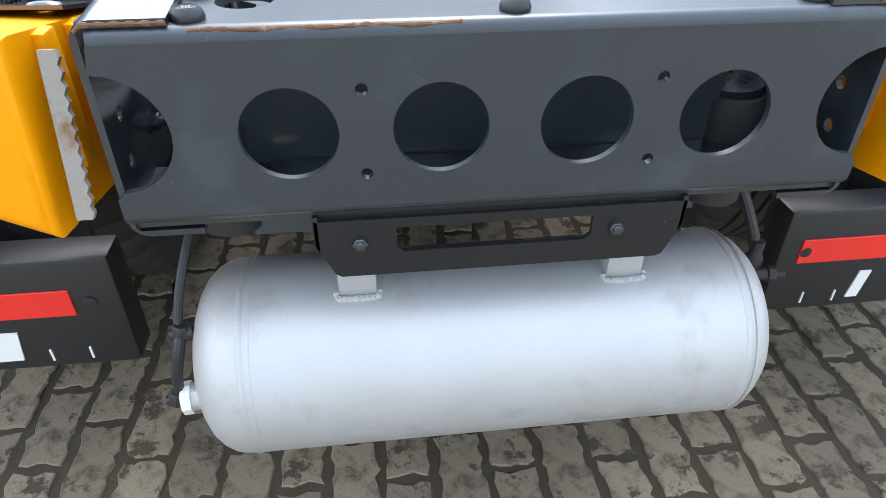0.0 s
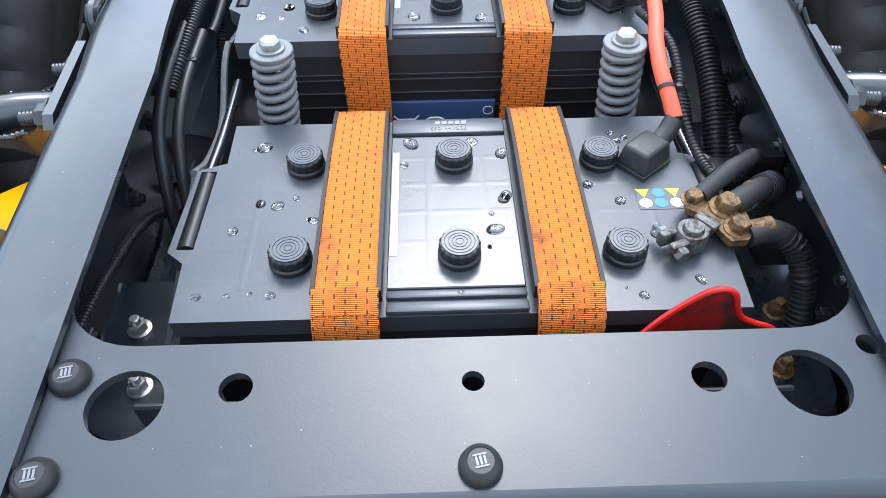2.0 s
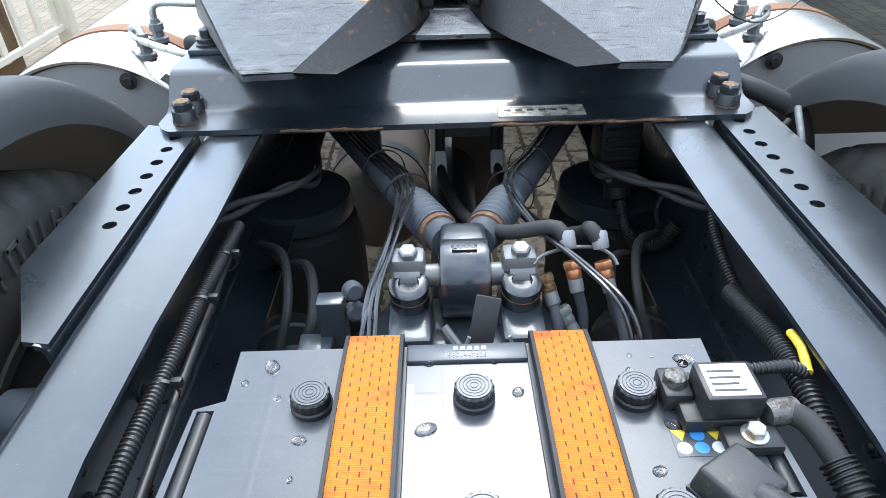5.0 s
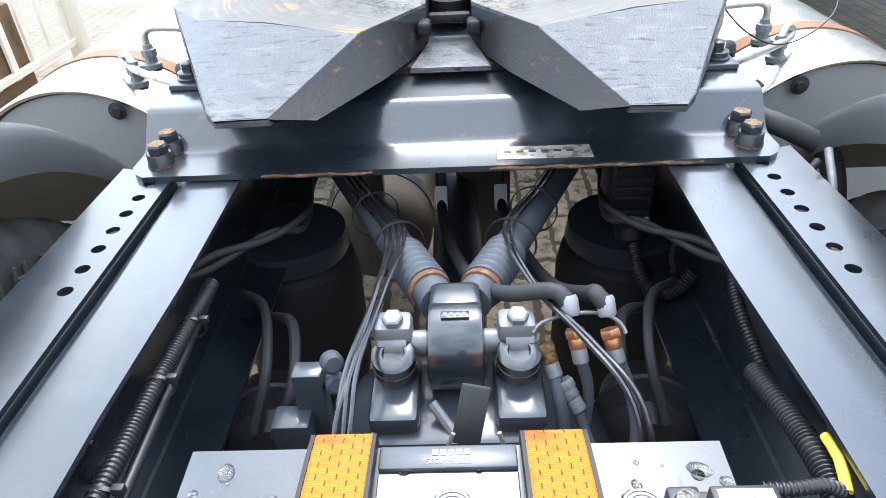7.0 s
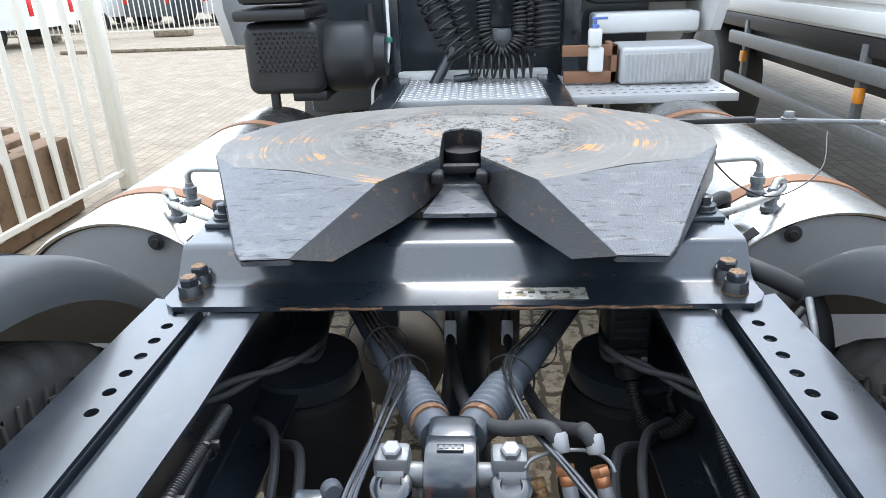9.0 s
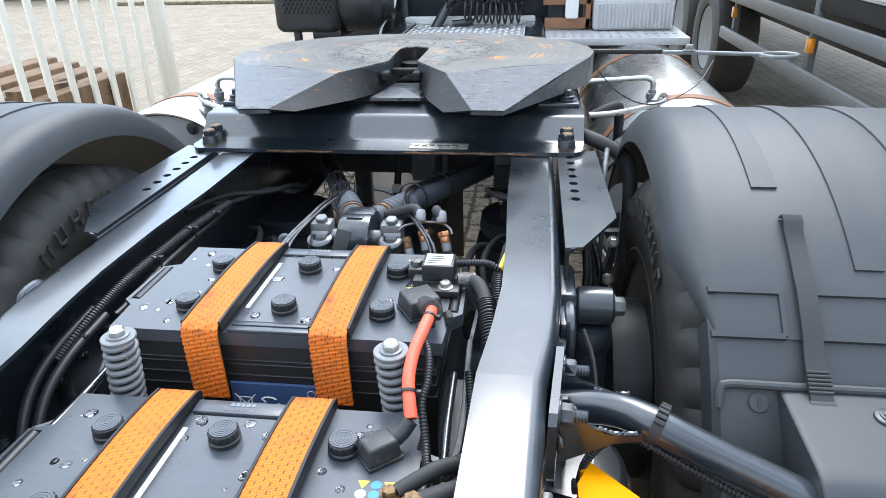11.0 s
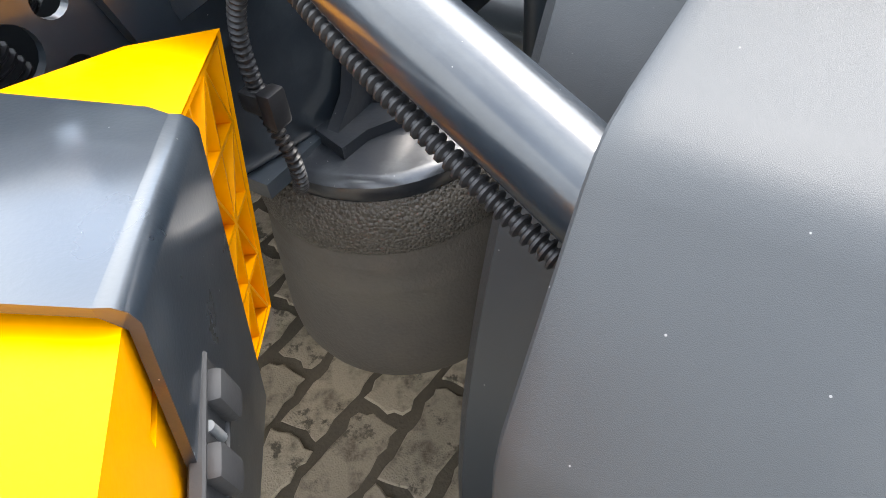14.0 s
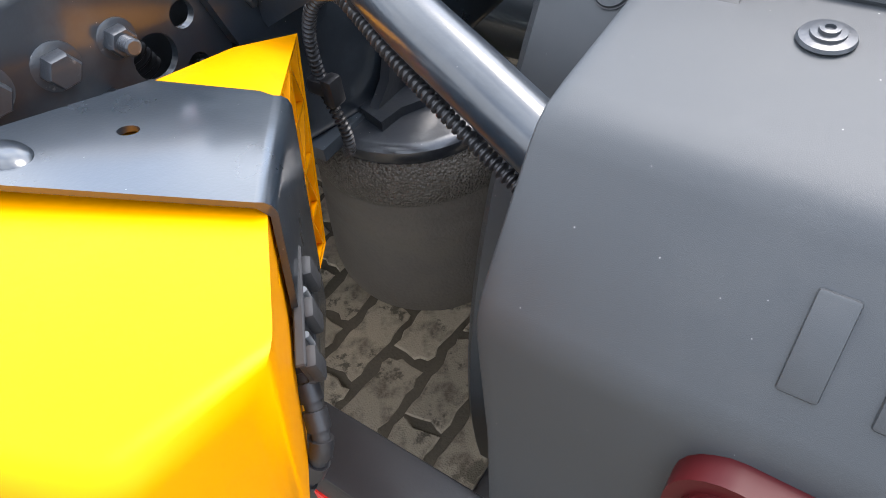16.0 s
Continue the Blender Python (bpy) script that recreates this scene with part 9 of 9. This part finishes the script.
# ---- paving blocks near the camera ----
PX, PY, GAP = 0.105, 0.21, 0.019
shapes = []
rngp = random.Random(11)
for v in range(6):
    bm = bmn()
    w, l = PX - GAP, PY - GAP
    n_ = 7
    ring0, ring1, ring2 = [], [], []
    per = [(-w / 2 + w * i / 5, -l / 2) for i in range(5)] + [(w / 2, -l / 2 + l * i / 9) for i in range(9)] + [(w / 2 - w * i / 5, l / 2) for i in range(5)] + [(-w / 2, l / 2 - l * i / 9) for i in range(9)]
    for x, y in per:
        j = rngp.uniform(-0.0062, 0.0062) + 0.0016 * math.sin(2 * math.pi * y / l) * (1 if v % 2 else 0.6)
        k = rngp.uniform(-0.0065, 0.0065)
        ring0.append(bm.verts.new((x + j, y + k, -0.016)))
        ring1.append(bm.verts.new((x + j, y + k, -0.0035)))
        ring2.append(bm.verts.new(((x + j) * 0.94, (y + k) * 0.968, rngp.uniform(-0.0015, 0.0))))
    for a, b in ((ring0, ring1), (ring1, ring2)):
        for i in range(len(a)):
            jn = (i + 1) % len(a)
            bm.faces.new((a[i], a[jn], b[jn], b[i]))
    bm.faces.new(ring2)
    bmesh.ops.recalc_face_normals(bm, faces=bm.faces)
    me = bpy.data.meshes.new("paving_block")
    bm.to_mesh(me)
    bm.free()
    me.materials.append(PAVER)
    shapes.append(me)
verts, faces = [], []
for i in range(-25, 26):
    for j in range(-6, 20):
        x, y = i * PX, j * PY + (PY / 2 if i % 2 else 0)
        if not (-1.2 < y < 4.0):
            continue
        a, z = rngp.uniform(-0.02, 0.02), rngp.uniform(-0.003, 0.002)
        me = shapes[rngp.randrange(6)]
        m = Matrix.Translation((x, y, z)) @ Matrix.Rotation(a + (math.pi if rngp.random() < 0.5 else 0), 4, "Z")
        if abs(x) < 1.25 and -0.1 < y < 1.05:
            o = new("paving_block", me)
            o.parent = ground
            o.matrix_basis = m
        else:
            n0 = len(verts)
            verts += [tuple(m @ v.co) for v in me.vertices]
            faces += [tuple(n0 + q for q in p.vertices) for p in me.polygons]
me = bpy.data.meshes.new("paving_rest")
me.from_pydata(verts, [], faces)
me.materials.append(PAVER)
rest = new("paving_blocks", me)
rest.parent = ground
tagged(rest, kind="stuff")
